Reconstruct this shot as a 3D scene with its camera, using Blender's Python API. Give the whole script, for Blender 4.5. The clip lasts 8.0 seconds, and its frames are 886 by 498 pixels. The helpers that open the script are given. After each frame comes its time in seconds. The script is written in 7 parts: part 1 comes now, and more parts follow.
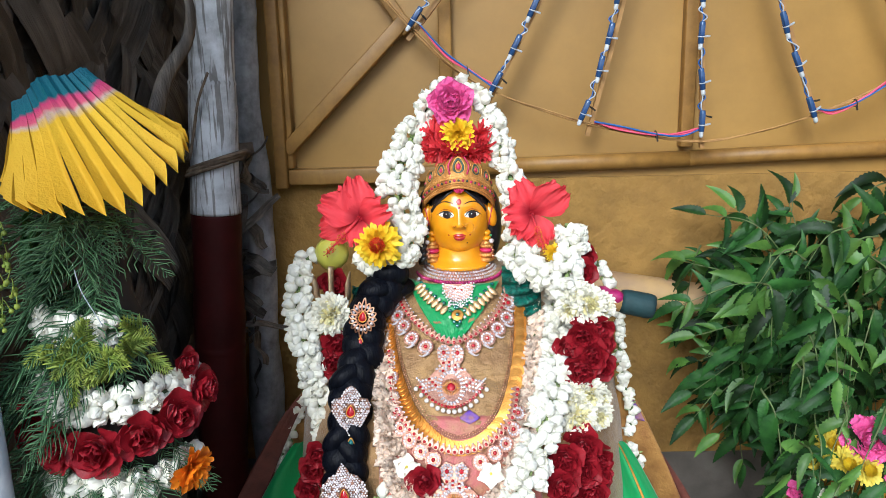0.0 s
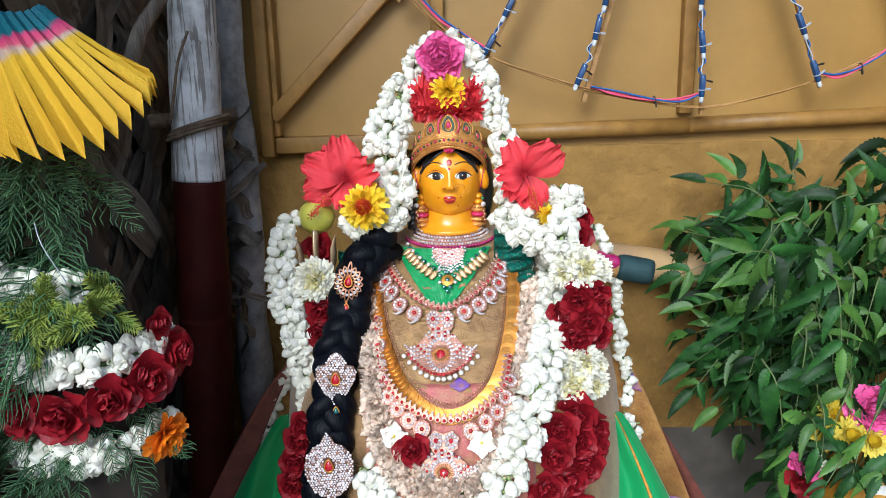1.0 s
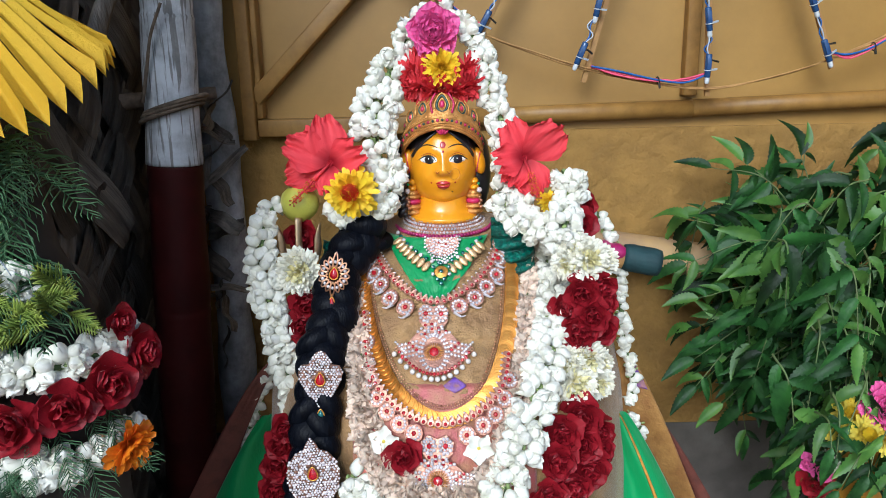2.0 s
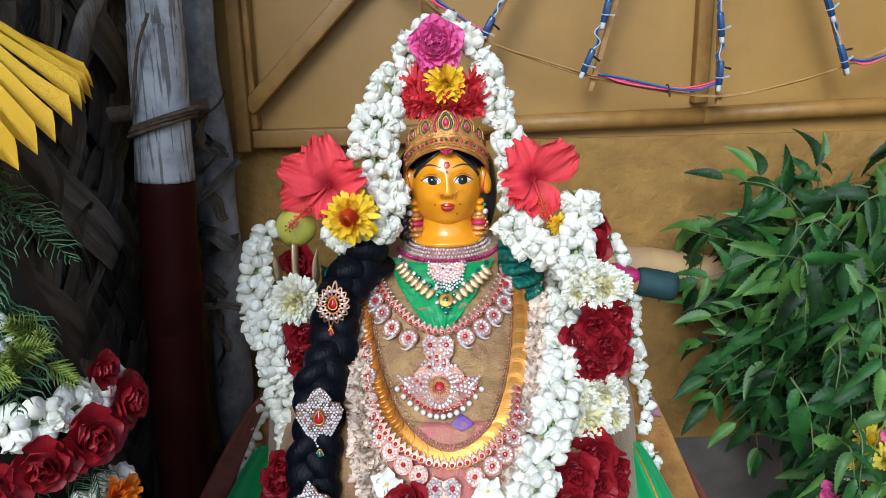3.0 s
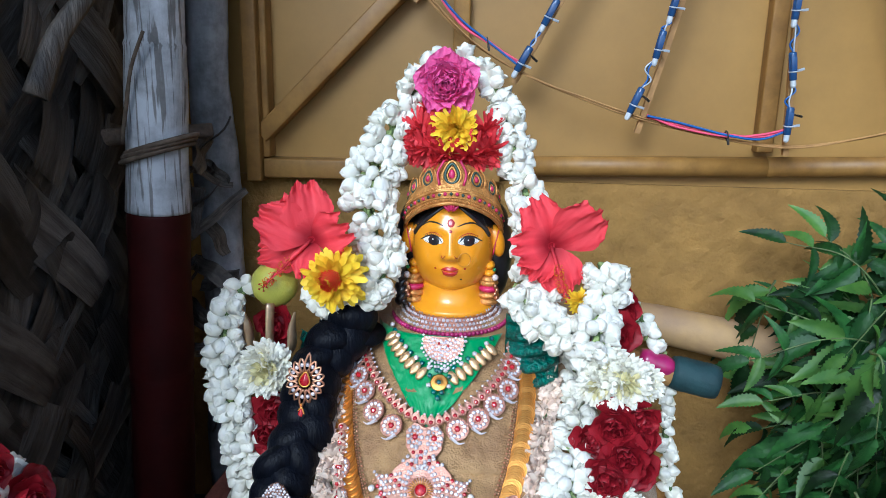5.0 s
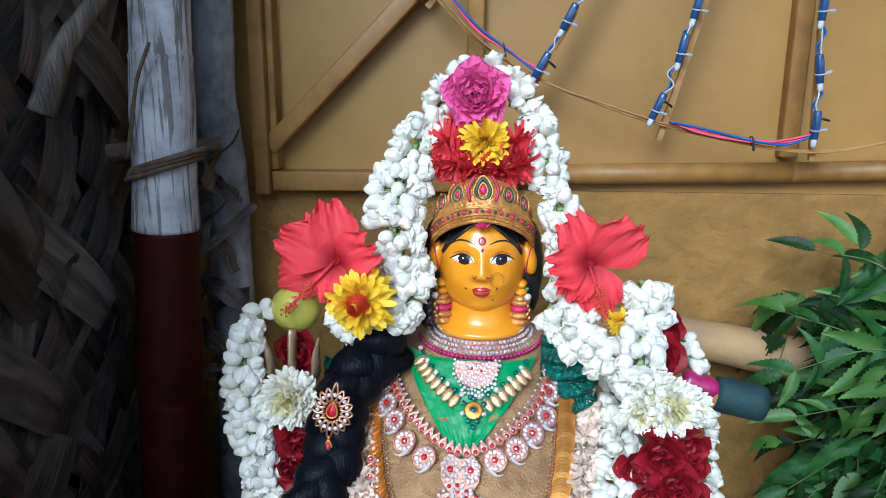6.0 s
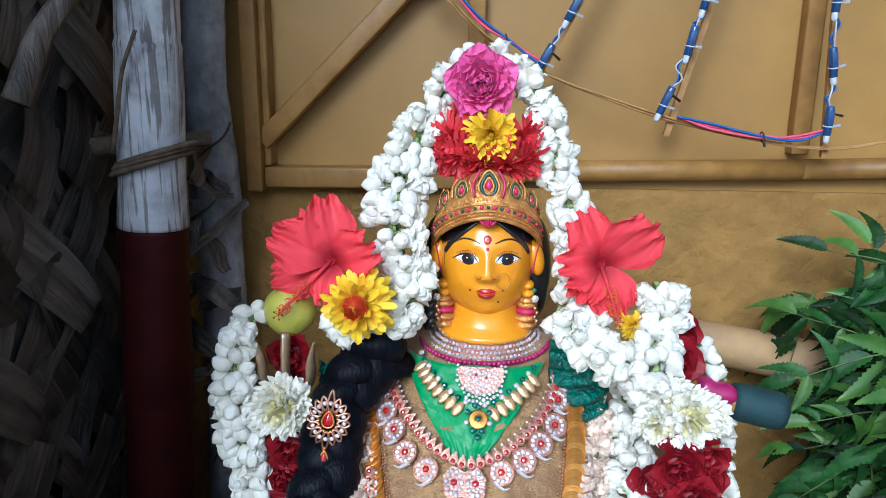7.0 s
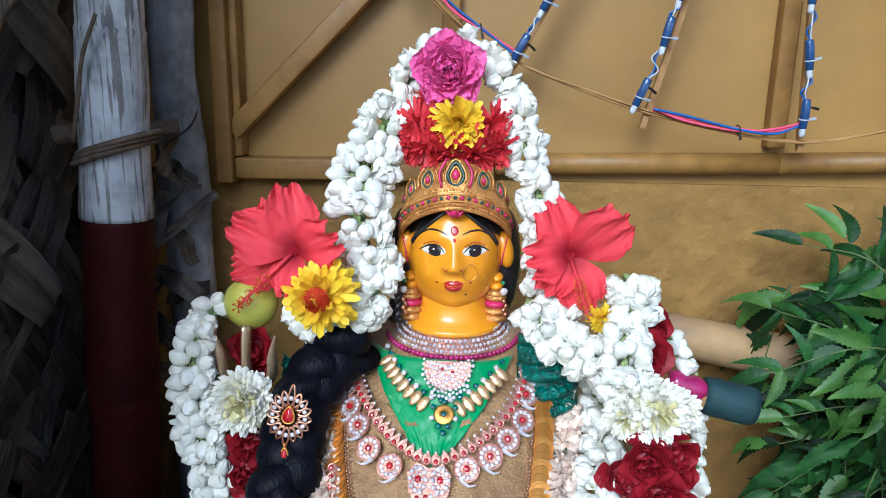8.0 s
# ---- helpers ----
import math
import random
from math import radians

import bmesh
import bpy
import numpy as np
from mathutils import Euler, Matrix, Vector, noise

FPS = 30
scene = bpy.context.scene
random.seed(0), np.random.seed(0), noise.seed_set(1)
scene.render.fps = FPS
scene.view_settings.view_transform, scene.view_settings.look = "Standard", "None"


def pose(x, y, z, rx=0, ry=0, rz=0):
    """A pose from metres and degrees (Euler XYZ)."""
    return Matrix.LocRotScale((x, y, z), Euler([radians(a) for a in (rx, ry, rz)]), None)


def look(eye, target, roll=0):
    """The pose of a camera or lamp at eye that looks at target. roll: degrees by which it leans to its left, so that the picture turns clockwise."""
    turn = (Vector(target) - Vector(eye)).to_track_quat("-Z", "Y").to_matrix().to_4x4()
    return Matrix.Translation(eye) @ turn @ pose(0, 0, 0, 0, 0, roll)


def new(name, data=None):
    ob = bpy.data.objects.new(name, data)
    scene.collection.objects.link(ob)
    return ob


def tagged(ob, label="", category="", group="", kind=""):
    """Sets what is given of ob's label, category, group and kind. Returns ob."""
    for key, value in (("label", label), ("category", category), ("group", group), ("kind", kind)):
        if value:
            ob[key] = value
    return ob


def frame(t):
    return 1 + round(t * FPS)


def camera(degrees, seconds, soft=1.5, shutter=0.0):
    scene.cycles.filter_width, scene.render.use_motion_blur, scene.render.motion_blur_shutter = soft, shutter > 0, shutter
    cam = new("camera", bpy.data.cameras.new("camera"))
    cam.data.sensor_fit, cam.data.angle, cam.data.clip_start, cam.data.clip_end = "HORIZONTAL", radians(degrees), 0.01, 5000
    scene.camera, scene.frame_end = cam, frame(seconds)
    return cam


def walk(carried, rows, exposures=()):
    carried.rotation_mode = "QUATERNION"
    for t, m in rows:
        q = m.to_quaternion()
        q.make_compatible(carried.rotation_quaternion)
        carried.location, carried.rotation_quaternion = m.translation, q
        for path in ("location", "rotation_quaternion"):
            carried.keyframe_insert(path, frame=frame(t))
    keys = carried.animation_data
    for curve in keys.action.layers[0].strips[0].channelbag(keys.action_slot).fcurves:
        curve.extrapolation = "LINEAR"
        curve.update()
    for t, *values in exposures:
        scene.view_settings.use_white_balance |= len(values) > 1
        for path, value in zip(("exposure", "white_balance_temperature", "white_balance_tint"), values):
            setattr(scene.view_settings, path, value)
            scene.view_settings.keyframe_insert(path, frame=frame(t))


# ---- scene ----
cam = camera(64.0, 8.0, 0.8)
PATH = [
    (0, (-0.0163, -1.1298, 1.3296), (-0.0256, -0.1517, 1.1214), -1.23),
    (0.5, (-0.0116, -1.1218, 1.3039), (-0.0206, -0.1456, 1.0872), -0.96),
    (1, (-0.0056, -1.0918, 1.2844), (-0.0115, -0.1180, 1.0574), -1.28),
    (1.5, (-0.0069, -1.0471, 1.2682), (0.0075, -0.0779, 1.0222), -1.01),
    (1.7, (-0.008, -1.039, 1.267), (0.008, 0.901, 0.783), -0.8),
    (2.8, (-0.0185, -0.9532, 1.2920), (-0.0009, 0.0140, 1.0387), -1.92),
    (3, (-0.0189, -0.9539, 1.2993), (-0.0075, 0.0133, 1.0456), -1.35),
    (3.5, (-0.0248, -0.9488, 1.2980), (0.0256, 0.0145, 1.0342), -0.98),
    (4, (0.0108, -0.9026, 1.2632), (0.0255, 0.0547, 0.9744), -1.83),
    (4.5, (0.0485, -0.8366, 1.2997), (0.0084, 0.1270, 1.0352), -0.12),
    (5, (0.0440, -0.8016, 1.3292), (-0.0201, 0.1683, 1.0939), 1.12),
    (5.2, (0.039, -0.791, 1.334), (-0.077, 1.150, 0.866), 0.7),
    (6.3, (-0.006, -0.745, 1.339), (-0.115, 1.198, 0.878), -0.1),
    (6.5, (-0.0058, -0.7345, 1.3413), (-0.0567, 0.2356, 1.1039), -0.76),
    (7, (-0.0117, -0.7165, 1.3264), (-0.0582, 0.2550, 1.0940), 0.54),
    (7.5, (-0.0026, -0.6984, 1.3178), (-0.0296, 0.2707, 1.0725), 0.82),
    (8, (0.0069, -0.6989, 1.3175), (-0.0186, 0.2722, 1.0799), 1.01),
]
walk(cam, [(t, look(eye, target, roll)) for t, eye, target, roll in PATH],
     [(0.0, 0.60, 5650, 5), (1.5, 0.43, 5450, 5), (3.5, 0.31, 5300, 4), (5.0, 0.36, 5000, 4), (8.0, 0.46, 5000, 5)])

# ---- daylight: soft open shade, brightest from the upper left in front ----
world = bpy.data.worlds.new("daylight")
scene.world = world
world.use_nodes = True
wn = world.node_tree
sky = wn.nodes.new("ShaderNodeTexSky")
sky.sky_type = 'NISHITA'
sky.sun_disc = False
sky.sun_elevation = radians(36)
sky.sun_rotation = radians(197)
sky.air_density, sky.dust_density, sky.ozone_density = 1.0, 3.0, 1.0
wn.nodes["Background"].inputs["Strength"].default_value = 0.12
wn.links.new(sky.outputs[0], wn.nodes["Background"].inputs["Color"])
sun_data = bpy.data.lights.new("sun", 'SUN')
sun_data.energy, sun_data.angle, sun_data.color = 1.9, radians(26), (1.0, 0.98, 0.95)
sun = new("sun", sun_data)
sun.matrix_world = look((-1.05, -3.4, 3.2), (0, 0.1, 1.0))


# ---- small tools ----
RND = random.Random(7)


def mat(name, color, rough=0.6, metal=0.0, color2=None, scale=30.0, bump=0.0, bump_scale=None, vary=0.0, island=0.0,
        spec=0.5, sheen=0.0, coat=0.0, thin=0.0, stretch=(1, 1, 1), coords="Object", detail=4.0, ramp=(0.35, 0.65), grime=None):
    """A surface: two colours mixed by noise, fine relief, brightness varied from object to object and island to island."""
    m = bpy.data.materials.new(name)
    m.use_nodes = True
    t = m.node_tree
    b = t.nodes["Principled BSDF"]
    tc = t.nodes.new("ShaderNodeTexCoord")
    mp = t.nodes.new("ShaderNodeMapping")
    mp.inputs["Scale"].default_value = stretch
    t.links.new(tc.outputs[coords], mp.inputs["Vector"])
    nz = t.nodes.new("ShaderNodeTexNoise")
    nz.inputs["Scale"].default_value, nz.inputs["Detail"].default_value = scale, detail
    t.links.new(mp.outputs[0], nz.inputs["Vector"])
    cr = t.nodes.new("ShaderNodeValToRGB")
    cr.color_ramp.elements[0].position, cr.color_ramp.elements[1].position = ramp
    cr.color_ramp.elements[0].color = (*color, 1)
    cr.color_ramp.elements[1].color = (*(color2 or [c * 0.8 for c in color]), 1)
    t.links.new(nz.outputs["Fac"], cr.inputs[0])
    out = cr.outputs[0]
    if grime:
        ng = t.nodes.new("ShaderNodeTexNoise")
        ng.inputs["Scale"].default_value, ng.inputs["Detail"].default_value, ng.inputs["Roughness"].default_value = grime[1], 7.0, 0.65
        t.links.new(tc.outputs[coords], ng.inputs["Vector"])
        mg = t.nodes.new("ShaderNodeMapRange")
        mg.inputs["From Min"].default_value, mg.inputs["From Max"].default_value = 0.32, 0.62
        mg.inputs["To Min"].default_value, mg.inputs["To Max"].default_value = 1 - grime[0], 1 + grime[0] * 0.25
        t.links.new(ng.outputs["Fac"], mg.inputs["Value"])
        hg = t.nodes.new("ShaderNodeHueSaturation")
        t.links.new(mg.outputs[0], hg.inputs["Value"])
        t.links.new(out, hg.inputs["Color"])
        out = hg.outputs[0]
    for amount, node, socket in ((vary, "ShaderNodeObjectInfo", "Random"), (island, "ShaderNodeNewGeometry", "Random Per Island")):
        if amount:
            src = t.nodes.new(node)
            mr = t.nodes.new("ShaderNodeMapRange")
            mr.inputs["To Min"].default_value, mr.inputs["To Max"].default_value = 1 - amount, 1 + amount * 0.5
            t.links.new(src.outputs[socket], mr.inputs["Value"])
            hs = t.nodes.new("ShaderNodeHueSaturation")
            t.links.new(mr.outputs[0], hs.inputs["Value"])
            t.links.new(out, hs.inputs["Color"])
            out = hs.outputs[0]
    t.links.new(out, b.inputs["Base Color"])
    b.inputs["Roughness"].default_value, b.inputs["Metallic"].default_value = rough, metal
    b.inputs["Specular IOR Level"].default_value = spec
    b.inputs["Sheen Weight"].default_value = sheen
    b.inputs["Coat Weight"].default_value, b.inputs["Coat Roughness"].default_value = coat, 0.08
    if bump:
        n2 = t.nodes.new("ShaderNodeTexNoise")
        n2.inputs["Scale"].default_value, n2.inputs["Detail"].default_value = bump_scale or scale * 3, 5.0
        t.links.new(mp.outputs[0], n2.inputs["Vector"])
        bp = t.nodes.new("ShaderNodeBump")
        bp.inputs["Strength"].default_value, bp.inputs["Distance"].default_value = min(1.0, bump), 0.004 * max(1.0, bump)
        t.links.new(n2.outputs["Fac"], bp.inputs["Height"])
        t.links.new(bp.outputs[0], b.inputs["Normal"])
    if thin:
        tr = t.nodes.new("ShaderNodeBsdfTranslucent")
        t.links.new(out, tr.inputs["Color"])
        mx = t.nodes.new("ShaderNodeMixShader")
        mx.inputs[0].default_value = thin
        t.links.new(b.outputs[0], mx.inputs[1])
        t.links.new(tr.outputs[0], mx.inputs[2])
        t.links.new(mx.outputs[0], t.nodes["Material Output"].inputs["Surface"])
    return m


def to_mesh(bm, name, mats, smooth=True):
    me = bpy.data.meshes.new(name)
    bm.normal_update()
    bm.to_mesh(me)
    bm.free()
    for m in (mats if isinstance(mats, (list, tuple)) else [mats]):
        me.materials.append(m)
    if smooth:
        me.shade_smooth()
    return me


def thing(name, data, label, category, group="", kind="", m=None):
    ob = new(name, data)
    if m is not None:
        ob.matrix_world = m
    return tagged(ob, label, category, group, kind)


def part(name, bm, material, parent, label="", m=None, smooth=True):
    """One mesh under a thing; bm may be a bmesh or a mesh that is shared. m: its pose in the parent's space."""
    me = bm if isinstance(bm, bpy.types.Mesh) else to_mesh(bm, name, material, smooth)
    ob = new(name, me)
    ob.parent = parent
    if m is not None:
        ob.matrix_basis = m
    return tagged(ob, label)


def box(bm, c, s, bevel=0.0, m=None, slot=0):
    r = bmesh.ops.create_cube(bm, size=1.0, matrix=(m or Matrix()) @ Matrix.Translation(c) @ Matrix.Diagonal((*s, 1)))
    vs = r["verts"]
    faces = {f for v in vs for f in v.link_faces}
    for f in faces:
        f.material_index = slot
    if bevel:
        es = {e for v in vs for e in v.link_edges}
        bmesh.ops.bevel(bm, geom=list(es), offset=bevel, segments=2, affect='EDGES', profile=0.6)


def ball(bm, c, r, u=10, v=7, m=None, slot=0):
    r = (r, r, r) if isinstance(r, (int, float)) else r
    made = bmesh.ops.create_uvsphere(bm, u_segments=u, v_segments=v, radius=1.0, matrix=(m or Matrix()) @ Matrix.Translation(c) @ Matrix.Diagonal((*r, 1)))
    for f in {f for p in made["verts"] for f in p.link_faces}:
        f.material_index = slot


def tube(bm, pts, r, seg=8, slot=0, flat=1.0, caps=True):
    """A swept round or flattened bar along pts; r is one radius or one for each point."""
    pts = [Vector(p) for p in pts]
    n = len(pts)
    rs = [r] * n if isinstance(r, (int, float)) else list(r)
    side = None
    rings = []
    for i, p in enumerate(pts):
        d = (pts[min(i + 1, n - 1)] - pts[max(i - 1, 0)]).normalized()
        if side is None:
            side = d.orthogonal().normalized()
        side = (side - d * side.dot(d)).normalized()
        up = d.cross(side)
        rings.append([bm.verts.new(p + rs[i] * (math.cos(a) * side + flat * math.sin(a) * up)) for a in (2 * math.pi * k / seg for k in range(seg))])
    for a, b in zip(rings, rings[1:]):
        for k in range(seg):
            f = bm.faces.new((a[k], a[(k + 1) % seg], b[(k + 1) % seg], b[k]))
            f.material_index = slot
    if caps:
        for ring in (rings[0][::-1], rings[-1]):
            bm.faces.new(ring).material_index = slot


def smooth_path(pts, steps=6):
    """Catmull-Rom through the points."""
    p = [Vector(q) for q in pts]
    p = [2 * p[0] - p[1]] + p + [2 * p[-1] - p[-2]]
    out = []
    for i in range(1, len(p) - 2):
        for k in range(steps):
            t = k / steps
            a, b, c, d = p[i - 1:i + 3]
            out.append(0.5 * (2 * b + (c - a) * t + (2 * a - 5 * b + 4 * c - d) * t * t + (3 * b - a - 3 * c + d) * t ** 3))
    return out + [p[-2]]


def even(pts, step):
    """Points at even steps along a path, each with its direction."""
    pts = smooth_path(pts, 12)
    out, need = [], 0.0
    for a, b in zip(pts, pts[1:]):
        d = (b - a).length
        s = need
        while s < d:
            out.append((a.lerp(b, s / d), (b - a).normalized()))
            s += step
        need = s - d
    return out


def lathe(bm, prof, seg=24, slot=0, m=None, squash=1.0):
    m = m or Matrix()
    rings = [[bm.verts.new(m @ Vector((r * math.cos(a), squash * r * math.sin(a), z))) for a in (2 * math.pi * k / seg for k in range(seg))] for r, z in prof]
    for a, b in zip(rings, rings[1:]):
        for k in range(seg):
            f = bm.faces.new((a[k], a[(k + 1) % seg], b[(k + 1) % seg], b[k]))
            f.material_index = slot
    return rings


def sheet(bm, fn, nu, nv, slot=0):
    """A grid of faces from fn(u, v) with u and v from 0 to 1."""
    g = [[bm.verts.new(fn(i / nu, j / nv)) for j in range(nv + 1)] for i in range(nu + 1)]
    for i in range(nu):
        for j in range(nv):
            f = bm.faces.new((g[i][j], g[i + 1][j], g[i + 1][j + 1], g[i][j + 1]))
            f.material_index = slot


def petal(bm, m, length, width, cup=0.3, curl=0.3, nl=6, nw=4, ruffle=0.0, tip=0.5, base=0.25, slot=0, phase=0.0, notch=0.0):
    """One petal that grows along +x from the origin of m, with its face to +z."""
    def fn(u, v):
        s = 2 * v - 1
        shape = (base + (1 - base) * math.sin(min(1.0, u / 0.62) * math.pi / 2)) * (1 - max(0.0, (u - 0.62) / 0.38) ** 2.2 * tip) ** 0.5
        y = s * width / 2 * shape
        x = length * (u - 0.12 * s * s * u * tip * 2 - notch * (1 - abs(s)) * u ** 3)
        z = cup * width * s * s * 0.5 * math.sin(u * math.pi * 0.7) + curl * length * u * u
        z += ruffle * u * u * math.sin(9 * s + phase) * width * 0.12 + ruffle * u ** 3 * math.sin(23 * s + 2 * phase) * width * 0.04
        x += ruffle * u ** 4 * math.sin(17 * s + phase) * length * 0.03
        return m @ Vector((x, y, z))
    sheet(bm, fn, nl, nw, slot)


def toward(p, d=(0, -1, 0), spin=0.0, scale=1.0):
    """The pose at p whose +z looks along d."""
    return Matrix.Translation(p) @ Vector(d).to_track_quat('Z', 'Y').to_matrix().to_4x4() @ Matrix.Rotation(spin, 4, 'Z') @ Matrix.Scale(scale, 4)


def lerp_table(table, z):
    """table: rising (z, value) pairs."""
    for (a, va), (b, vb) in zip(table, table[1:]):
        if z <= b:
            t = max(0.0, (z - a) / (b - a))
            return va + (vb - va) * t
    return table[-1][1]


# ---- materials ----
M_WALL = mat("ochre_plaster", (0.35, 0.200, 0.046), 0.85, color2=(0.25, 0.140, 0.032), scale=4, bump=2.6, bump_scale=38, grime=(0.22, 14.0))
M_SHEET = mat("ochre_painted_sheet", (0.35, 0.202, 0.048), 0.5, color2=(0.30, 0.168, 0.038), scale=3, bump=0.10, bump_scale=9, grime=(0.14, 7.0))
M_GATE = mat("ochre_painted_wood", (0.34, 0.185, 0.043), 0.5, color2=(0.26, 0.135, 0.030), scale=14, bump=0.2, bump_scale=40, stretch=(1, 1, 0.2), grime=(0.3, 22.0))
# grey cement, base colour darkened to carry the shade at the wall foot
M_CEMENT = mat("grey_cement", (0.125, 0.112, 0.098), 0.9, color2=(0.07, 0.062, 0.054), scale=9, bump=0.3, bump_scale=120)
M_GROUND = mat("trodden_earth", (0.22, 0.18, 0.13), 0.95, color2=(0.15, 0.12, 0.09), scale=6, bump=0.5, bump_scale=60)
M_WHITEWASH = mat("whitewashed_bamboo", (0.56, 0.58, 0.61), 0.85, color2=(0.24, 0.235, 0.23), scale=120, bump=0.8, bump_scale=110, stretch=(1, 1, 0.055), ramp=(0.535, 0.585), detail=6.0, grime=(0.5, 16.0))
M_REDPAINT = mat("dark_red_paint", (0.028, 0.004, 0.004), 0.55, color2=(0.045, 0.006, 0.006), scale=20, bump=0.15, bump_scale=50, spec=0.15)
M_POST = mat("weathered_post", (0.42, 0.42, 0.43), 0.9, color2=(0.15, 0.155, 0.15), scale=11, bump=1.0, bump_scale=45, stretch=(1, 1, 0.25), grime=(0.5, 24.0))
M_LEAFMAT = mat("dry_palm_leaf", (0.15, 0.125, 0.098), 0.6, color2=(0.045, 0.036, 0.028), scale=60, bump=0.8, bump_scale=150, vary=0.5, stretch=(1, 1, 0.06), grime=(0.5, 12.0))
M_DARK = mat("dark_brown_matt", (0.035, 0.027, 0.02), 0.9, color2=(0.02, 0.015, 0.012), scale=20)
M_ROPE = mat("coir_rope", (0.17, 0.125, 0.085), 0.9, color2=(0.09, 0.065, 0.045), scale=60, bump=0.4, bump_scale=200)
M_CANE = mat("split_cane", (0.42, 0.235, 0.075), 0.6, color2=(0.30, 0.16, 0.05), scale=40, bump=0.2, bump_scale=120)
M_BUD = mat("jasmine_white", (0.86, 0.85, 0.78), 0.5, color2=(0.80, 0.79, 0.66), scale=60, bump=0.05, bump_scale=300, vary=0.10, thin=0.10)
M_BUDGREEN = mat("jasmine_calyx", (0.35, 0.42, 0.16), 0.6, color2=(0.22, 0.30, 0.10), scale=60, vary=0.2)
M_CREAM = mat("tuberose_cream", (0.88, 0.75, 0.61), 0.6, color2=(0.80, 0.60, 0.48), scale=60, bump=0.15, bump_scale=250, vary=0.25, thin=0.2)
M_THREAD = mat("green_thread", (0.10, 0.16, 0.05), 0.8, color2=(0.06, 0.09, 0.03), scale=100)
M_HIB = mat("hibiscus_red", (0.86, 0.085, 0.105), 0.6, color2=(0.72, 0.042, 0.060), scale=75, bump=0.25, bump_scale=130, vary=0.10, thin=0.22, stretch=(0.14, 1, 1), spec=0.25)


def darker_root(m, reach, color):
    """Lets the colour deepen towards the root of a petal, within reach of its origin."""
    t = m.node_tree
    tc = next(n for n in t.nodes if n.bl_idname == "ShaderNodeTexCoord")
    ln = t.nodes.new("ShaderNodeVectorMath")
    ln.operation = 'LENGTH'
    t.links.new(tc.outputs["Object"], ln.inputs[0])
    mr = t.nodes.new("ShaderNodeMapRange")
    mr.inputs["From Min"].default_value, mr.inputs["From Max"].default_value = reach * 0.25, reach
    mr.inputs["To Min"].default_value, mr.inputs["To Max"].default_value = 1.0, 0.0
    t.links.new(ln.outputs["Value"], mr.inputs["Value"])
    for node, socket in ((t.nodes["Principled BSDF"], "Base Color"), (next(n for n in t.nodes if n.bl_idname == "ShaderNodeBsdfTranslucent"), "Color")):
        mx = t.nodes.new("ShaderNodeMixRGB")
        mx.inputs[2].default_value = (*color, 1)
        t.links.new(mr.outputs[0], mx.inputs[0])
        t.links.new(node.inputs[socket].links[0].from_socket, mx.inputs[1])
        t.links.new(mx.outputs[0], node.inputs[socket])


darker_root(M_HIB, 0.026, (0.30, 0.008, 0.018))
M_ROSE = mat("deep_red_rose", (0.44, 0.011, 0.026), 0.5, color2=(0.28, 0.006, 0.015), scale=50, bump=0.15, bump_scale=160, island=0.3, vary=0.15, thin=0.2)
M_PINK = mat("magenta_rose", (0.92, 0.07, 0.38), 0.5, color2=(0.94, 0.24, 0.54), scale=50, bump=0.15, bump_scale=160, island=0.15, thin=0.25)
M_REDMUM = mat("red_petals", (0.80, 0.055, 0.070), 0.55, color2=(0.64, 0.028, 0.040), scale=50, island=0.3, thin=0.2)
M_HEARTRED = mat("bright_red_florets", (0.93, 0.17, 0.06), 0.6, color2=(0.86, 0.09, 0.04), scale=60, island=0.2, thin=0.3)
M_YELLOW = mat("yellow_petals", (0.95, 0.74, 0.028), 0.6, color2=(0.92, 0.64, 0.015), scale=60, island=0.06, thin=0.30)
M_PALEYELLOW = mat("pale_yellow_petals", (0.80, 0.70, 0.12), 0.55, color2=(0.78, 0.60, 0.05), scale=60, island=0.12, thin=0.25)
M_WHITEMUM = mat("white_mum_petals", (0.90, 0.89, 0.80), 0.55, color2=(0.86, 0.83, 0.68), scale=60, island=0.06, thin=0.15)
M_MUMHEART = mat("cream_mum_heart", (0.82, 0.78, 0.46), 0.55, color2=(0.78, 0.70, 0.36), scale=60, island=0.1, thin=0.15)
M_ORANGE = mat("orange_petals", (0.80, 0.26, 0.005), 0.55, color2=(0.72, 0.18, 0.004), scale=60, island=0.2, thin=0.25)
M_LIME = mat("lime_skin", (0.52, 0.50, 0.085), 0.35, color2=(0.42, 0.42, 0.06), scale=25, bump=0.15, bump_scale=350, coat=0.15)
M_SKIN = mat("turmeric_yellow_enamel", (0.80, 0.335, 0.004), 0.28, color2=(0.76, 0.30, 0.003), scale=12, bump=0.05, bump_scale=80, coat=0.5)
M_BLACK = mat("black_enamel", (0.010, 0.010, 0.012), 0.3, color2=(0.02, 0.02, 0.024), scale=40, coat=0.5)
M_GOLDPAINT = mat("gold_paint", (0.72, 0.37, 0.10), 0.36, 0.45, color2=(0.46, 0.20, 0.045), scale=60, bump=0.9, bump_scale=130)
M_EYEWHITE = mat("eye_white", (0.80, 0.79, 0.76), 0.3, color2=(0.77, 0.75, 0.73), scale=40, coat=0.5)
M_LIP = mat("lip_red", (0.42, 0.012, 0.015), 0.3, color2=(0.34, 0.01, 0.012), scale=60, coat=0.5)
M_MAGPAINT = mat("magenta_paint", (0.55, 0.02, 0.12), 0.4, color2=(0.45, 0.015, 0.08), scale=60)
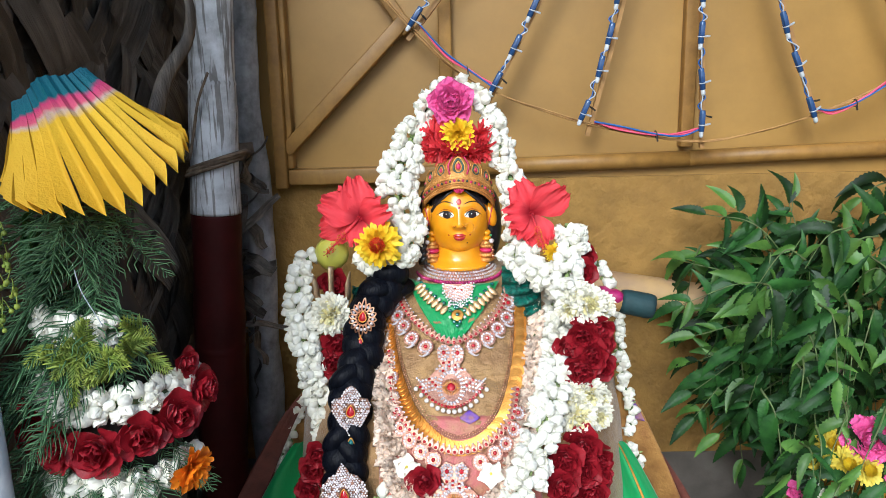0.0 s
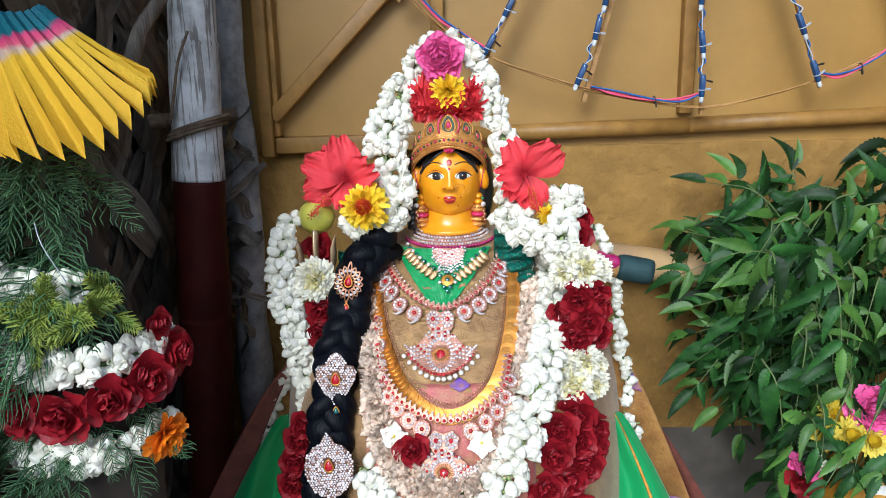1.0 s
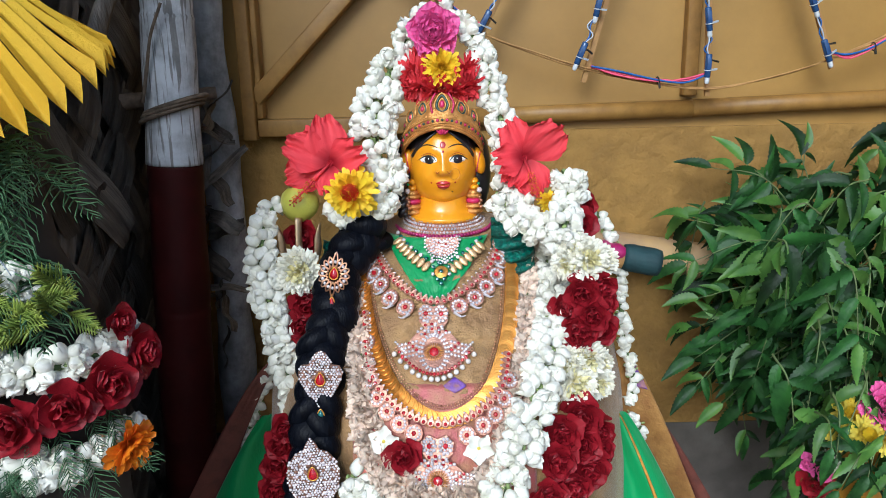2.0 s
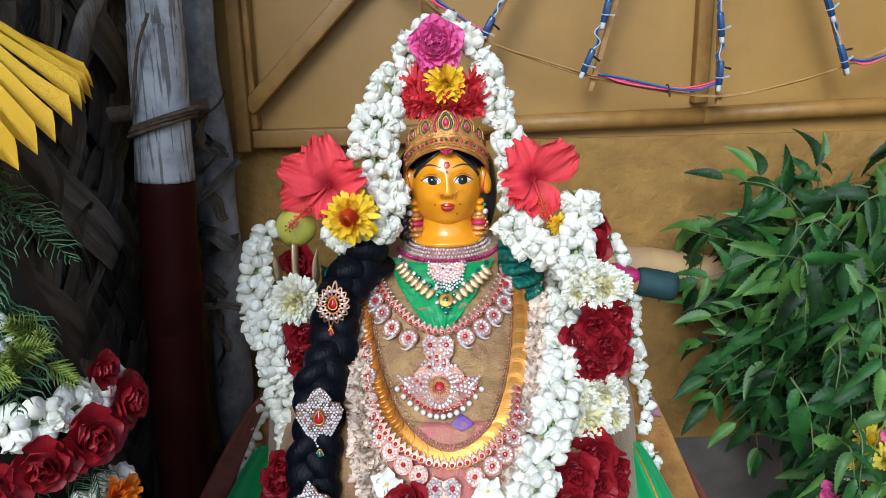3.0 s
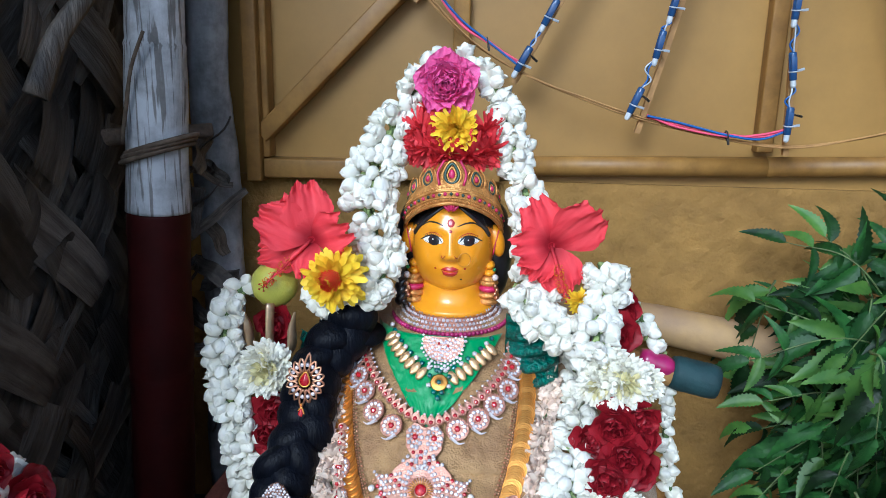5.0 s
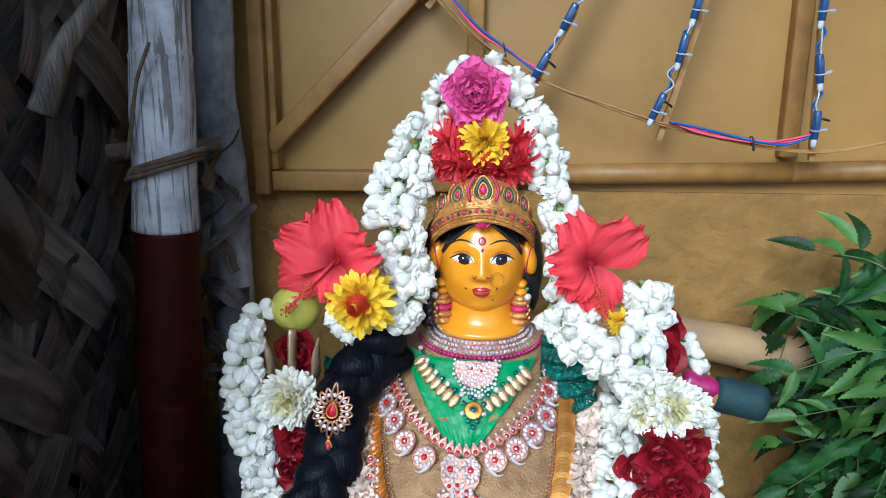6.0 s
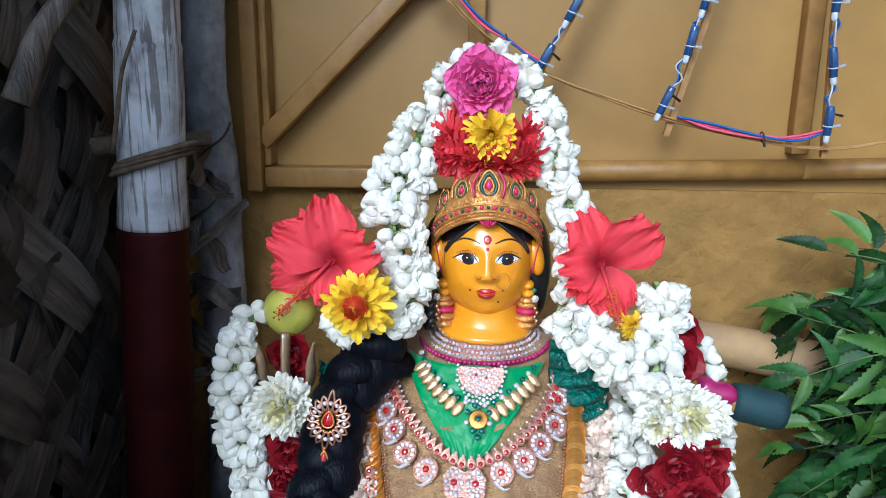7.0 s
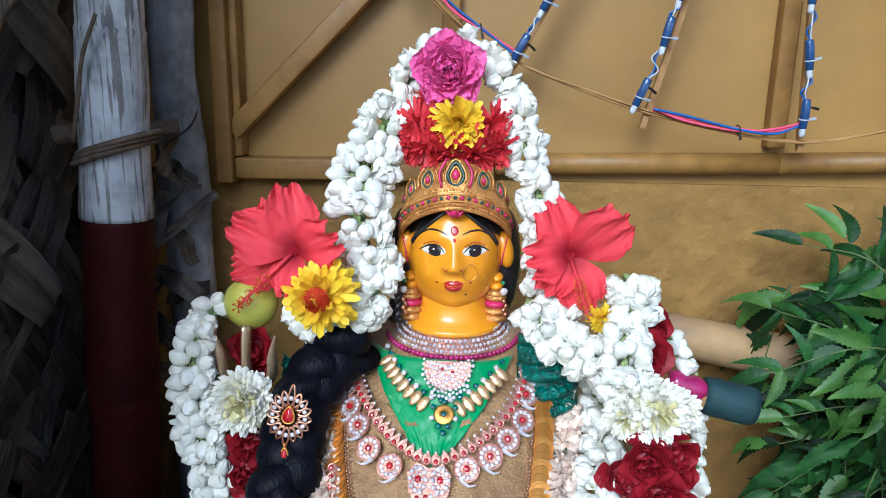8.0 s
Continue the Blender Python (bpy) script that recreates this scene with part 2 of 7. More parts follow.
M_GREENPAINT = mat("dark_green_paint", (0.03, 0.075, 0.055), 0.4, color2=(0.02, 0.05, 0.04), scale=60)
M_SILK = mat("brown_gold_silk", (0.38, 0.225, 0.085), 0.45, 0.15, color2=(0.25, 0.135, 0.05), scale=28, bump=0.5, bump_scale=420, sheen=0.3)
M_PINKSILK = mat("pink_brocade", (0.42, 0.10, 0.10), 0.5, 0.1, color2=(0.36, 0.16, 0.08), scale=45, bump=0.3, bump_scale=350, sheen=0.3)
M_GREEN = mat("green_silk", (0.012, 0.28, 0.075), 0.42, color2=(0.008, 0.22, 0.05), scale=10, bump=0.15, bump_scale=300, sheen=0.3, stretch=(1, 1, 0.3))
M_TINSEL = mat("dark_green_velvet", (0.003, 0.16, 0.115), 0.28, 0.2, color2=(0.001, 0.030, 0.022), scale=160, bump=1.0, bump_scale=260, spec=0.6)
M_HAIR = mat("black_hair", (0.0015, 0.002, 0.004), 0.45, color2=(0.004, 0.005, 0.009), scale=50, bump=0.35, bump_scale=120, stretch=(3, 3, 0.3), spec=0.10)
M_GOLD = mat("gold_metal", (0.74, 0.37, 0.08), 0.42, 0.85, color2=(0.60, 0.27, 0.05), scale=80, bump=0.1, bump_scale=300, vary=0.1)
M_ROSEGOLD = mat("rose_gold_metal", (0.72, 0.42, 0.28), 0.3, 1.0, color2=(0.62, 0.32, 0.2), scale=80, bump=0.1, bump_scale=300)
M_STONE = mat("clear_stone", (0.92, 0.89, 0.90), 0.10, 0.25, color2=(0.66, 0.56, 0.58), scale=500, vary=0.15, island=0.28, coat=1.0)
M_RUBY = mat("ruby_stone", (0.45, 0.01, 0.02), 0.12, color2=(0.30, 0.006, 0.012), scale=60, island=0.3, coat=1.0)
M_EMERALD = mat("emerald_stone", (0.01, 0.14, 0.11), 0.12, color2=(0.005, 0.08, 0.09), scale=60, island=0.3, coat=1.0)
M_BRONZE = mat("dark_bronze", (0.34, 0.18, 0.13), 0.4, 0.6, color2=(0.08, 0.045, 0.035), scale=160, bump=0.3, bump_scale=500)
M_SETTING = mat("rose_gold_setting", (0.60, 0.34, 0.25), 0.33, 0.65, color2=(0.44, 0.20, 0.14), scale=120, bump=0.3, bump_scale=500)
M_PEARL = mat("pearl", (0.72, 0.68, 0.62), 0.25, color2=(0.66, 0.60, 0.55), scale=40, coat=0.6)
M_MAGBEAD = mat("magenta_bead", (0.40, 0.015, 0.13), 0.3, color2=(0.30, 0.01, 0.09), scale=80, island=0.3, coat=0.4)
M_BRASS = mat("brass", (0.66, 0.49, 0.32), 0.35, 0.9, color2=(0.50, 0.35, 0.20), scale=50, bump=0.15, bump_scale=200)
M_NEEM = mat("neem_leaf", (0.034, 0.115, 0.020), 0.50, color2=(0.010, 0.044, 0.010), scale=26, bump=0.35, bump_scale=120, vary=0.8, thin=0.09, spec=0.3)
M_NEEMYOUNG = mat("young_neem_leaf", (0.12, 0.25, 0.040), 0.48, color2=(0.065, 0.17, 0.028), scale=30, bump=0.2, bump_scale=160, vary=0.35, thin=0.2)
M_STEM = mat("green_stem", (0.11, 0.17, 0.05), 0.6, color2=(0.08, 0.10, 0.035), scale=60)
M_FERN = mat("feathery_green", (0.11, 0.23, 0.10), 0.55, color2=(0.06, 0.15, 0.065), scale=40, vary=0.35, island=0.3, thin=0.15)
M_CEDAR = mat("yellow_green_sprig", (0.30, 0.36, 0.05), 0.55, color2=(0.18, 0.27, 0.04), scale=40, vary=0.2, island=0.3, thin=0.15)
M_NODE = mat("blue_translucent_plastic", (0.025, 0.075, 0.20), 0.25, color2=(0.02, 0.06, 0.18), scale=60, coat=0.4)
M_CLEAR = mat("milky_plastic", (0.62, 0.66, 0.70), 0.25, color2=(0.50, 0.55, 0.60), scale=60, coat=0.4)
M_WIREBLUE = mat("blue_wire", (0.02, 0.12, 0.42), 0.4, color2=(0.015, 0.09, 0.33), scale=60)
M_WIREPINK = mat("pink_wire", (0.80, 0.10, 0.20), 0.4, color2=(0.70, 0.08, 0.16), scale=60)
M_WIREWHITE = mat("white_wire", (0.50, 0.55, 0.62), 0.4, color2=(0.40, 0.45, 0.52), scale=60)
M_TIE = mat("black_cable_tie", (0.012, 0.012, 0.014), 0.4, color2=(0.02, 0.02, 0.02), scale=60)
M_BEIGE = mat("beige_wood", (0.43, 0.28, 0.12), 0.65, color2=(0.31, 0.20, 0.11), scale=14, bump=0.4, bump_scale=60)


# ---- the setting ----
def setting(name, bm, material, label, smooth=False):
    return thing(name, to_mesh(bm, name, material, smooth), label, "structure", kind="structure")


WALL_Y = 0.545
bm = bmesh.new()
bmesh.ops.create_grid(bm, x_segments=1, y_segments=1, size=60)
setting("ground", bm, M_GROUND, "bare trodden earth in front of the wall")

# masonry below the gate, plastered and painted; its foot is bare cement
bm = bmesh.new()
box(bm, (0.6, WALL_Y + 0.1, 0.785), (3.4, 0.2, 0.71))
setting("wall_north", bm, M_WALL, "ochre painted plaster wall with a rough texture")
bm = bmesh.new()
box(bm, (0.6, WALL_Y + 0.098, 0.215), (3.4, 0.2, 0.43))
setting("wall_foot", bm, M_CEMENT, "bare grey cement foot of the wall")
bm = bmesh.new()
box(bm, (0.6, WALL_Y + 0.03, 1.14 + 0.65), (3.4, 0.04, 1.3))
setting("gate_sheet", bm, M_SHEET, "flat ochre painted metal sheet of the gate")

# frame of the gate
def bar(name, a, b, w, d, material=None, label="", bevel=0.0035):
    a, b = Vector(a), Vector(b)
    bm = bmesh.new()
    L = (b - a).length
    m = Matrix.Translation((a + b) / 2) @ Matrix.Rotation(math.atan2((b - a).x, (b - a).z), 4, 'Y')
    box(bm, (0, 0, 0), (w, d, L), bevel, m)
    return part(name, bm, material or M_GATE, gate, label)


gate = thing("gate_frame", None, "ochre painted wooden frame with a diagonal brace", "gate", kind="structure")
bar("stile", (-0.401, WALL_Y - 0.022, 1.132), (-0.401, WALL_Y - 0.022, 2.3), 0.028, 0.05)
bar("stile_edge", (-0.381, WALL_Y - 0.008, 1.176), (-0.381, WALL_Y - 0.008, 2.3), 0.014, 0.04)
bar("bottom_rail", (-0.386, WALL_Y - 0.012, 1.156), (0.06, WALL_Y - 0.012, 1.159), 0.036, 0.045)
bar("brace", (-0.390, WALL_Y - 0.016, 1.217), (-0.100, WALL_Y - 0.016, 1.508), 0.032, 0.04)
bar("brace", (-0.180, WALL_Y - 0.013, 1.60), (-0.098, WALL_Y - 0.013, 1.475), 0.030, 0.04)
bar("upright", (-0.018, WALL_Y - 0.004, 1.37), (-0.018, WALL_Y - 0.004, 2.3), 0.03, 0.028)
bar("upright", (0.537, WALL_Y - 0.004, 1.207), (0.537, WALL_Y - 0.004, 2.3), 0.030, 0.028)
bar("upright", (1.06, WALL_Y - 0.004, 1.20), (1.05, WALL_Y - 0.004, 2.3), 0.03, 0.028)
bm = bmesh.new()
tube(bm, [(0.062, WALL_Y - 0.012, 1.170), (0.30, WALL_Y - 0.012, 1.176), (0.543, WALL_Y - 0.012, 1.180)], 0.019, 14)
part("round_rail", bm, M_GATE, gate, "round ochre painted rail")
bm = bmesh.new()
tube(bm, [(0.544, WALL_Y - 0.012, 1.181), (0.8, WALL_Y - 0.012, 1.189), (1.9, WALL_Y - 0.012, 1.22)], 0.0185, 14)
part("round_rail", bm, M_GATE, gate, "round ochre painted rail")

# weathered post beside the gate
bm = bmesh.new()
tube(bm, [(-0.462 + 0.004 * math.sin(k * 0.33), 0.47, 0.04 * k) for k in range(58)], [0.038 + 0.002 * math.sin(k * 0.5) for k in range(58)], 28)
for v in bm.verts:
    o = Vector((v.co.x + 0.462, v.co.y - 0.47, 0))
    v.co += o.normalized() * (0.007 * noise.noise((v.co.x * 30, v.co.y * 30, v.co.z * 6)) + 0.004 * noise.noise((v.co.x * 90, v.co.y * 90, v.co.z * 45)))
thing("post", to_mesh(bm, "post", M_POST), "weathered grey wooden post beside the gate", "post", kind="structure")

# palm leaf screen: leaning strips, plaited at a slant
screen = thing("leaf_screen", None, "dark plaited dry coconut palm leaf screen", "screen", kind="structure")
# very dark sheet behind the strips, fills the gaps between them
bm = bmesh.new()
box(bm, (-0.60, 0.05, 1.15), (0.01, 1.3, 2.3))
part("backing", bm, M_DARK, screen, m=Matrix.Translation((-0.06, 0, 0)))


def strip_mesh(w, L, bend, seed):
    rnd = random.Random(seed)
    bm = bmesh.new()
    tw = rnd.uniform(-0.25, 0.25)
    for s, z0 in ((1, 0.0), (-1, -0.0012)):
        def fn(u, v):
            a = (v - 0.5) * w * (1 - 0.25 * abs(2 * u - 1) ** 3)
            k = tw * (u - 0.5)
            return Vector((bend * math.sin(u * math.pi * 3) + 0.10 * a * math.cos(v * 6) + a * k + z0, a * math.cos(k), (u - 0.5) * L))
        sheet(bm, fn if s > 0 else (lambda u, v: fn(u, 1 - v)), 12, 4)
    return to_mesh(bm, "strip", M_LEAFMAT)


STRIPS = [strip_mesh(w, 0.40, b, i) for i, (w, b) in enumerate(((0.062, 0.007), (0.075, 0.008), (0.088, 0.007), (0.050, 0.010)))]
rs = random.Random(3)
for col in range(10):
    for row in range(14):
        y = -0.62 + col * 0.122 + rs.uniform(-0.015, 0.015)
        z = 0.22 + row * 0.135 + rs.uniform(-0.02, 0.02)
        for k, slant in ((0, 36), (1, -38)):
            m = pose(-0.585 - 0.03 * (0.55 - y) * 0.6 - 0.012 * ((col + row + k) % 2) + rs.uniform(-0.006, 0.006), y, z + 0.06 * k,
                     slant + rs.uniform(-9, 9), rs.uniform(-7, 7), rs.uniform(-14, 14))
            part("strip", STRIPS[rs.randrange(4)], None, screen, m=m)

# bamboo post, whitewashed above, painted dark red below
pole = thing("bamboo_post", None, "stout bamboo post, whitewashed above and dark red below", "post", kind="structure")


def pole_at(z):
    return Vector((-0.487 + 0.055 * (z - 1.1), 0.285, z))


def culm(z0, z1, r0, nodes):
    bm = bmesh.new()
    zs = [z0 + (z1 - z0) * k / 200 for k in range(201)]
    rs_ = [r0 - 0.018 * (max(0.9, z) - 1.1) + 0.0014 * sum(math.exp(-((z - n) / 0.004) ** 2) for n in nodes) - 0.0010 * sum(math.exp(-((z - n - 0.009) / 0.006) ** 2) for n in nodes) + 0.001 * math.sin(z * 30) for z in zs]
    tube(bm, [pole_at(z) for z in zs], rs_, 28)
    return bm


part("upper_culm", culm(1.113, 2.3, 0.0495, (1.368, 1.69, 2.01)), M_WHITEWASH, pole, "whitewashed bamboo with dark cracks")
part("lower_culm", culm(0.0, 1.113, 0.0475, (0.28, 0.58, 0.83)), M_REDPAINT, pole, "dark red painted bamboo")
cross = thing("cross_stick", None, "brown stick lashed behind the bamboo post", "stick", kind="structure")
bm = bmesh.new()
tube(bm, [(-0.80, 0.235, 1.215), (-0.62, 0.30, 1.222), (-0.50, 0.350, 1.229), (-0.425, 0.372, 1.236)], [0.016, 0.0155, 0.014, 0.012], 10)
part("stick", bm, M_ROPE, cross)
bm = bmesh.new()
for k, dz in enumerate((0.0, 0.008, 0.014)):
    tube(bm, smooth_path([pole_at(1.205) + Vector((0.054 * math.cos(a) + 0.004 * k, 0.056 * math.sin(a), dz + 0.016 * math.cos(a))) for a in [radians(x) for x in range(-200, 61, 20)]], 3), 0.0042, 6)
part("lashing", bm, M_ROPE, cross, "twisted fibre lashing")
bm = bmesh.new()
tube(bm, smooth_path([(-0.512, 0.236, 1.225), (-0.497, 0.228, 1.275), (-0.481, 0.222, 1.334), (-0.457, 0.218, 1.385)], 5), [0.0032] * 8 + [0.0028] * 8, 6)
part("twig", bm, M_ROPE, cross)

# torn dry leaf ends in the gap beside the bamboo post
rd = random.Random(23)
for k in range(20):
    m = pose(-0.450 + rd.uniform(-0.028, 0.016), 0.385 + rd.uniform(-0.04, 0.03), rd.uniform(0.66, 1.22), rd.uniform(-70, 70), rd.uniform(-60, 60), rd.uniform(0, 180)) @ Matrix.Diagonal((0.6, rd.uniform(0.08, 0.45), rd.uniform(0.12, 0.40), 1))
    part("leaf_end", STRIPS[rd.randrange(4)], None, screen, m=m)

# beam that comes out of the wall beside the statue
bm = bmesh.new()
tube(bm, [(0.16, 0.505, 0.905), (0.357, 0.475, 0.892), (0.623, 0.452, 0.848), (1.19, 0.43, 0.755)], [0.034, 0.0355, 0.041, 0.044], 20)
thing("beam", to_mesh(bm, "beam", M_BEIGE), "round beige painted beam beside the wall", "beam", kind="structure")
bm = bmesh.new()
tube(bm, smooth_path([(-0.47, -0.02, 1.30), (-0.46, 0.02, 1.37), (-0.43, 0.06, 1.44), (-0.44, 0.08, 1.52), (-0.52, 0.10, 1.62)], 4), [0.015 - 0.0006 * k for k in range(17)], 8, 0, 0.35)
part("stalk", bm, M_LEAFMAT, screen, "twisted dry palm stalk")

# unseen slab above and unseen side wall, both added to block sky light
bm = bmesh.new()
box(bm, (0.15, 0.29, 2.345), (2.6, 0.80, 0.06), 0.01, Matrix.Translation((0.15, 0.29, 2.345)) @ Matrix.Rotation(radians(3), 4, 'X') @ Matrix.Translation((-0.15, -0.29, -2.345)))
setting("shade_slab", bm, M_DARK, "unseen dark slab added above to cut top light")
bm = bmesh.new()
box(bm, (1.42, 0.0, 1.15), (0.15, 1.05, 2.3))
setting("shade_wall", bm, M_WALL, "unseen ochre wall added to cut side light")


# ---- the statue: one mesh, painted ----
YC = [(0.5, -0.27), (0.6, -0.265), (0.7, -0.25), (0.8, -0.215), (0.876, -0.172), (0.912, -0.128), (0.955, -0.085), (1.0, -0.045), (1.05, -0.002), (1.08, 0.01)]
WX = [(0.5, 0.31), (0.6, 0.30), (0.8, 0.28), (0.89, 0.26), (0.95, 0.20), (1.0, 0.15), (1.05, 0.075), (1.08, 0.06)]


def body_y(x, z):
    """Front of the draped body."""
    return 0.08 - (0.08 - lerp_table(YC, z)) * math.sqrt(max(0.02, 1 - (x / lerp_table(WX, z)) ** 2))


def on_body(x, z, off=0.0):
    return Vector((x, body_y(x, z) - off, z))


def body_normal(x, z):
    e = 0.006
    a = on_body(x + e, z) - on_body(x - e, z)
    b = on_body(x, z + e) - on_body(x, z - e)
    return a.cross(b).normalized()


FC = Vector((0.0, 0.052, 1.137))          # centre of the head
FA, FB, FH, FL = 0.0510, 0.060, 0.066, 0.0665  # half width, depth, height above and below


def bell(d, s):
    return math.exp(-(d / s) ** 2)


def jaw_width(z):
    return 1 - 0.045 * max(0.0, (1.112 - z) / 0.040) ** 1.5


def face_relief(x, z):
    """Relief of nose, lips, cheeks, sockets and chin towards the front."""
    r = 0.0
    t = (z - 1.1275) / 0.028
    if -0.3 < t < 1.4:
        r += 0.0105 * bell(x, 0.0058 + 0.002 * max(0, 0.5 - t)) * max(0.0, min(1.0, (1.25 - t))) * (1 if t > 0 else max(0, 1 + t * 4))
    r += 0.0055 * bell(abs(x) - 0.007, 0.0045) * bell(z - 1.1290, 0.0045)
    r += 0.0050 * bell(x, 0.011) * bell(z - 1.1085, 0.0065)
    r -= 0.0018 * bell(z - 1.1092, 0.0012) * bell(x, 0.012)
    r += 0.0045 * bell(x, 0.014) * bell(z - 1.088, 0.009)
    r += 0.0030 * bell(abs(x) - 0.027, 0.012) * bell(z - 1.121, 0.013)
    r -= 0.0030 * bell(abs(x) - 0.020, 0.011) * bell(z - 1.148, 0.007)
    r += 0.0016 * bell(abs(x) - 0.020, 0.009) * bell(z - 1.147, 0.0045)
    r += 0.0020 * bell(z - 1.160, 0.006) * bell(abs(x) - 0.018, 0.014)
    return r


def face_y(x, z):
    h = FH if z > FC.z else FL
    s = max(0.01, 1 - abs((z - FC.z) / h) ** 2.5) ** 0.43
    c = max(0.0, 1 - (x / (FA * jaw_width(z) * s)) ** 2) ** 0.5
    return FC.y - FB * c * s - face_relief(x, z) * min(1.0, c * 2.2)


def statue_mesh():
    bm = bmesh.new()
    SK, BK, GD, WH, LP, MG, GN, CL = range(8)
    # head
    rows, cols = 90, 110
    ring = []
    for i in range(1, rows):
        a = math.pi * i / rows
        line = []
        for j in range(cols):
            b = 2 * math.pi * j / cols
            cz, sz = math.cos(a), math.sin(a)
            h = FH if cz > 0 else FL
            sgn = lambda v, p: math.copysign(abs(v) ** p, v)  # noqa: E731
            z = FC.z + h * sgn(cz, 0.80)
            x = FA * sgn(math.sin(b) * sz ** 0.86, 1.0)
            x *= jaw_width(z)
            y = FC.y - FB * math.cos(b) * sz ** 0.86
            if math.cos(b) > 0:
                y -= face_relief(x, z) * min(1.0, math.cos(b) * 2.2)
            line.append(bm.verts.new((x, y, z)))
        ring.append(line)
    for a, b in zip(ring, ring[1:]):
        for k in range(cols):
            f = bm.faces.new((a[k], b[k], b[(k + 1) % cols], a[(k + 1) % cols]))
            c = f.calc_center_median()
            hair = c.z > 1.192 - 0.80 * abs(c.x) or c.y > FC.y + 0.002
            f.material_index = BK if hair else SK
    bm.faces.new(ring[0][::-1]).material_index = BK
    bm.faces.new(ring[-1])
    # neck with a ledge
    lathe(bm, [(0.036, 1.098), (0.0370, 1.080), (0.0385, 1.070), (0.043, 1.0615), (0.052, 1.0585), (0.0535, 1.0555), (0.052, 1.052), (0.040, 1.049)], 40, SK, Matrix.Translation((0, 0.045, 0)), 0.95)
    for s in (-1, 1):
        # ears, long lobes with gold rings, hair behind
        ball(bm, (s * 0.0530, 0.042, 1.137), (0.0095, 0.010, 0.0205), 18, 12, Matrix.Translation((s * 0.0515, 0.045, 1.14)) @ Matrix.Rotation(s * -0.22, 4, 'Y') @ Matrix.Translation((-s * 0.0515, -0.045, -1.14)), SK)
        tube(bm, smooth_path([(s * 0.0555, 0.0335, 1.152), (s * 0.0525, 0.0325, 1.138), (s * 0.0495, 0.032, 1.122)], 4), 0.0008, 6, MG)
        for z, r, slot in ((1.1010, 0.0062, SK), (1.1100, 0.0058, SK), (1.093, 0.0080, GD), (1.088, 0.0095, GD), (1.0805, 0.0095, MG), (1.0725, 0.0108, GD), (1.0645, 0.0102, GD)):
            ball(bm, (s * 0.0455, 0.034, z - 0.001), (r * 1.28, 0.012, 0.0054), 16, 8, None, slot)
        ball(bm, (s * 0.053, 0.068, 1.118), (0.021, 0.023, 0.062), 16, 12, None, BK)
        # twisted black lock that hangs below the ear
        if s < 0:
            for q in (0.0, math.pi):
                tube(bm, [(-0.0610 + 0.0036 * math.sin(k * 0.55 + q), 0.026 + 0.0036 * math.cos(k * 0.55 + q), 1.112 - 0.0016 * k) for k in range(34)], 0.0046, 8, BK)
        tube(bm, [(p.x, face_y(p.x, p.z) - 0.0004, p.z) for p in smooth_path([(s * 0.002, 0, 1.1895), (s * 0.014, 0, 1.1815), (s * 0.027, 0, 1.1705), (s * 0.038, 0, 1.1590), (s * 0.0445, 0, 1.148)], 6)], 0.0030, 8, BK, 0.6)
    # painted features laid on the face
    def patch(outline, slot, lift=0.0007, rings=3):
        n = len(outline)
        cx = sum(p[0] for p in outline) / n
        cz = sum(p[1] for p in outline) / n
        centre = bm.verts.new((cx, face_y(cx, cz) - lift, cz))
        prev = None
        for r in range(1, rings + 1):
            now = []
            for px_, pz_ in outline:
                x = cx + (px_ - cx) * r / rings
                z = cz + (pz_ - cz) * r / rings
                now.append(bm.verts.new((x, face_y(x, z) - lift * (1 if r < rings else 0.3), z)))
            for k in range(n):
                q = (centre, now[k], now[(k + 1) % n]) if prev is None else (prev[k], now[k], now[(k + 1) % n], prev[(k + 1) % n])
                bm.faces.new(q).material_index = slot
            prev = now

    def oval(cx, cz, rx, rz, n=20):
        return [(cx + rx * math.cos(2 * math.pi * k / n), cz + rz * math.sin(2 * math.pi * k / n)) for k in range(n)]

    def line(pts, width, slot, lift=0.0006):
        pts = smooth_path([(x, 0, z) for x, z in pts], 6)
        n = len(pts)
        tube(bm, [(p.x, face_y(p.x, p.z) - lift * 0.3, p.z) for p in pts], [max(0.00025, width * math.sin(math.pi * min(0.97, max(0.06, (k + 0.5) / n))) ** 0.5) for k in range(n)], 6, slot, 0.9)

    for s in (-1, 1):
        ez, ex = 1.1450, s * 0.0206
        top = [(ex + 0.0122 * math.cos(a), ez + 0.0060 * math.sin(a) ** 0.8) for a in [math.pi * k / 12 for k in range(13)]]
        low = [(ex + 0.0122 * math.cos(a), ez - 0.0042 * abs(math.sin(a)) ** 0.9) for a in [math.pi + math.pi * k / 12 for k in range(1, 12)]]
        patch(top + low, WH)
        patch(oval(ex + 0.0008, ez + 0.0006, 0.0076, 0.0060), BK, 0.0012)
        # white highlight painted on the iris as a patch
        patch(oval(ex - 0.0002, ez + 0.0018, 0.0013, 0.0012, 10), WH, 0.0018, 2)
        line([(ex - s * 0.0112, ez - 0.0010), (ex - s * 0.006, ez + 0.0045), (ex, ez + 0.0058), (ex + s * 0.007, ez + 0.0042), (ex + s * 0.0158, ez - 0.0015)], 0.0014, BK)
        line([(ex - s * 0.010, ez - 0.001), (ex, ez - 0.0040), (ex + s * 0.010, ez - 0.0012)], 0.0006, BK)
        line([(ex - s * 0.011, ez + 0.0055), (ex, ez + 0.0098), (ex + s * 0.012, ez + 0.0050)], 0.00045, LP)
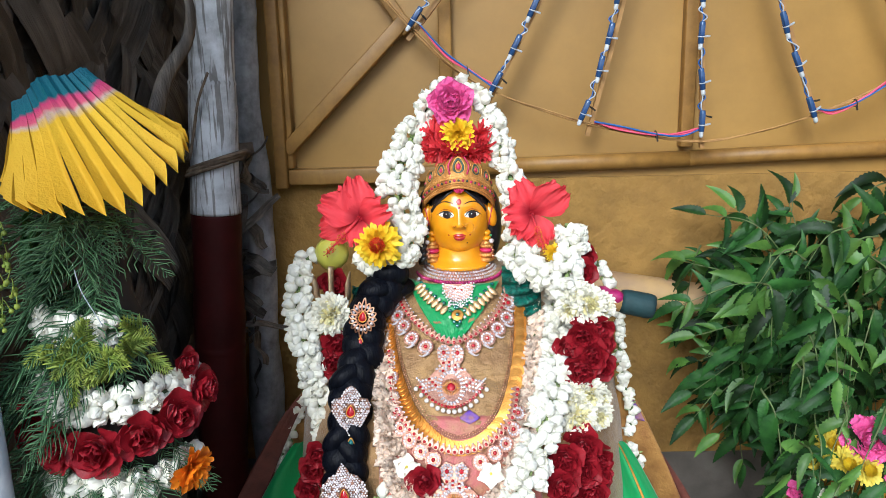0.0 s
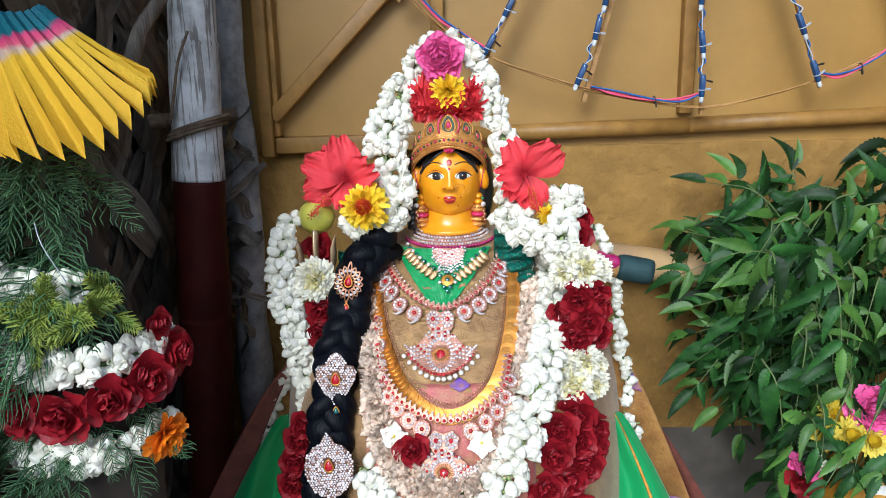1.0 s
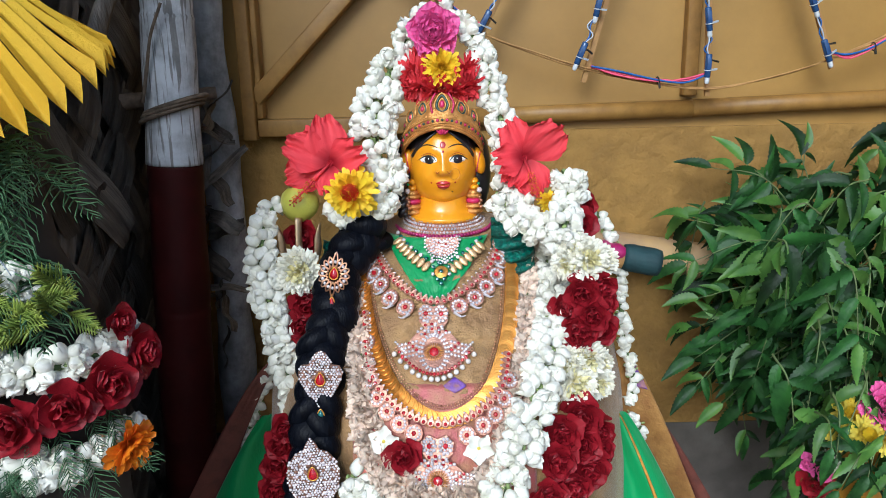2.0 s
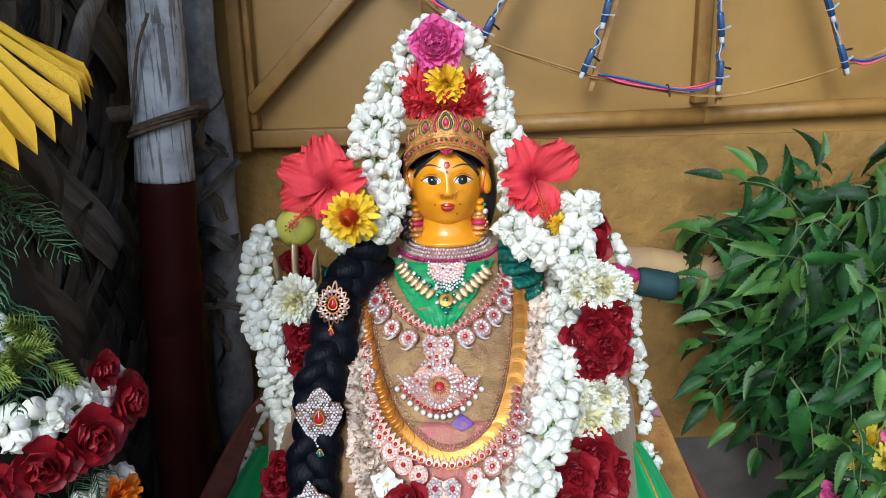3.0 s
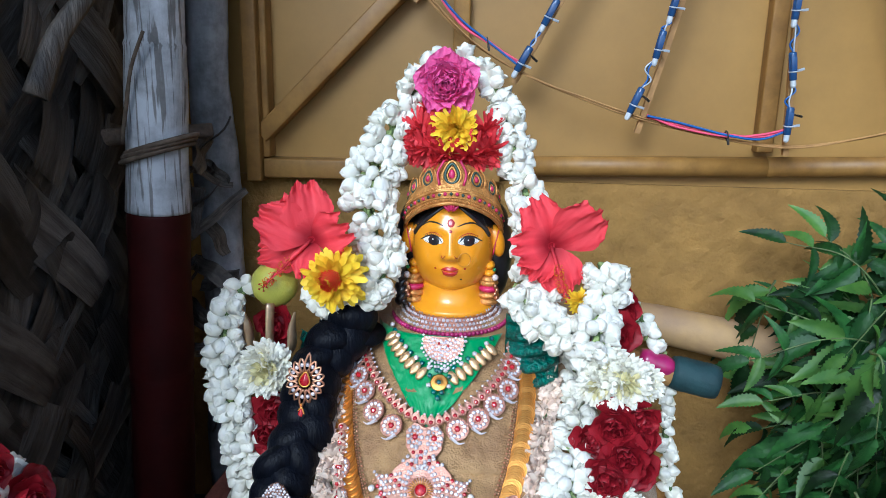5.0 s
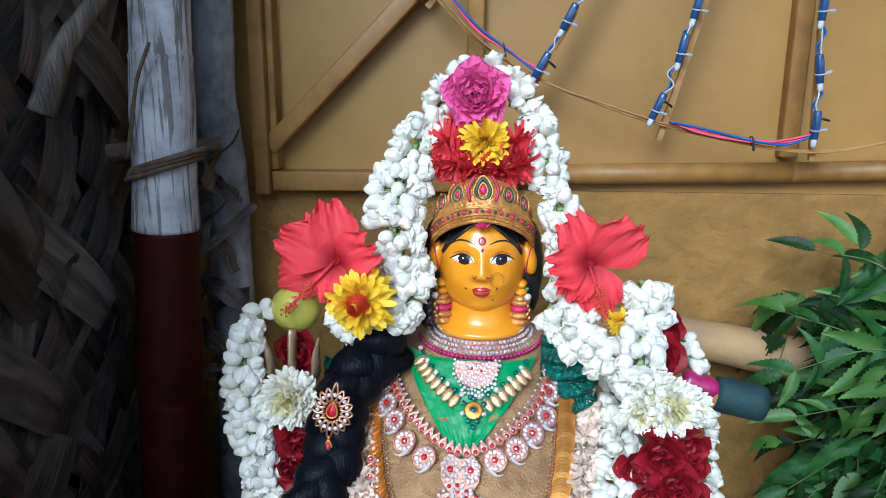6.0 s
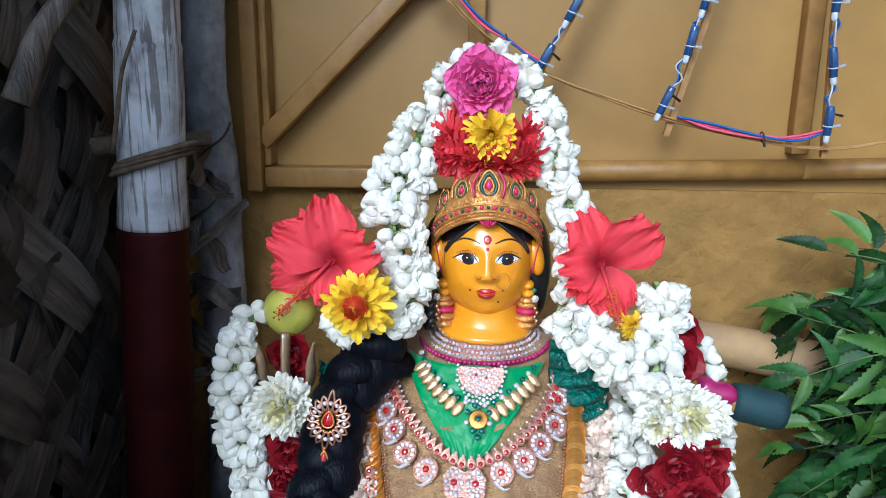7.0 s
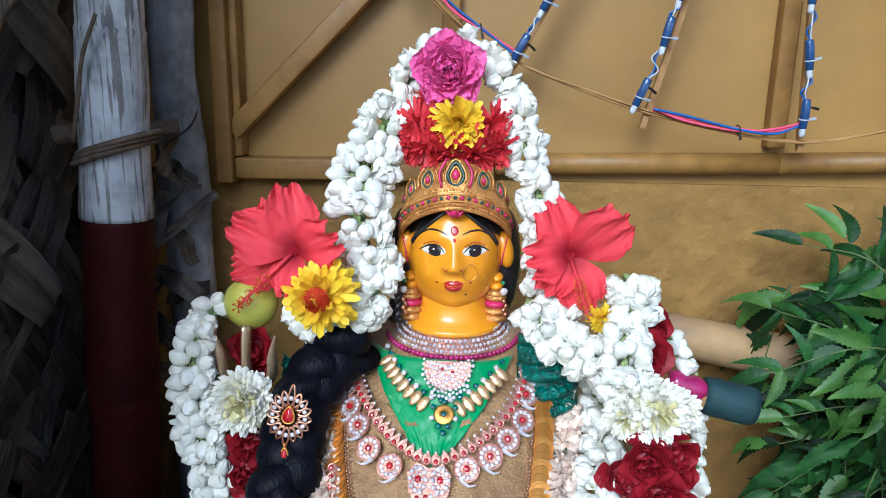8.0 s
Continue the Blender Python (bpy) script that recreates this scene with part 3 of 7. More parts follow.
        for k in range(8):
            q = -0.009 + 0.0026 * k
            zz = ez + 0.0052 - 30 * (q - 0.0005) ** 2
            line([(ex + s * q, zz), (ex + s * (q + 0.0010), zz + 0.0032)], 0.0003, BK)
        line([(s * 0.0075, 1.1628), (s * 0.017, 1.1662), (s * 0.027, 1.1655), (s * 0.0375, 1.158)], 0.0011, BK)
        line([(s * 0.005, 1.1310), (s * 0.0085, 1.1270), (s * 0.0105, 1.1300)], 0.0006, LP)
        patch(oval(s * 0.0172, 1.1125, 0.0014, 0.0014, 10), LP, 0.0006, 2)
        line([(s * 0.0365, 1.170), (s * 0.0445, 1.150), (s * 0.0455, 1.132)], 0.00035, BK)
    patch(oval(0.0, 1.1665, 0.0042, 0.0046), LP, 0.0009)
    patch(oval(0.0, 1.1575, 0.0019, 0.0017, 12), LP, 0.0008, 2)
    patch(oval(0.0128, 1.0985, 0.0012, 0.0012, 10), BK, 0.0006, 2)
    up = [(-0.0115, 1.1112), (-0.007, 1.1136), (-0.0025, 1.1148), (0.0, 1.1138), (0.0025, 1.1148), (0.007, 1.1136), (0.0115, 1.1112), (0.006, 1.1098), (0.0, 1.1094), (-0.006, 1.1098)]
    lo = [(-0.0105, 1.1102), (-0.005, 1.1090), (0.0, 1.1086), (0.005, 1.1090), (0.0105, 1.1102), (0.008, 1.1055), (0.0035, 1.1028), (0.0, 1.1024), (-0.0035, 1.1028), (-0.008, 1.1055)]
    up = [(0.96 * x, 1.1100 + 1.05 * (z - 1.1095)) for x, z in up]
    lo = [(0.96 * x, 1.1100 + 1.05 * (z - 1.1095)) for x, z in lo]
    patch(up, LP, 0.0011)
    patch(lo, LP, 0.0014)
    # crown: a band that arches over the brow and a domed cap with raised bosses
    def crown_at(a, v):
        """a: angle round the head, 0 in front; v: 0 at the lower rim to 1 at the top."""
        low = 1.1905 - 0.048 * (1 - math.cos(a)) ** 0.9
        z = low + (0.046 + 0.010 * (1 - math.cos(a))) * v
        r = 1.13 + 0.06 * math.sin(v * math.pi) - 0.33 * v ** 2.2
        return Vector((0.0525 * r * math.sin(a), 0.054 - 0.060 * r * math.cos(a), z))
    sheet(bm, lambda u, v: crown_at((u - 0.5) * 2 * 2.3, v), 64, 14, GD)
    sheet(bm, lambda u, v: crown_at((u - 0.5) * 2 * 2.3, 1.0) * (1 - v) + Vector((0, 0.055, 1.243)) * v, 64, 4, GD)

    def rim(v, r, slot, span=2.0, n=60):
        tube(bm, [crown_at((k / n - 0.5) * 2 * span, v) for k in range(n + 1)], r, 8, slot)
    rim(0.02, 0.0024, GD)
    rim(0.17, 0.0010, GD)
    rim(0.34, 0.0014, GD)
    for k in range(27):
        a = (k / 26 - 0.5) * 2 * 1.45
        p = crown_at(a, 0.255)
        ball(bm, p, 0.0020 if k % 2 else 0.0023, 8, 6, None, MG if k % 2 == 0 else GN)
    for k in range(60):
        ball(bm, crown_at((k / 59 - 0.5) * 2 * 1.6, 0.10), 0.0013, 6, 4, None, GD)
        ball(bm, crown_at((k / 59 - 0.5) * 2 * 1.6, 0.415), 0.0011, 6, 4, None, GD)
    for a, sz in ((0, 1.0), (0.52, 0.72), (-0.52, 0.72), (0.95, 0.66), (-0.95, 0.66), (1.32, 0.55), (-1.32, 0.55)):
        p, q = crown_at(a, 0.70), crown_at(a, 0.75) - Vector((0, 0.054, 0))
        out = Vector((math.sin(a), -math.cos(a), 0.25)).normalized()
        m = toward(p, out)
        upv = m.to_3x3().inverted() @ Vector((0, 0, 1))
        m = m @ Matrix.Rotation(math.atan2(-upv.x, upv.y), 4, 'Z')
        def drop(w, h, n=22):
            return [(w * sz * math.cos(t) * (1 - 0.35 * max(0, math.sin(t))), h * sz * (math.sin(t) if math.sin(t) < 0 else 1.25 * math.sin(t)), 0.0) for t in [2 * math.pi * k / n for k in range(n + 1)]]
        for w, h, r, slot, lift in ((0.0105, 0.0125, 0.0013, GD, 0.0012), (0.0078, 0.0098, 0.0017, GN, 0.0016), (0.0050, 0.0066, 0.0011, GD, 0.002)):
            tube(bm, [m @ Vector((x, y, lift)) for x, y, _ in drop(w, h)], r * sz, 6, slot, 1.0, False)
        ball(bm, (0, 0.0005, 0.0018), (0.0036 * sz, 0.0052 * sz, 0.0022), 12, 8, m, MG)
        for s in (-1, 1):
            tube(bm, smooth_path([m @ Vector((s * 0.0135 * sz, -0.012 * sz, 0.001)), m @ Vector((s * 0.016 * sz, 0.002, 0.001)), m @ Vector((s * 0.009 * sz, 0.016 * sz, 0.001))], 4), 0.0015 * sz, 6, GD if abs(a) > 0.1 else MG)
    # lotus drop over the parting
    for k in range(5):
        q = (k - 2) * 0.42
        ball(bm, (0.0032 * (k - 2), -0.0135 + 0.0012 * abs(k - 2), 1.1875 + 0.0012 * abs(k - 2)), (0.0019, 0.0016, 0.0052), 10, 8, Matrix.Translation((0, -0.0115, 1.189)) @ Matrix.Rotation(q, 4, 'Y') @ Matrix.Translation((0, 0.0115, -1.189)), MG)
    # draped body
    zs = [0.45 + 0.597 * k / 50 for k in range(51)]
    rings = []
    for z in zs:
        W, D = lerp_table(WX, z), 0.08 - lerp_table(YC, z)
        line_ = []
        for k in range(72):
            a = 2 * math.pi * k / 72
            x = W * math.sin(a)
            y = 0.08 - D * math.cos(a) if math.cos(a) > 0 else 0.08 - 0.5 * D * math.cos(a)
            line_.append(bm.verts.new((x, y, z)))
        rings.append(line_)
    for a, b in zip(rings, rings[1:]):
        for k in range(72):
            bm.faces.new((a[k], a[(k + 1) % 72], b[(k + 1) % 72], b[k])).material_index = CL
    bm.faces.new(rings[-1]).material_index = CL
    bm.faces.new(rings[0][::-1]).material_index = CL
    bmesh.ops.recalc_face_normals(bm, faces=bm.faces)
    return to_mesh(bm, "statue", [M_SKIN, M_BLACK, M_GOLDPAINT, M_EYEWHITE, M_LIP, M_MAGPAINT, M_GREENPAINT, M_SILK])


thing("statue", statue_mesh(), "yellow painted goddess statue with a gold crown, draped in brown silk", "statue")
bm = bmesh.new()
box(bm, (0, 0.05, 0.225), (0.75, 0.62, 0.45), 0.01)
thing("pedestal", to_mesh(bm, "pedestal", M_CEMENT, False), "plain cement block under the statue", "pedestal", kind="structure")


# ---- flowers ----
def bud_mesh(seed, opened):
    """A jasmine bud along +z: petals wrapped round a core, all from one root."""
    rnd = random.Random(seed)
    bm = bmesh.new()
    R = 0.0076
    lathe(bm, [(0.0, 0.0), (0.0036, 0.002), (0.0058, 0.006), (R, 0.0105), (R * 0.88, 0.0150), (R * 0.48, 0.0195), (0.0005, 0.0218)], 12, 0)
    PR = [(0.0, 0.0), (0.002, 0.0036), (0.006, 0.0058), (0.0105, R), (0.0150, R * 0.90), (0.0195, R * 0.55), (0.0226, 0.0004)]
    for k in range(4):
        a0, top, lift = k * 1.9 + rnd.uniform(-0.3, 0.3), rnd.uniform(0.0180, 0.0226), rnd.uniform(0.05, 0.16)
        def wrap(u, v):
            z = top * u
            a = a0 + (v - 0.5) * 2.5 * (1 - 0.75 * u ** 3)
            r = lerp_table(PR, z) * (1.04 + lift * v + 0.05 * (v - 0.5) ** 2 * 4)
            return Vector((r * math.cos(a), r * math.sin(a), z - 0.0025 * (2 * v - 1) ** 2 * u))
        sheet(bm, wrap, 7, 6)
    for k in range(6 if opened else 0):
        a = 2 * math.pi * k / 6 + rnd.uniform(-0.3, 0.3)
        m = Matrix.Rotation(a, 4, 'Z') @ Matrix.Rotation(-radians(90) + rnd.uniform(0.5, 1.0), 4, 'Y') @ Matrix.Rotation(rnd.uniform(-0.25, 0.25), 4, 'X')
        petal(bm, m, 0.0205, 0.0165, 0.6, 0.10, 6, 5, 0.3, 0.7, 0.0, phase=k)
    ball(bm, (0, 0, -0.004), (0.0024, 0.0024, 0.0045), 7, 5, None, 1)
    bmesh.ops.remove_doubles(bm, verts=bm.verts, dist=0.0004)
    return to_mesh(bm, "bud", [M_BUD, M_BUDGREEN])


BUDS = [bud_mesh(i, i > 3) for i in range(6)]


def bud_garland(name, label, path, width, scale=1.0, open_share=0.3, group="jasmine garlands", meshes=None, wild=0.3, size=0.0140, string=0.004, arc=1.75, flat=0.8, material=None):
    """Buds tied crosswise along a path: each whorl fans out from the string to the sides and the front."""
    meshes = meshes or BUDS
    rnd = random.Random(len(label) * 31 + len(path) * 7 + int(abs(path[0][0]) * 1000))
    bm = bmesh.new()
    tube(bm, smooth_path(path, 5), string, 6)
    root = thing(name, to_mesh(bm, "thread", M_THREAD), label, "garland", group)
    widths = width if isinstance(width, (list, tuple)) else (width, width)
    run = even(path, size * scale * 0.92)
    for i, (p, d) in enumerate(run):
        t = i / max(1, len(run) - 1) * (len(widths) - 1)
        k0 = min(int(t), len(widths) - 2)
        w = widths[k0] + (widths[k0 + 1] - widths[k0]) * (t - k0)
        side = d.cross(Vector((0, -1, 0))).normalized()
        front = side.cross(d).normalized()
        if front.y > 0:
            front = -front
        R = max(0.001, w / 2 - 0.0125 * scale)
        n = max(2, round(2 * arc * (R + 0.006) / (size * scale)))
        for k in range(n):
            a = ((k + 0.5 + 0.5 * (i % 2) - 0.25) / n * 2 - 1) * arc + rnd.uniform(-0.12, 0.12)
            out = side * math.sin(a) + front * math.cos(a) * flat
            q = p + out * R * rnd.uniform(0.82, 1.08) - out.normalized() * 0.008 * scale + d * rnd.uniform(-0.25, 0.25) * size
            aim = side * math.sin(a) * 1.1 + front * math.cos(a) * 0.55 + d * rnd.choice((-0.7, 0.4, 1.0)) + Vector((rnd.uniform(-wild, wild), rnd.uniform(-wild, wild), rnd.uniform(-wild, wild)))
            me = meshes[rnd.randrange(4, len(meshes)) if len(meshes) > 4 and rnd.random() < open_share else rnd.randrange(min(4, len(meshes)))]
            part("bud", me, None, root, m=toward(q, aim, rnd.uniform(0, 6.28), scale * rnd.uniform(0.85, 1.15)))
    return root


def rose_petals(material, wave, seed, wide=1.0):
    """A set of petals from the tight heart to the open rim."""
    rnd = random.Random(seed)
    out = []
    for k in range(10):
        f = (k + 0.5) / 10
        bm = bmesh.new()
        petal(bm, Matrix(), 0.46 + 0.32 * f, (0.70 + 0.70 * f) * wide, 0.60 - 0.3 * f, 0.14 - 0.30 * f, 8, 9, wave * (0.8 + 0.6 * f), 0.7, 0.5, phase=rnd.uniform(0, 6))
        out.append(to_mesh(bm, "petal", material))
    return out


def bloom(root, petals, R, count, seed, base=None, open_=1.0):
    """Petals of a rose, spiralling out from the heart and opening to the local +z of base."""
    rnd = random.Random(seed)
    base = base or Matrix()
    for k in range(count):
        f = (k + 0.5) / count
        tilt = radians(84 - 66 * f ** 1.15 * open_)
        m = Matrix.Rotation(k * 2.39996 + rnd.uniform(-0.25, 0.25), 4, 'Z') @ Matrix.Translation((R * 0.46 * f, 0, 0.40 * R * (1 - f))) @ Matrix.Rotation(-tilt, 4, 'Y') @ Matrix.Rotation(rnd.uniform(-0.25, 0.25), 4, 'X') @ Matrix.Scale(R * rnd.uniform(0.9, 1.1), 4)
        part("petal", petals[min(9, int(f * 10))], None, root, m=base @ m)


def mum_mesh(name, mats, R=0.034, layers=6, n=20, width=0.26, seed=2, centre=0.0, droop=0.1, shag=9.0, heart=0.0):
    """A chrysanthemum that opens to +z, with slim petals in layers; the second material is its heart."""
    rnd = random.Random(seed)
    bm = bmesh.new()
    for L in range(layers):
        f = (L + 0.5) / layers
        if f < centre:
            continue
        for k in range(max(6, int(n * (0.45 + 0.55 * f)))):
            a = 2 * math.pi * k / max(6, int(n * (0.45 + 0.55 * f))) + L * 1.3 + rnd.uniform(-0.12, 0.12)
            tilt = radians(62 - 58 * f + rnd.uniform(-shag, shag))
            m = Matrix.Rotation(a, 4, 'Z') @ Matrix.Rotation(-tilt, 4, 'Y') @ Matrix.Rotation(rnd.uniform(-0.4, 0.4), 4, 'X')
            curl = 0.18 - droop * f * 2 + rnd.uniform(-0.02, 0.02) * shag
            petal(bm, m, R * (0.62 + 0.42 * f) * rnd.uniform(0.98 - 0.011 * shag, 1.1), R * width * rnd.uniform(0.8, 1.2), 0.5, curl, 6, 2, 0, 0.3, 0.0, slot=1 if f < heart else 0)
    if centre:
        for k in range(110):
            r = R * centre * 1.45 * math.sqrt((k + 0.5) / 110)
            a = k * 2.39996
            m = Matrix.Translation((r * math.cos(a), r * math.sin(a), R * (0.66 - 0.10 * (r / R / centre) ** 2))) @ Matrix.Rotation(a, 4, 'Z') @ Matrix.Rotation(-radians(70), 4, 'Y')
            had = len(bm.verts)
            petal(bm, m, R * 0.20, R * 0.11, 0.8, 0.2, 2, 2, 0, 0.9, 0.5, slot=1)
            bm.verts.ensure_lookup_table()
            bm.faces.new((bm.verts[had], bm.verts[had + 1], bm.verts.new((0, 0, 0)))).material_index = 1
    bmesh.ops.remove_doubles(bm, verts=bm.verts, dist=R * 0.004)
    return to_mesh(bm, name, mats)


def pompom_mesh(name, mats, R, count, seed):
    """A full shaggy chrysanthemum that opens to +z: short petals all over a dome, paler yellow at the heart."""
    rnd = random.Random(seed)
    bm = bmesh.new()
    for k in range(count):
        f = (k + 0.5) / count
        polar = math.acos(1 - 1.05 * f)
        d = Vector((math.sin(polar) * math.cos(k * 2.39996), math.sin(polar) * math.sin(k * 2.39996), math.cos(polar) * 0.75))
        aim = (d + Vector((rnd.uniform(-0.45, 0.45), rnd.uniform(-0.45, 0.45), rnd.uniform(-0.3, 0.3)))).normalized()
        side = aim.cross(Vector((0, 0, 1)) if abs(aim.z) < 0.9 else Vector((1, 0, 0))).normalized()
        m = Matrix.Translation(d * R * 0.42) @ Matrix((aim, side, aim.cross(side))).transposed().to_4x4() @ Matrix.Rotation(rnd.uniform(-0.6, 0.6), 4, 'X')
        petal(bm, m, R * rnd.uniform(0.42, 0.66), R * rnd.uniform(0.17, 0.26), 0.9, rnd.uniform(-0.35, 0.25), 4, 2, 0, 0.6, 0.2, slot=1 if f < 0.10 else 0)
    ball(bm, (0, 0, 0), (R * 0.44, R * 0.44, R * 0.36), 16, 10)
    return to_mesh(bm, name, mats)


RED_PETALS = rose_petals(M_ROSE, 0.16, 1, 0.92)
PINK_PETALS = rose_petals(M_PINK, 0.42, 2, 0.80)
bm = bmesh.new()
ball(bm, (0, 0, -0.004), (0.016, 0.016, 0.010), 12, 8)
ball(bm, (0, 0, 0.008), (0.006, 0.006, 0.008), 10, 6)
RED_HEART = to_mesh(bm, "rose", M_ROSE)
bm = bmesh.new()
ball(bm, (0, 0, -0.004), (0.016, 0.016, 0.010), 12, 8)
PINK_HEART = to_mesh(bm, "rose", M_PINK)
WHITE_MUMS = [pompom_mesh("chrysanthemum", [M_WHITEMUM, M_MUMHEART], 0.037, 300, s) for s in (4, 5)]
YELLOW_MUM = mum_mesh("chrysanthemum", [M_YELLOW, M_ORANGE], 0.030, 7, 30, 0.19, 6, 0.0, 0.12, 18.0)
RED_HEART_MUM = mum_mesh("chrysanthemum", [M_YELLOW, M_HEARTRED], 0.039, 9, 30, 0.20, 8, 0.22, 0.14, 24.0)
RED_MUMS = [mum_mesh("red_flower", [M_REDMUM, M_REDMUM], 0.032, 5, 18, 0.15, s, 0.0, 0.25, 16.0) for s in (10, 11)]
PALE_MUM = mum_mesh("chrysanthemum", [M_PALEYELLOW, M_YELLOW], 0.034, 5, 24, 0.24, 13, 0.25)


def flower(name, me, p, label, d=(0, -1, 0.1), spin=0.0, scale=1.0, group=""):
    return thing(name, me, label, "flower", group, m=toward(p, d, spin, scale))


def rose(kind, p, d, spin, scale, label, group="", count=16):
    """A rose as a thing with its petals."""
    root = thing("rose", RED_HEART if kind == "red" else PINK_HEART, label, "flower", group, m=toward(p, d, spin, scale))
    bloom(root, RED_PETALS if kind == "red" else PINK_PETALS, 0.036, count, int(abs(p[0] * 7919 + p[2] * 104729)))
    return root


def hibiscus(p, d, petals, scale, pistil, label):
    """Ruffled petals (angle, length, lift) and a long pistil that bends towards the given offset."""
    root = thing("hibiscus", None, label, "flower", "hibiscus flowers", m=toward(p, d, 0.0, scale))
    rnd = random.Random(int(abs(p[0]) * 1000))
    for k, (ang, length, lift) in enumerate(petals):
        bm = bmesh.new()
        m = Matrix.Rotation(radians(ang), 4, 'Z') @ Matrix.Translation((0.002, 0, 0.0035 * (k % 2))) @ Matrix.Rotation(-radians(lift + (9 if k % 2 else -4)), 4, 'Y') @ Matrix.Rotation(rnd.uniform(0.12, 0.36), 4, 'X')
        ph, W = rnd.uniform(0, 6), length * rnd.uniform(0.90, 1.0)
        curl = rnd.uniform(-0.22, -0.06)
        def fan_petal(u, v):
            q = 2 * v - 1
            y = q * W / 2 * (0.16 + 0.84 * math.sin(min(1.0, u / 0.66) * math.pi / 2) ** 0.9) * (1 - 0.16 * max(0, u - 0.6) * 2.5) + 0.0012 * u ** 3 * math.sin(31 * u + ph)
            x = length * (u - 0.25 * abs(q) ** 2.6 * u * u) + 0.0026 * u ** 6 * math.sin(8 * q + ph) + 0.0013 * u ** 8 * math.sin(19 * q + 2 * ph) + 0.0009 * u ** 10 * math.sin(47 * q + ph)
            z = 0.10 * W * q * q * u + curl * length * u * u + 0.0040 * u * u * math.sin(4.0 * q + ph) + 0.0050 * u ** 3 * math.sin(10 * q + 2 * ph + 3 * u) + 0.0034 * u ** 5 * math.sin(21 * q + ph) - 0.004 * u * (1 - u) * math.exp(-(q / 0.22) ** 2) + 0.0002 * math.sin(30 * q) * u
            return Vector((x, y, z))
        sheet(bm, fan_petal, 24, 44)
        part("petal", bm, M_HIB, root, m=m)
    bm = bmesh.new()
    lathe(bm, [(0.0004, 0.0030), (0.0028, 0.0038), (0.0046, 0.0058)], 16)
    part("throat", bm, M_ROSE, root, "dark red throat")
    inv = root.matrix_world.inverted()
    e = inv @ (Vector(p) + Vector(pistil))
    pts = smooth_path([Vector((0, 0, 0.002)), e * 0.5 + Vector((0, 0, 0.006)), e], 8)
    bm = bmesh.new()
    tube(bm, pts, [0.0026 - 0.0013 * k / (len(pts) - 1) for k in range(len(pts))], 8)
    part("pistil", bm, M_HIB, root, "slender red pistil")
    bm = bmesh.new()
    for k in range(95):
        q = pts[int(len(pts) * (0.45 + 0.5 * rnd.random()) - 0.01)]
        o = Vector((rnd.uniform(-1, 1), rnd.uniform(-1, 1), rnd.uniform(-0.6, 1))).normalized() * 0.0062
        tube(bm, [q, q + o], 0.0003, 4)
        ball(bm, q + o, 0.0009, 6, 4, None, 1)
    tagged(part("stamen_cluster", bm, [M_HIB, M_ORANGE], root, "tiny orange stamens"), kind="stuff")
    bm = bmesh.new()
    for k in range(5):
        o = e + Vector((0.005 * math.cos(k * 1.256), 0.005 * math.sin(k * 1.256), 0.003))
        tube(bm, [pts[-1], o], 0.0004, 4)
        ball(bm, o, 0.0013, 6, 4)
    part("stigma", bm, M_LIP, root, "five dark red stigma tips")
    return root


# ---- garlands on the statue ----
bud_garland("jasmine_garland", "thick white jasmine bud garland draped over one side of the crown",
            [(0.0, 0.06, 1.350), (-0.030, 0.055, 1.345), (-0.054, 0.05, 1.308), (-0.074, 0.04, 1.268), (-0.092, 0.03, 1.225), (-0.097, 0.02, 1.185), (-0.090, 0.01, 1.145), (-0.085, 0.0, 1.11)],
            [0.034, 0.036, 0.052, 0.070, 0.078, 0.070, 0.060], 1.0)
bud_garland("jasmine_garland", "white jasmine bud garland draped over the crown beside a hibiscus",
            [(0.012, 0.06, 1.350), (0.036, 0.055, 1.330), (0.056, 0.05, 1.295), (0.068, 0.04, 1.255), (0.080, 0.03, 1.215), (0.092, 0.02, 1.175), (0.096, 0.01, 1.13), (0.106, -0.01, 1.082)],
            [0.034, 0.044, 0.054, 0.050, 0.056, 0.060, 0.060], 1.0)
bud_garland("jasmine_garland", "short loop of white jasmine buds under a yellow flower",
            [(-0.158, -0.02, 1.095), (-0.142, -0.022, 1.072), (-0.115, -0.022, 1.066), (-0.092, -0.02, 1.082), (-0.078, -0.01, 1.105), (-0.074, 0.0, 1.135)],
            0.050, 1.0, 0.6)
bud_garland("jasmine_garland", "loop of white jasmine buds below a red hibiscus",
            [(0.080, -0.01, 1.092), (0.105, -0.030, 1.062), (0.14, -0.045, 1.05), (0.168, -0.045, 1.07), (0.178, -0.03, 1.10), (0.17, -0.02, 1.13)], 0.056, 1.0, 0.5)
bud_garland("jasmine_garland", "long white jasmine bud garland hanging over the chest",
            [(0.165, -0.06, 1.075), (0.162, -0.07, 1.04)] + [tuple(on_body(x, z, 0.022)) for x, z in ((0.162, 1.005), (0.155, 0.965), (0.145, 0.929), (0.131, 0.896), (0.110, 0.855), (0.090, 0.812), (0.068, 0.772), (0.048, 0.735), (0.02, 0.69))],
            [0.056, 0.058, 0.064, 0.064, 0.060], 1.0)
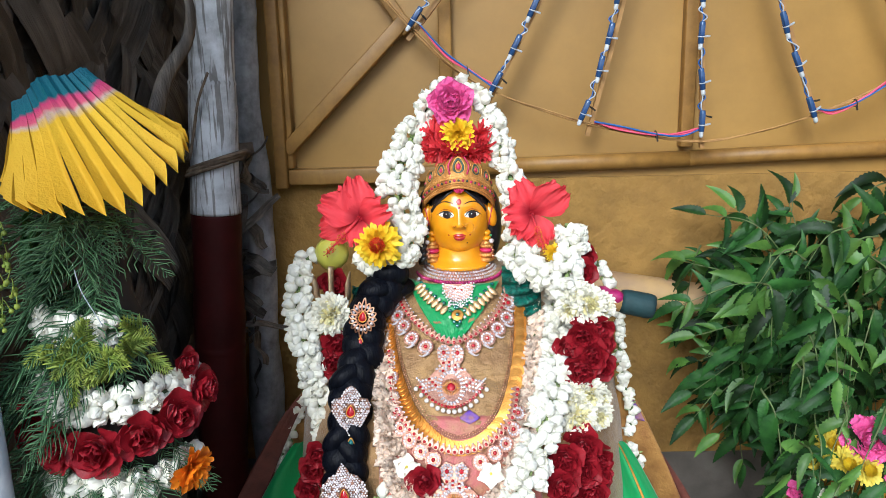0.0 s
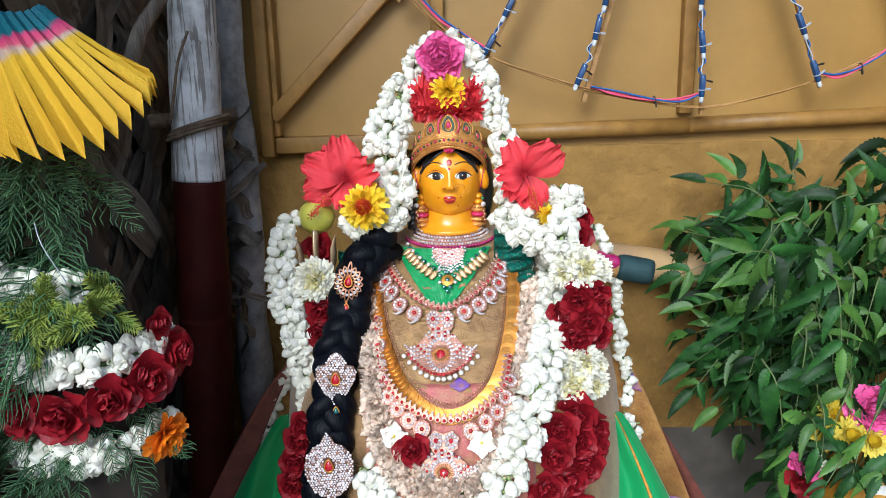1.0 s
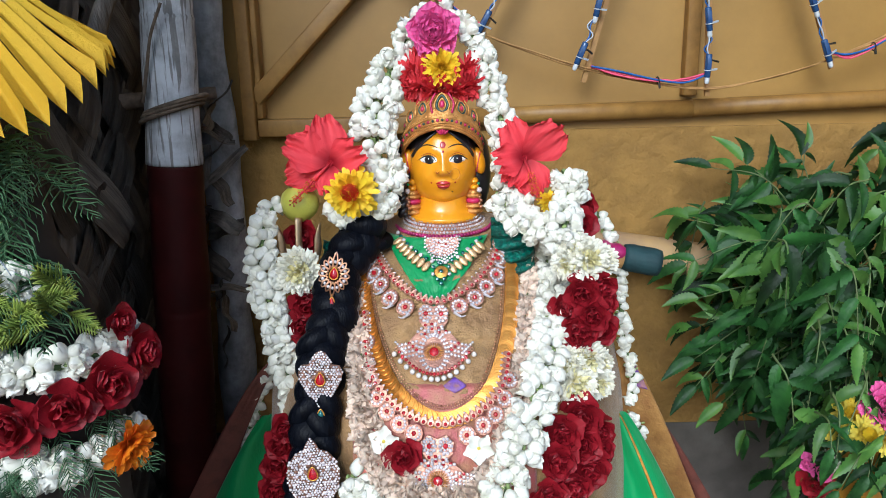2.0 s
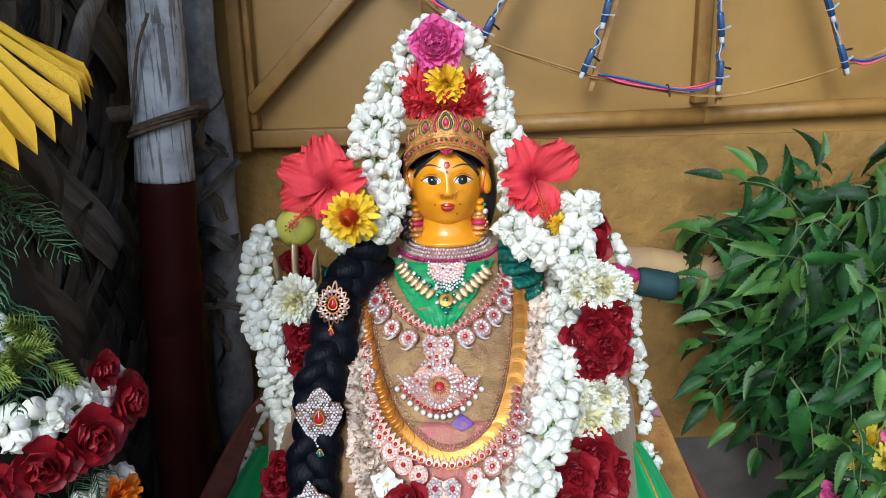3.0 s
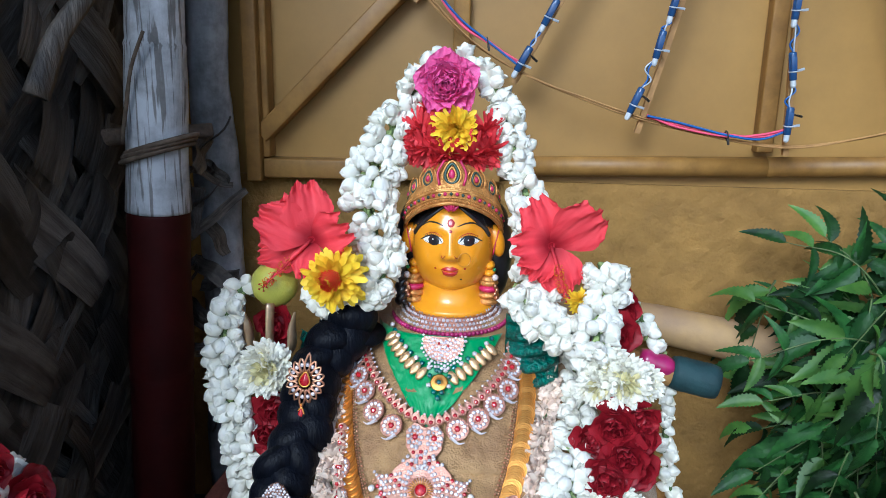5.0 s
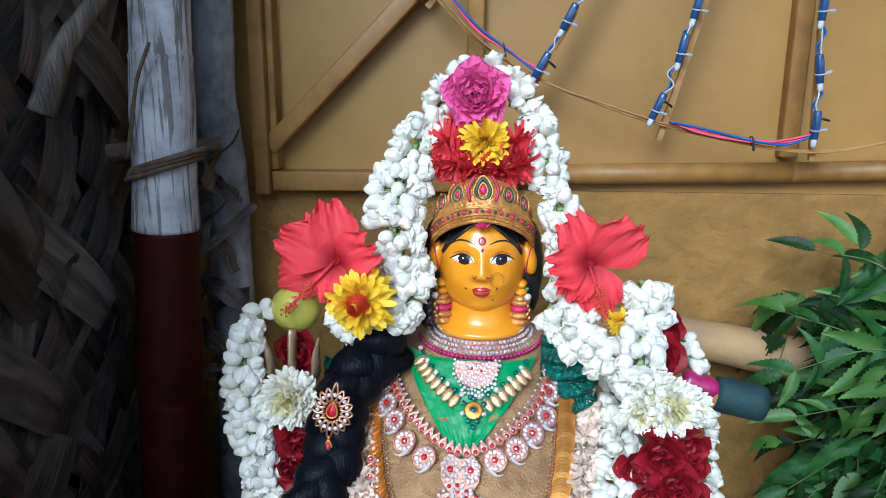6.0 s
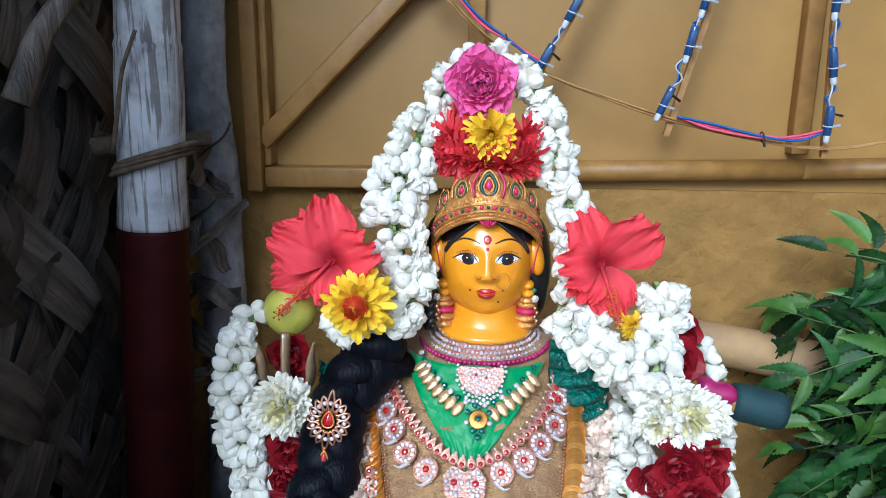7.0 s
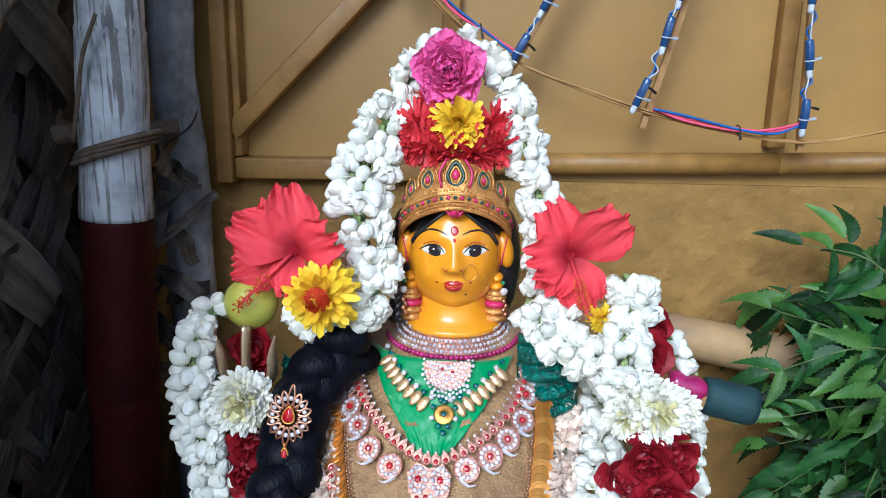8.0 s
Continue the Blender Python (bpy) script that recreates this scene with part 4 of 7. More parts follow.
bud_garland("jasmine_garland", "white jasmine bud garland hanging beside the black braid",
            [(-0.243, -0.02, 1.085), (-0.252, -0.045, 1.062), (-0.257, -0.05, 1.02), (-0.255, -0.052, 0.974), (-0.244, -0.055, 0.922), (-0.234, -0.06, 0.862), (-0.224, -0.065, 0.804), (-0.222, -0.07, 0.775)],
            [0.04, 0.054, 0.058, 0.056, 0.05, 0.044], 1.0)
bud_garland("jasmine_string", "thin single string of white jasmine buds",
            [(0.195, 0.01, 1.085), (0.228, 0.005, 1.056), (0.249, 0.0, 1.016), (0.262, 0.0, 0.971), (0.267, 0.0, 0.906), (0.277, 0.0, 0.84), (0.290, 0.0, 0.80), (0.288, 0.0, 0.77)], 0.026, 0.85, 0.3, "thin jasmine strings")
bud_garland("jasmine_string", "small hanging ring of white jasmine buds",
            [(0.285, -0.01, 0.738), (0.268, -0.01, 0.72), (0.276, -0.01, 0.694), (0.296, -0.01, 0.69), (0.303, -0.01, 0.712), (0.292, -0.01, 0.733)], 0.022, 0.85, 0.3, "thin jasmine strings")
bud_garland("jasmine_string", "thin single string of white jasmine buds",
            [(0.296, -0.01, 0.688), (0.308, -0.01, 0.662), (0.318, -0.01, 0.64), (0.322, -0.01, 0.60)], 0.022, 0.85, 0.3, "thin jasmine strings")
bud_garland("jasmine_string", "thin single string of white jasmine buds",
            [(-0.262, 0.03, 0.84), (-0.283, 0.045, 0.804), (-0.306, 0.05, 0.754), (-0.323, 0.05, 0.713), (-0.337, 0.05, 0.666), (-0.34, 0.05, 0.62)], 0.026, 0.85, 0.3, "thin jasmine strings")


def blossom_mesh(seed):
    rnd = random.Random(seed)
    bm = bmesh.new()
    for k in range(9):
        a = k * 2.39996
        f = k / 9
        m = Matrix.Rotation(a, 4, 'Z') @ Matrix.Rotation(-radians(75 - 55 * f), 4, 'Y') @ Matrix.Rotation(rnd.uniform(-0.5, 0.5), 4, 'X')
        petal(bm, m, 0.0165 * rnd.uniform(0.8, 1.1), 0.0125, 0.8, rnd.uniform(-0.3, 0.3), 3, 3, 0.6, 0.9, 0.0, phase=rnd.uniform(0, 6))
    bmesh.ops.remove_doubles(bm, verts=bm.verts, dist=0.0003)
    return to_mesh(bm, "blossom", M_CREAM)


BLOSSOMS = [blossom_mesh(i) for i in range(5)]
CREAM = [(-0.122, 0.99), (-0.121, 0.96), (-0.119, 0.931), (-0.115, 0.886), (-0.110, 0.85), (-0.098, 0.808), (-0.070, 0.772), (-0.017, 0.748), (0.038, 0.76), (0.072, 0.80), (0.090, 0.85), (0.101, 0.896), (0.109, 0.935), (0.118, 0.971), (0.124, 0.99)]
bud_garland("tuberose_garland", "cream and pale pink tuberose garland looped round the chest",
            [tuple(on_body(x, z, 0.006)) for x, z in CREAM], [0.034, 0.046, 0.056, 0.066, 0.072, 0.066, 0.052, 0.044, 0.040], 1.0, 0.3, "", BLOSSOMS, 0.5, 0.0105)
bud_garland("jasmine_garland", "bundle of white jasmine buds below the braid",
            [tuple(on_body(x, z, 0.012)) for x, z in ((-0.125, 0.765), (-0.105, 0.735), (-0.085, 0.70), (-0.08, 0.66))], 0.06, 1.0)

# roses and chrysanthemums in one band
band = thing("rose_garland", None, "broad garland of dark red roses and white chrysanthemums", "garland")
rr = random.Random(5)


def band_flower(kind, x, z, off, scale, spin, parent, y=None, d=None):
    p = on_body(min(x, 0.9 * lerp_table(WX, z)), z, off)
    p.x = x
    if y is not None:
        p.y = min(y, p.y + off - 0.012)
    m = toward(p, d or (rr.uniform(-0.2, 0.25), -1, rr.uniform(-0.1, 0.25)), spin, scale)
    if kind == "rose":
        bloom(part("rose", RED_HEART, None, parent, m=m), RED_PETALS, 0.034, 20, int(z * 10000), None, 0.9)
    else:
        part("chrysanthemum", WHITE_MUMS[rr.randrange(2)], None, parent, m=m)


for kind, x, y, z, s in (("mum", 0.192, -0.088, 1.018, 0.85),
                         ("mum", 0.176, -0.078, 1.03, 0.75),
                         ("mum", 0.213, -0.068, 1.009, 0.75),
                         ("mum", 0.168, -0.083, 1.011, 0.7),
                         ("rose", 0.184, -0.098, 0.972, 0.82),
                         ("rose", 0.210, -0.090, 0.978, 0.72),
                         ("rose", 0.165, -0.088, 0.952, 0.75),
                         ("rose", 0.216, -0.078, 0.95, 0.7),
                         ("rose", 0.178, -0.113, 0.922, 0.85),
                         ("rose", 0.196, -0.113, 0.945, 0.78),
                         ("rose", 0.215, -0.088, 0.918, 0.7),
                         ("mum", 0.186, -0.118, 0.885, 0.85),
                         ("mum", 0.161, -0.118, 0.882, 0.75),
                         ("mum", 0.169, -0.133, 0.858, 0.9),
                         ("mum", 0.205, -0.108, 0.847, 0.75),
                         ("mum", 0.209, -0.103, 0.873, 0.6),
                         ("rose", 0.176, -0.138, 0.816, 0.95),
                         ("rose", 0.146, -0.143, 0.809, 0.8),
                         ("rose", 0.204, -0.118, 0.791, 0.7),
                         ("rose", 0.175, -0.148, 0.786, 0.8),
                         ("rose", 0.137, -0.158, 0.778, 0.8),
                         ("rose", 0.187, -0.148, 0.752, 0.85),
                         ("rose", 0.156, -0.158, 0.744, 0.8),
                         ("rose", 0.122, -0.163, 0.742, 0.75),
                         ("rose", 0.168, -0.158, 0.702, 0.8),
                         ("rose", 0.205, -0.125, 0.765, 0.65),
                         ("rose", 0.206, -0.100, 0.955, 0.6),
                         ("rose", 0.196, -0.018, 1.077, 0.75),
                         ("rose", 0.188, -0.038, 1.055, 0.8)):
    band_flower(kind, x, z, 0, s, rr.uniform(0, 6), band, y)
left_band = thing("rose_garland", None, "dark red roses and a white chrysanthemum behind the braid", "garland")
for x, y, z, s in ((-0.204, -0.015, 1.040, 0.75), (-0.196, -0.05, 0.952, 0.85), (-0.205, -0.05, 0.918, 0.8), (-0.19, -0.05, 0.93, 0.6), (-0.235, -0.06, 0.762, 0.75), (-0.243, -0.06, 0.728, 0.8), (-0.248, -0.06, 0.69, 0.85), (-0.225, -0.06, 0.79, 0.7)):
    band_flower("rose", x, z, 0, s, rr.uniform(0, 6), left_band, y)
part("chrysanthemum", WHITE_MUMS[0], None, left_band, m=toward((-0.205, -0.055, 1.000), (0, -1, 0.1), 0.4, 0.95))
part("chrysanthemum", WHITE_MUMS[1], None, left_band, m=toward((-0.188, -0.05, 0.985), (0.2, -1, 0), 1.4, 0.6))

# crest over the crown
rose("pink", (-0.010, 0.030, 1.322), (0, -1, 0.05), 0.3, 0.93, "full magenta rose at the top of the crest", count=58)
flower("chrysanthemum", YELLOW_MUM, (0.002, 0.018, 1.272), "bright yellow chrysanthemum below the magenta rose", (0.05, -1, 0.0), 0.5, 1.0)
for x, y, z, s, d in ((-0.038, 0.030, 1.268, 0.95, (-0.3, -1, -0.3)), (-0.030, 0.026, 1.248, 1.0, (-0.2, -1, -0.7)), (-0.048, 0.034, 1.250, 0.85, (-0.5, -1, -0.5)), (-0.008, 0.022, 1.243, 1.0, (0, -1, -0.9)),
                      (0.018, 0.022, 1.242, 1.0, (0.2, -1, -0.9)), (0.038, 0.030, 1.246, 0.9, (0.4, -1, -0.6)), (0.036, 0.034, 1.270, 0.8, (0.4, -1, -0.1)), (-0.028, 0.040, 1.288, 0.8, (-0.2, -1, 0))):
    flower("red_flower", RED_MUMS[int(abs(x * 1000)) % 2], (x, y, z), "dark red flower with slim petals in the crest", d, x * 50, s, "red flowers of the crest")
hibiscus((-0.158, -0.020, 1.146), (-0.05, -1, 0.12), ((97, 0.066, 22), (153, 0.068, 14), (199, 0.070, 10), (20, 0.060, 25), (262, 0.046, 42)), 0.95, (-0.050, -0.030, -0.050), "large red hibiscus with ruffled petals above a lime")
hibiscus((0.114, -0.014, 1.147), (0.10, -1, 0.10), ((112, 0.060, 20), (38, 0.072, 16), (-72, 0.060, 20), (184, 0.054, 22), (236, 0.048, 22)), 0.92, (0.016, -0.030, -0.052), "large red hibiscus with ruffled petals beside the crown")
flower("chrysanthemum", RED_HEART_MUM, (-0.127, -0.048, 1.108), "yellow chrysanthemum with a red heart on jasmine buds", (0.0, -1, 0.15), 0.2)
flower("chrysanthemum", YELLOW_MUM, (0.150, -0.03, 1.088), "small yellow chrysanthemum half hidden under the hibiscus", (0.0, -1, -0.3), 0.2, 0.6)
bm = bmesh.new()
lathe(bm, [(0.0005, -0.0275), (0.010, -0.0262), (0.019, -0.020), (0.0255, -0.010), (0.0275, 0.0), (0.0258, 0.010), (0.0195, 0.0192), (0.011, 0.0250), (0.005, 0.0268), (0.003, 0.0262), (0.0004, 0.0255)], 40)
thing("lime", to_mesh(bm, "lime", M_LIME), "smooth yellow-green lime stuck on a brass trident", "lime", m=pose(-0.206, -0.014, 1.089, 20, 10, 0))
trident = thing("trident", None, "small brass trident below the lime", "trident")
for name, pts in (("side_prong", [(-0.217, -0.04, 1.004), (-0.228, -0.042, 1.022), (-0.231, -0.044, 1.048), (-0.238, -0.046, 1.071)]), ("side_prong", [(-0.194, -0.044, 1.004), (-0.180, -0.045, 1.022), (-0.178, -0.046, 1.046), (-0.174, -0.046, 1.066)]),
                  ("centre_prong", [(-0.2055, -0.045, 0.95), (-0.2055, -0.045, 1.0), (-0.2055, -0.042, 1.04), (-0.2055, -0.036, 1.072)]), ("base", [(-0.222, -0.043, 1.010), (-0.2055, -0.045, 0.999), (-0.188, -0.046, 1.010)])):
    bm = bmesh.new()
    pts = smooth_path(pts, 6)
    tube(bm, pts, [0.0058 - (0.0045 * max(0, k / (len(pts) - 1) - 0.6) / 0.4 if name == "side_prong" else 0) for k in range(len(pts))], 8, 0, 0.45)
    part(name, bm, M_BRASS, trident)


def star_flower(material, heart):
    bm = bmesh.new()
    for k in range(5):
        m = Matrix.Rotation(2 * math.pi * k / 5, 4, 'Z') @ Matrix.Rotation(-radians(12), 4, 'Y') @ Matrix.Rotation(0.25, 4, 'X')
        petal(bm, m, 0.020, 0.017, 0.3, -0.05, 5, 4, 0.5, 0.8, 0.0, phase=k)
    bmesh.ops.remove_doubles(bm, verts=bm.verts, dist=0.0003)
    ball(bm, (0, 0, 0.001), (0.0022, 0.0022, 0.0016), 8, 5, None, 1)
    return to_mesh(bm, "star_flower", [material, heart])


STAR = star_flower(M_BUD, M_PALEYELLOW)
flower("star_flower", STAR, tuple(on_body(-0.083, 0.820, 0.022)), "white five-petalled flower on the tuberose garland", (-0.1, -1, 0.3), 0.2, 1.05, "white star flowers")
flower("star_flower", STAR, tuple(on_body(0.035, 0.816, 0.024)), "white five-petalled flower on the tuberose garland", (0.1, -1, 0.2), 0.9, 1.05, "white star flowers")
rose("red", tuple(on_body(-0.058, 0.804, 0.014)), (0.0, -1, 0.3), 0.9, 0.68, "small dark red rose on the tuberose garland")


# ---- cloth, braid and jewels ----
def drape(name, fn, nu, nv, material, parent=None, label="", category="cloth", thick=0.0012):
    """A cloth sheet with thickness."""
    bm = bmesh.new()
    sheet(bm, fn, nu, nv)
    bmesh.ops.recalc_face_normals(bm, faces=bm.faces)
    bmesh.ops.solidify(bm, geom=bm.faces[:], thickness=thick)
    bmesh.ops.recalc_face_normals(bm, faces=bm.faces)
    if parent:
        return part(name, bm, material, parent, label)
    return thing(name, to_mesh(bm, name, material), label, category)


def fold(x, z, seed=0.0, amp=0.0022):
    return amp * (noise.noise((x * 26 + seed, z * 18, seed)) + 0.5 * noise.noise((x * 60, z * 34 + 9 * x * 5, seed + 4)))


saree = drape("saree", lambda u, v: on_body(-0.15 + 0.30 * u, 0.995 - 0.13 * v, 0.004 + fold(u, v * 2, 1.0, 0.008) + 0.0055 * max(0, math.sin(9 * v + 2.2 * u)) ** 4 - 0.006 * math.exp(-((v - 0.70 + 0.10 * u) / 0.035) ** 2)), 60, 40, M_SILK, None, "brown and gold woven silk saree over the chest")
drape("lower_panel", lambda u, v: on_body(-0.125 + 0.235 * u, 0.878 - 0.24 * v, 0.006 + fold(u, v * 2, 3.0, 0.003)), 50, 40, M_PINKSILK, saree, "pink brocade panel with gold thread")
M_VIOLET = mat("violet_weave", (0.12, 0.05, 0.42), 0.55, color2=(0.30, 0.14, 0.16), scale=70, bump=0.3, bump_scale=300)
drape("motif", lambda u, v: on_body(0.008 + 0.030 * (u - 0.5) * (1 - 0.5 * abs(v - 0.5)), 0.878 + 0.016 * (v - 0.5) * (1 - 0.7 * abs(2 * u - 1)), 0.0105), 8, 6, M_VIOLET, saree, "woven violet flower", thick=0.0004)
# green breast cloth
def green_v(u, v):
    z = 1.036 - 0.078 * v
    half = 0.076 * (1 - v) ** 0.75
    x = -0.012 - 0.005 * v + half * (2 * u - 1)
    return on_body(x, z, 0.0125 + fold(u * 1.5, v * 2, 8.0, 0.004) + 0.003 * math.sin(u * 9 + v * 6) * (1 - v))


drape("breast_cloth", green_v, 30, 24, M_GREEN, None, "bright green silk cloth below the neck")
# dark green velvet on both shoulders, gathered
def velvet(x0, x1, z0, z1, seed):
    def fn(u, v):
        x, z = x0 + (x1 - x0) * u, z0 + (z1 - z0) * v
        return Vector((x, -0.028 - 0.10 * (1.06 - z) + 0.018 * (2 * u - 1) ** 2 - 0.005 * math.sin(v * 26 + 4 * u + seed) - 0.003 * noise.noise((x * 90, z * 90, seed)), z))
    return fn


drape("velvet_cloth", velvet(0.068, 0.130, 1.062, 0.982, 0.0), 24, 40, M_TINSEL, None, "gathered dark green sparkling velvet on the shoulder")
drape("velvet_cloth", velvet(-0.175, -0.14, 1.035, 0.985, 2.0), 24, 40, M_TINSEL, None, "gathered dark green sparkling velvet behind the braid")
# the saree spread out to both sides over a hidden stick
def spread(s, x0, x1, xb0, xb1, z0, z1, y0, y1, waves, seed, amp=0.010):
    def fn(u, v):
        xt, xb = x0 + (x1 - x0) * u, xb0 + (xb1 - xb0) * u
        x = xt + (xb - xt) * v ** 0.85
        z = z0 + (z1 - z0) * v - 0.02 * u * (1 - v)
        y = y0 + (y1 - y0) * v + amp * (0.3 + v) * math.sin(u * waves + seed) + 0.4 * amp * noise.noise((u * 6, v * 5, seed))
        return Vector((x, y, z))
    return fn


M_SAREE_SIDE = mat("gold_brocade", (0.40, 0.21, 0.055), 0.42, 0.35, color2=(0.26, 0.12, 0.03), scale=40, bump=0.45, bump_scale=170, sheen=0.2)
M_MAROON = mat("maroon_border", (0.16, 0.045, 0.03), 0.55, 0.1, color2=(0.10, 0.03, 0.02), scale=40, bump=0.4, bump_scale=200)
SIDE = spread(1, 0.19, 0.286, 0.18, 0.430, 0.855, 0.50, 0.015, -0.03, 10, 0.0, 0.009)
side = drape("saree_end", SIDE, 40, 30, M_SAREE_SIDE, None, "gold brocade saree end with violet flowers, spread beside the statue")
drape("border", spread(1, 0.29, 0.312, 0.40, 0.475, 0.775, 0.50, 0.035, 0.03, 4, 1.0, 0.006), 14, 26, M_MAROON, side, "maroon woven border")
drape("motif", lambda u, v: SIDE(0.80 + 0.17 * u, 0.06 + 0.11 * v) - Vector((0, 0.004, 0)), 6, 8, M_VIOLET, side, "woven violet flower", thick=0.0006)
drape("motif", lambda u, v: SIDE(0.82 + 0.15 * u, 0.72 + 0.10 * v) - Vector((0, 0.004, 0)), 6, 8, M_VIOLET, side, "woven violet flower", thick=0.0006)
RIGHT_SILK = spread(1, 0.20, 0.268, 0.17, 0.41, 0.785, 0.48, -0.045, -0.13, 13, 0.5, 0.014)
green = drape("green_silk", RIGHT_SILK, 60, 30, M_GREEN, None, "pleated bright green silk with a thin gold border")
drape("gold_border", lambda u, v: RIGHT_SILK(0.78 + 0.035 * u, v) - Vector((0, 0.003, 0)), 4, 30, M_GOLD, green, "thin gold border", thick=0.0005)
left_side = drape("saree_end", spread(-1, -0.20, -0.285, -0.20, -0.47, 0.84, 0.50, 0.06, 0.04, 9, 2.0, 0.008), 40, 30, M_SAREE_SIDE, None, "olive gold saree end spread beside the statue")
drape("border", spread(-1, -0.262, -0.292, -0.41, -0.475, 0.835, 0.50, 0.045, 0.01, 4, 1.0, 0.006), 14, 26, M_MAROON, left_side, "rust red woven border")
drape("green_silk", spread(-1, -0.225, -0.298, -0.20, -0.44, 0.755, 0.48, 0.03, 0.0, 11, 1.5, 0.010), 60, 30, M_GREEN, None, "pleated green silk hanging in shade")
# arm stub wrapped in cloth
arm = thing("arm_stick", None, "wooden arm stick wrapped in dark cloth", "stick")
bm = bmesh.new()
tube(bm, [(0.16, 0.03, 1.012), (0.24, 0.0, 0.998), (0.312, -0.008, 0.986)], 0.0160, 16)
part("stick", bm, M_CANE, arm)
M_DARKGREEN = mat("dark_blue_green_cloth", (0.012, 0.045, 0.05), 0.7, color2=(0.006, 0.026, 0.03), scale=30, bump=0.4, bump_scale=120)
bm = bmesh.new()
tube(bm, [(0.264 + 0.0066 * k, -0.004 - 0.0005 * k, 0.997 - 0.0013 * k) for k in range(9)], [0.0185, 0.0202, 0.0208, 0.0203, 0.0207, 0.0204, 0.0208, 0.0204, 0.0190], 22)
part("wrapping", bm, M_DARKGREEN, arm, "dark blue-green cloth wrapping")
bm = bmesh.new()
tube(bm, [(0.226 + 0.0085 * k, -0.002 - 0.001 * k, 1.012 - 0.0026 * k) for k in range(6)], [0.011, 0.014, 0.0115, 0.0145, 0.0125, 0.008], 22)
part("pink_wrapping", bm, M_MAGBEAD, arm, "crumpled magenta cloth")
# braid
BRAID = [(-0.099, -0.013, 1.048), (-0.113, -0.02, 1.039), (-0.135, -0.033, 1.021), (-0.15, -0.055, 0.991), (-0.155, -0.088, 0.946), (-0.168, -0.12, 0.908), (-0.17, -0.142, 0.875), (-0.174, -0.163, 0.835), (-0.177, -0.18, 0.794), (-0.183, -0.194, 0.734), (-0.19, -0.203, 0.671), (-0.195, -0.209, 0.613)]
braid = thing("braid", None, "long thick black braid hanging over the shoulder", "braid")
run = even(BRAID, 0.004)
for k in range(3):
    bm = bmesh.new()
    pts, rs_ = [], []
    for i, (p, d) in enumerate(run):
        a = i * 0.004 / 0.088 * 2 * math.pi + k * 2 * math.pi / 3
        sd = d.cross(Vector((0, -1, 0))).normalized()
        pts.append(p + sd * 0.0165 * math.sin(a) + Vector((0, -0.0095, 0)) * math.sin(2 * a))
        rs_.append(0.0225 + 0.0015 * math.cos(2 * a))
    tube(bm, pts, rs_, 18, 0, 0.75)
    part("strand", bm, M_HAIR, braid)


def stones_in(inside, step, seed=0):
    """Places on a slanted grid inside an outline."""
    out = []
    n = int(0.1 / step)
    for i in range(-n, n + 1):
        for j in range(-n, n + 1):
            x, y = (i + 0.5 * (j % 2)) * step, j * step * 0.87
            if inside(x, y):
                out.append((x, y))
    return out


def gem(bm, m, r, slot, depth=0.6):
    """A low faceted stone."""
    ball(bm, (0, 0, 0), (r, r, r * depth), 6, 4, m, slot)


def plate(bm, m, outline, t, slot):
    """A thin cut plate from an outline round the origin."""
    n = len(outline)
    top = [bm.verts.new(m @ Vector((x, y, t))) for x, y in outline]
    low = [bm.verts.new(m @ Vector((x, y, -t))) for x, y in outline]
    bm.faces.new(top).material_index = slot
    bm.faces.new(low[::-1]).material_index = slot
    for k in range(n):
        bm.faces.new((top[k], low[k], low[(k + 1) % n], top[(k + 1) % n])).material_index = slot


def upright(p, d):
    """Pose at p that looks along d with +y upwards."""
    z = Vector(d).normalized()
    x = Vector((0, 0, 1)).cross(z).normalized()
    y = z.cross(x)
    return Matrix.Translation(p) @ Matrix((x, y, z)).transposed().to_4x4()


def teardrop(w, h, n=28):
    return [(w * math.cos(t) * (1 - 0.45 * max(0, math.sin(t)) ** 1.5), h * (math.sin(t) * (1.35 if math.sin(t) > 0 else 0.75))) for t in [2 * math.pi * k / n for k in range(n)]]


def set_stone(root, m, w, h, material, label):
    bm = bmesh.new()
    ol = teardrop(w, h)
    tube(bm, [m @ Vector((x, y, 0.003)) for x, y in ol + ol[:1]], 0.0011, 6, 0, 1.0, False)
    part("setting", bm, M_GOLD, root, "gold rim")
    bm = bmesh.new()
    top = bm.verts.new(m @ Vector((0, 0, 0.0062)))
    mid = [bm.verts.new(m @ Vector((x * 0.6, y * 0.6, 0.0056))) for x, y in ol]
    low = [bm.verts.new(m @ Vector((x * 0.98, y * 0.98, 0.0028))) for x, y in ol]
    for k in range(len(ol)):
        q = (k + 1) % len(ol)
        bm.faces.new((top, mid[k], mid[q]))
        bm.faces.new((mid[k], low[k], low[q], mid[q]))
    part("stone", bm, material, root, label)


def inside_outline(ol, x, y):
    hit = False
    for (x0, y0), (x1, y1) in zip(ol, ol[1:] + ol[:1]):
        if (y0 > y) != (y1 > y) and x < (x1 - x0) * (y - y0) / (y1 - y0) + x0:
            hit = not hit
    return hit


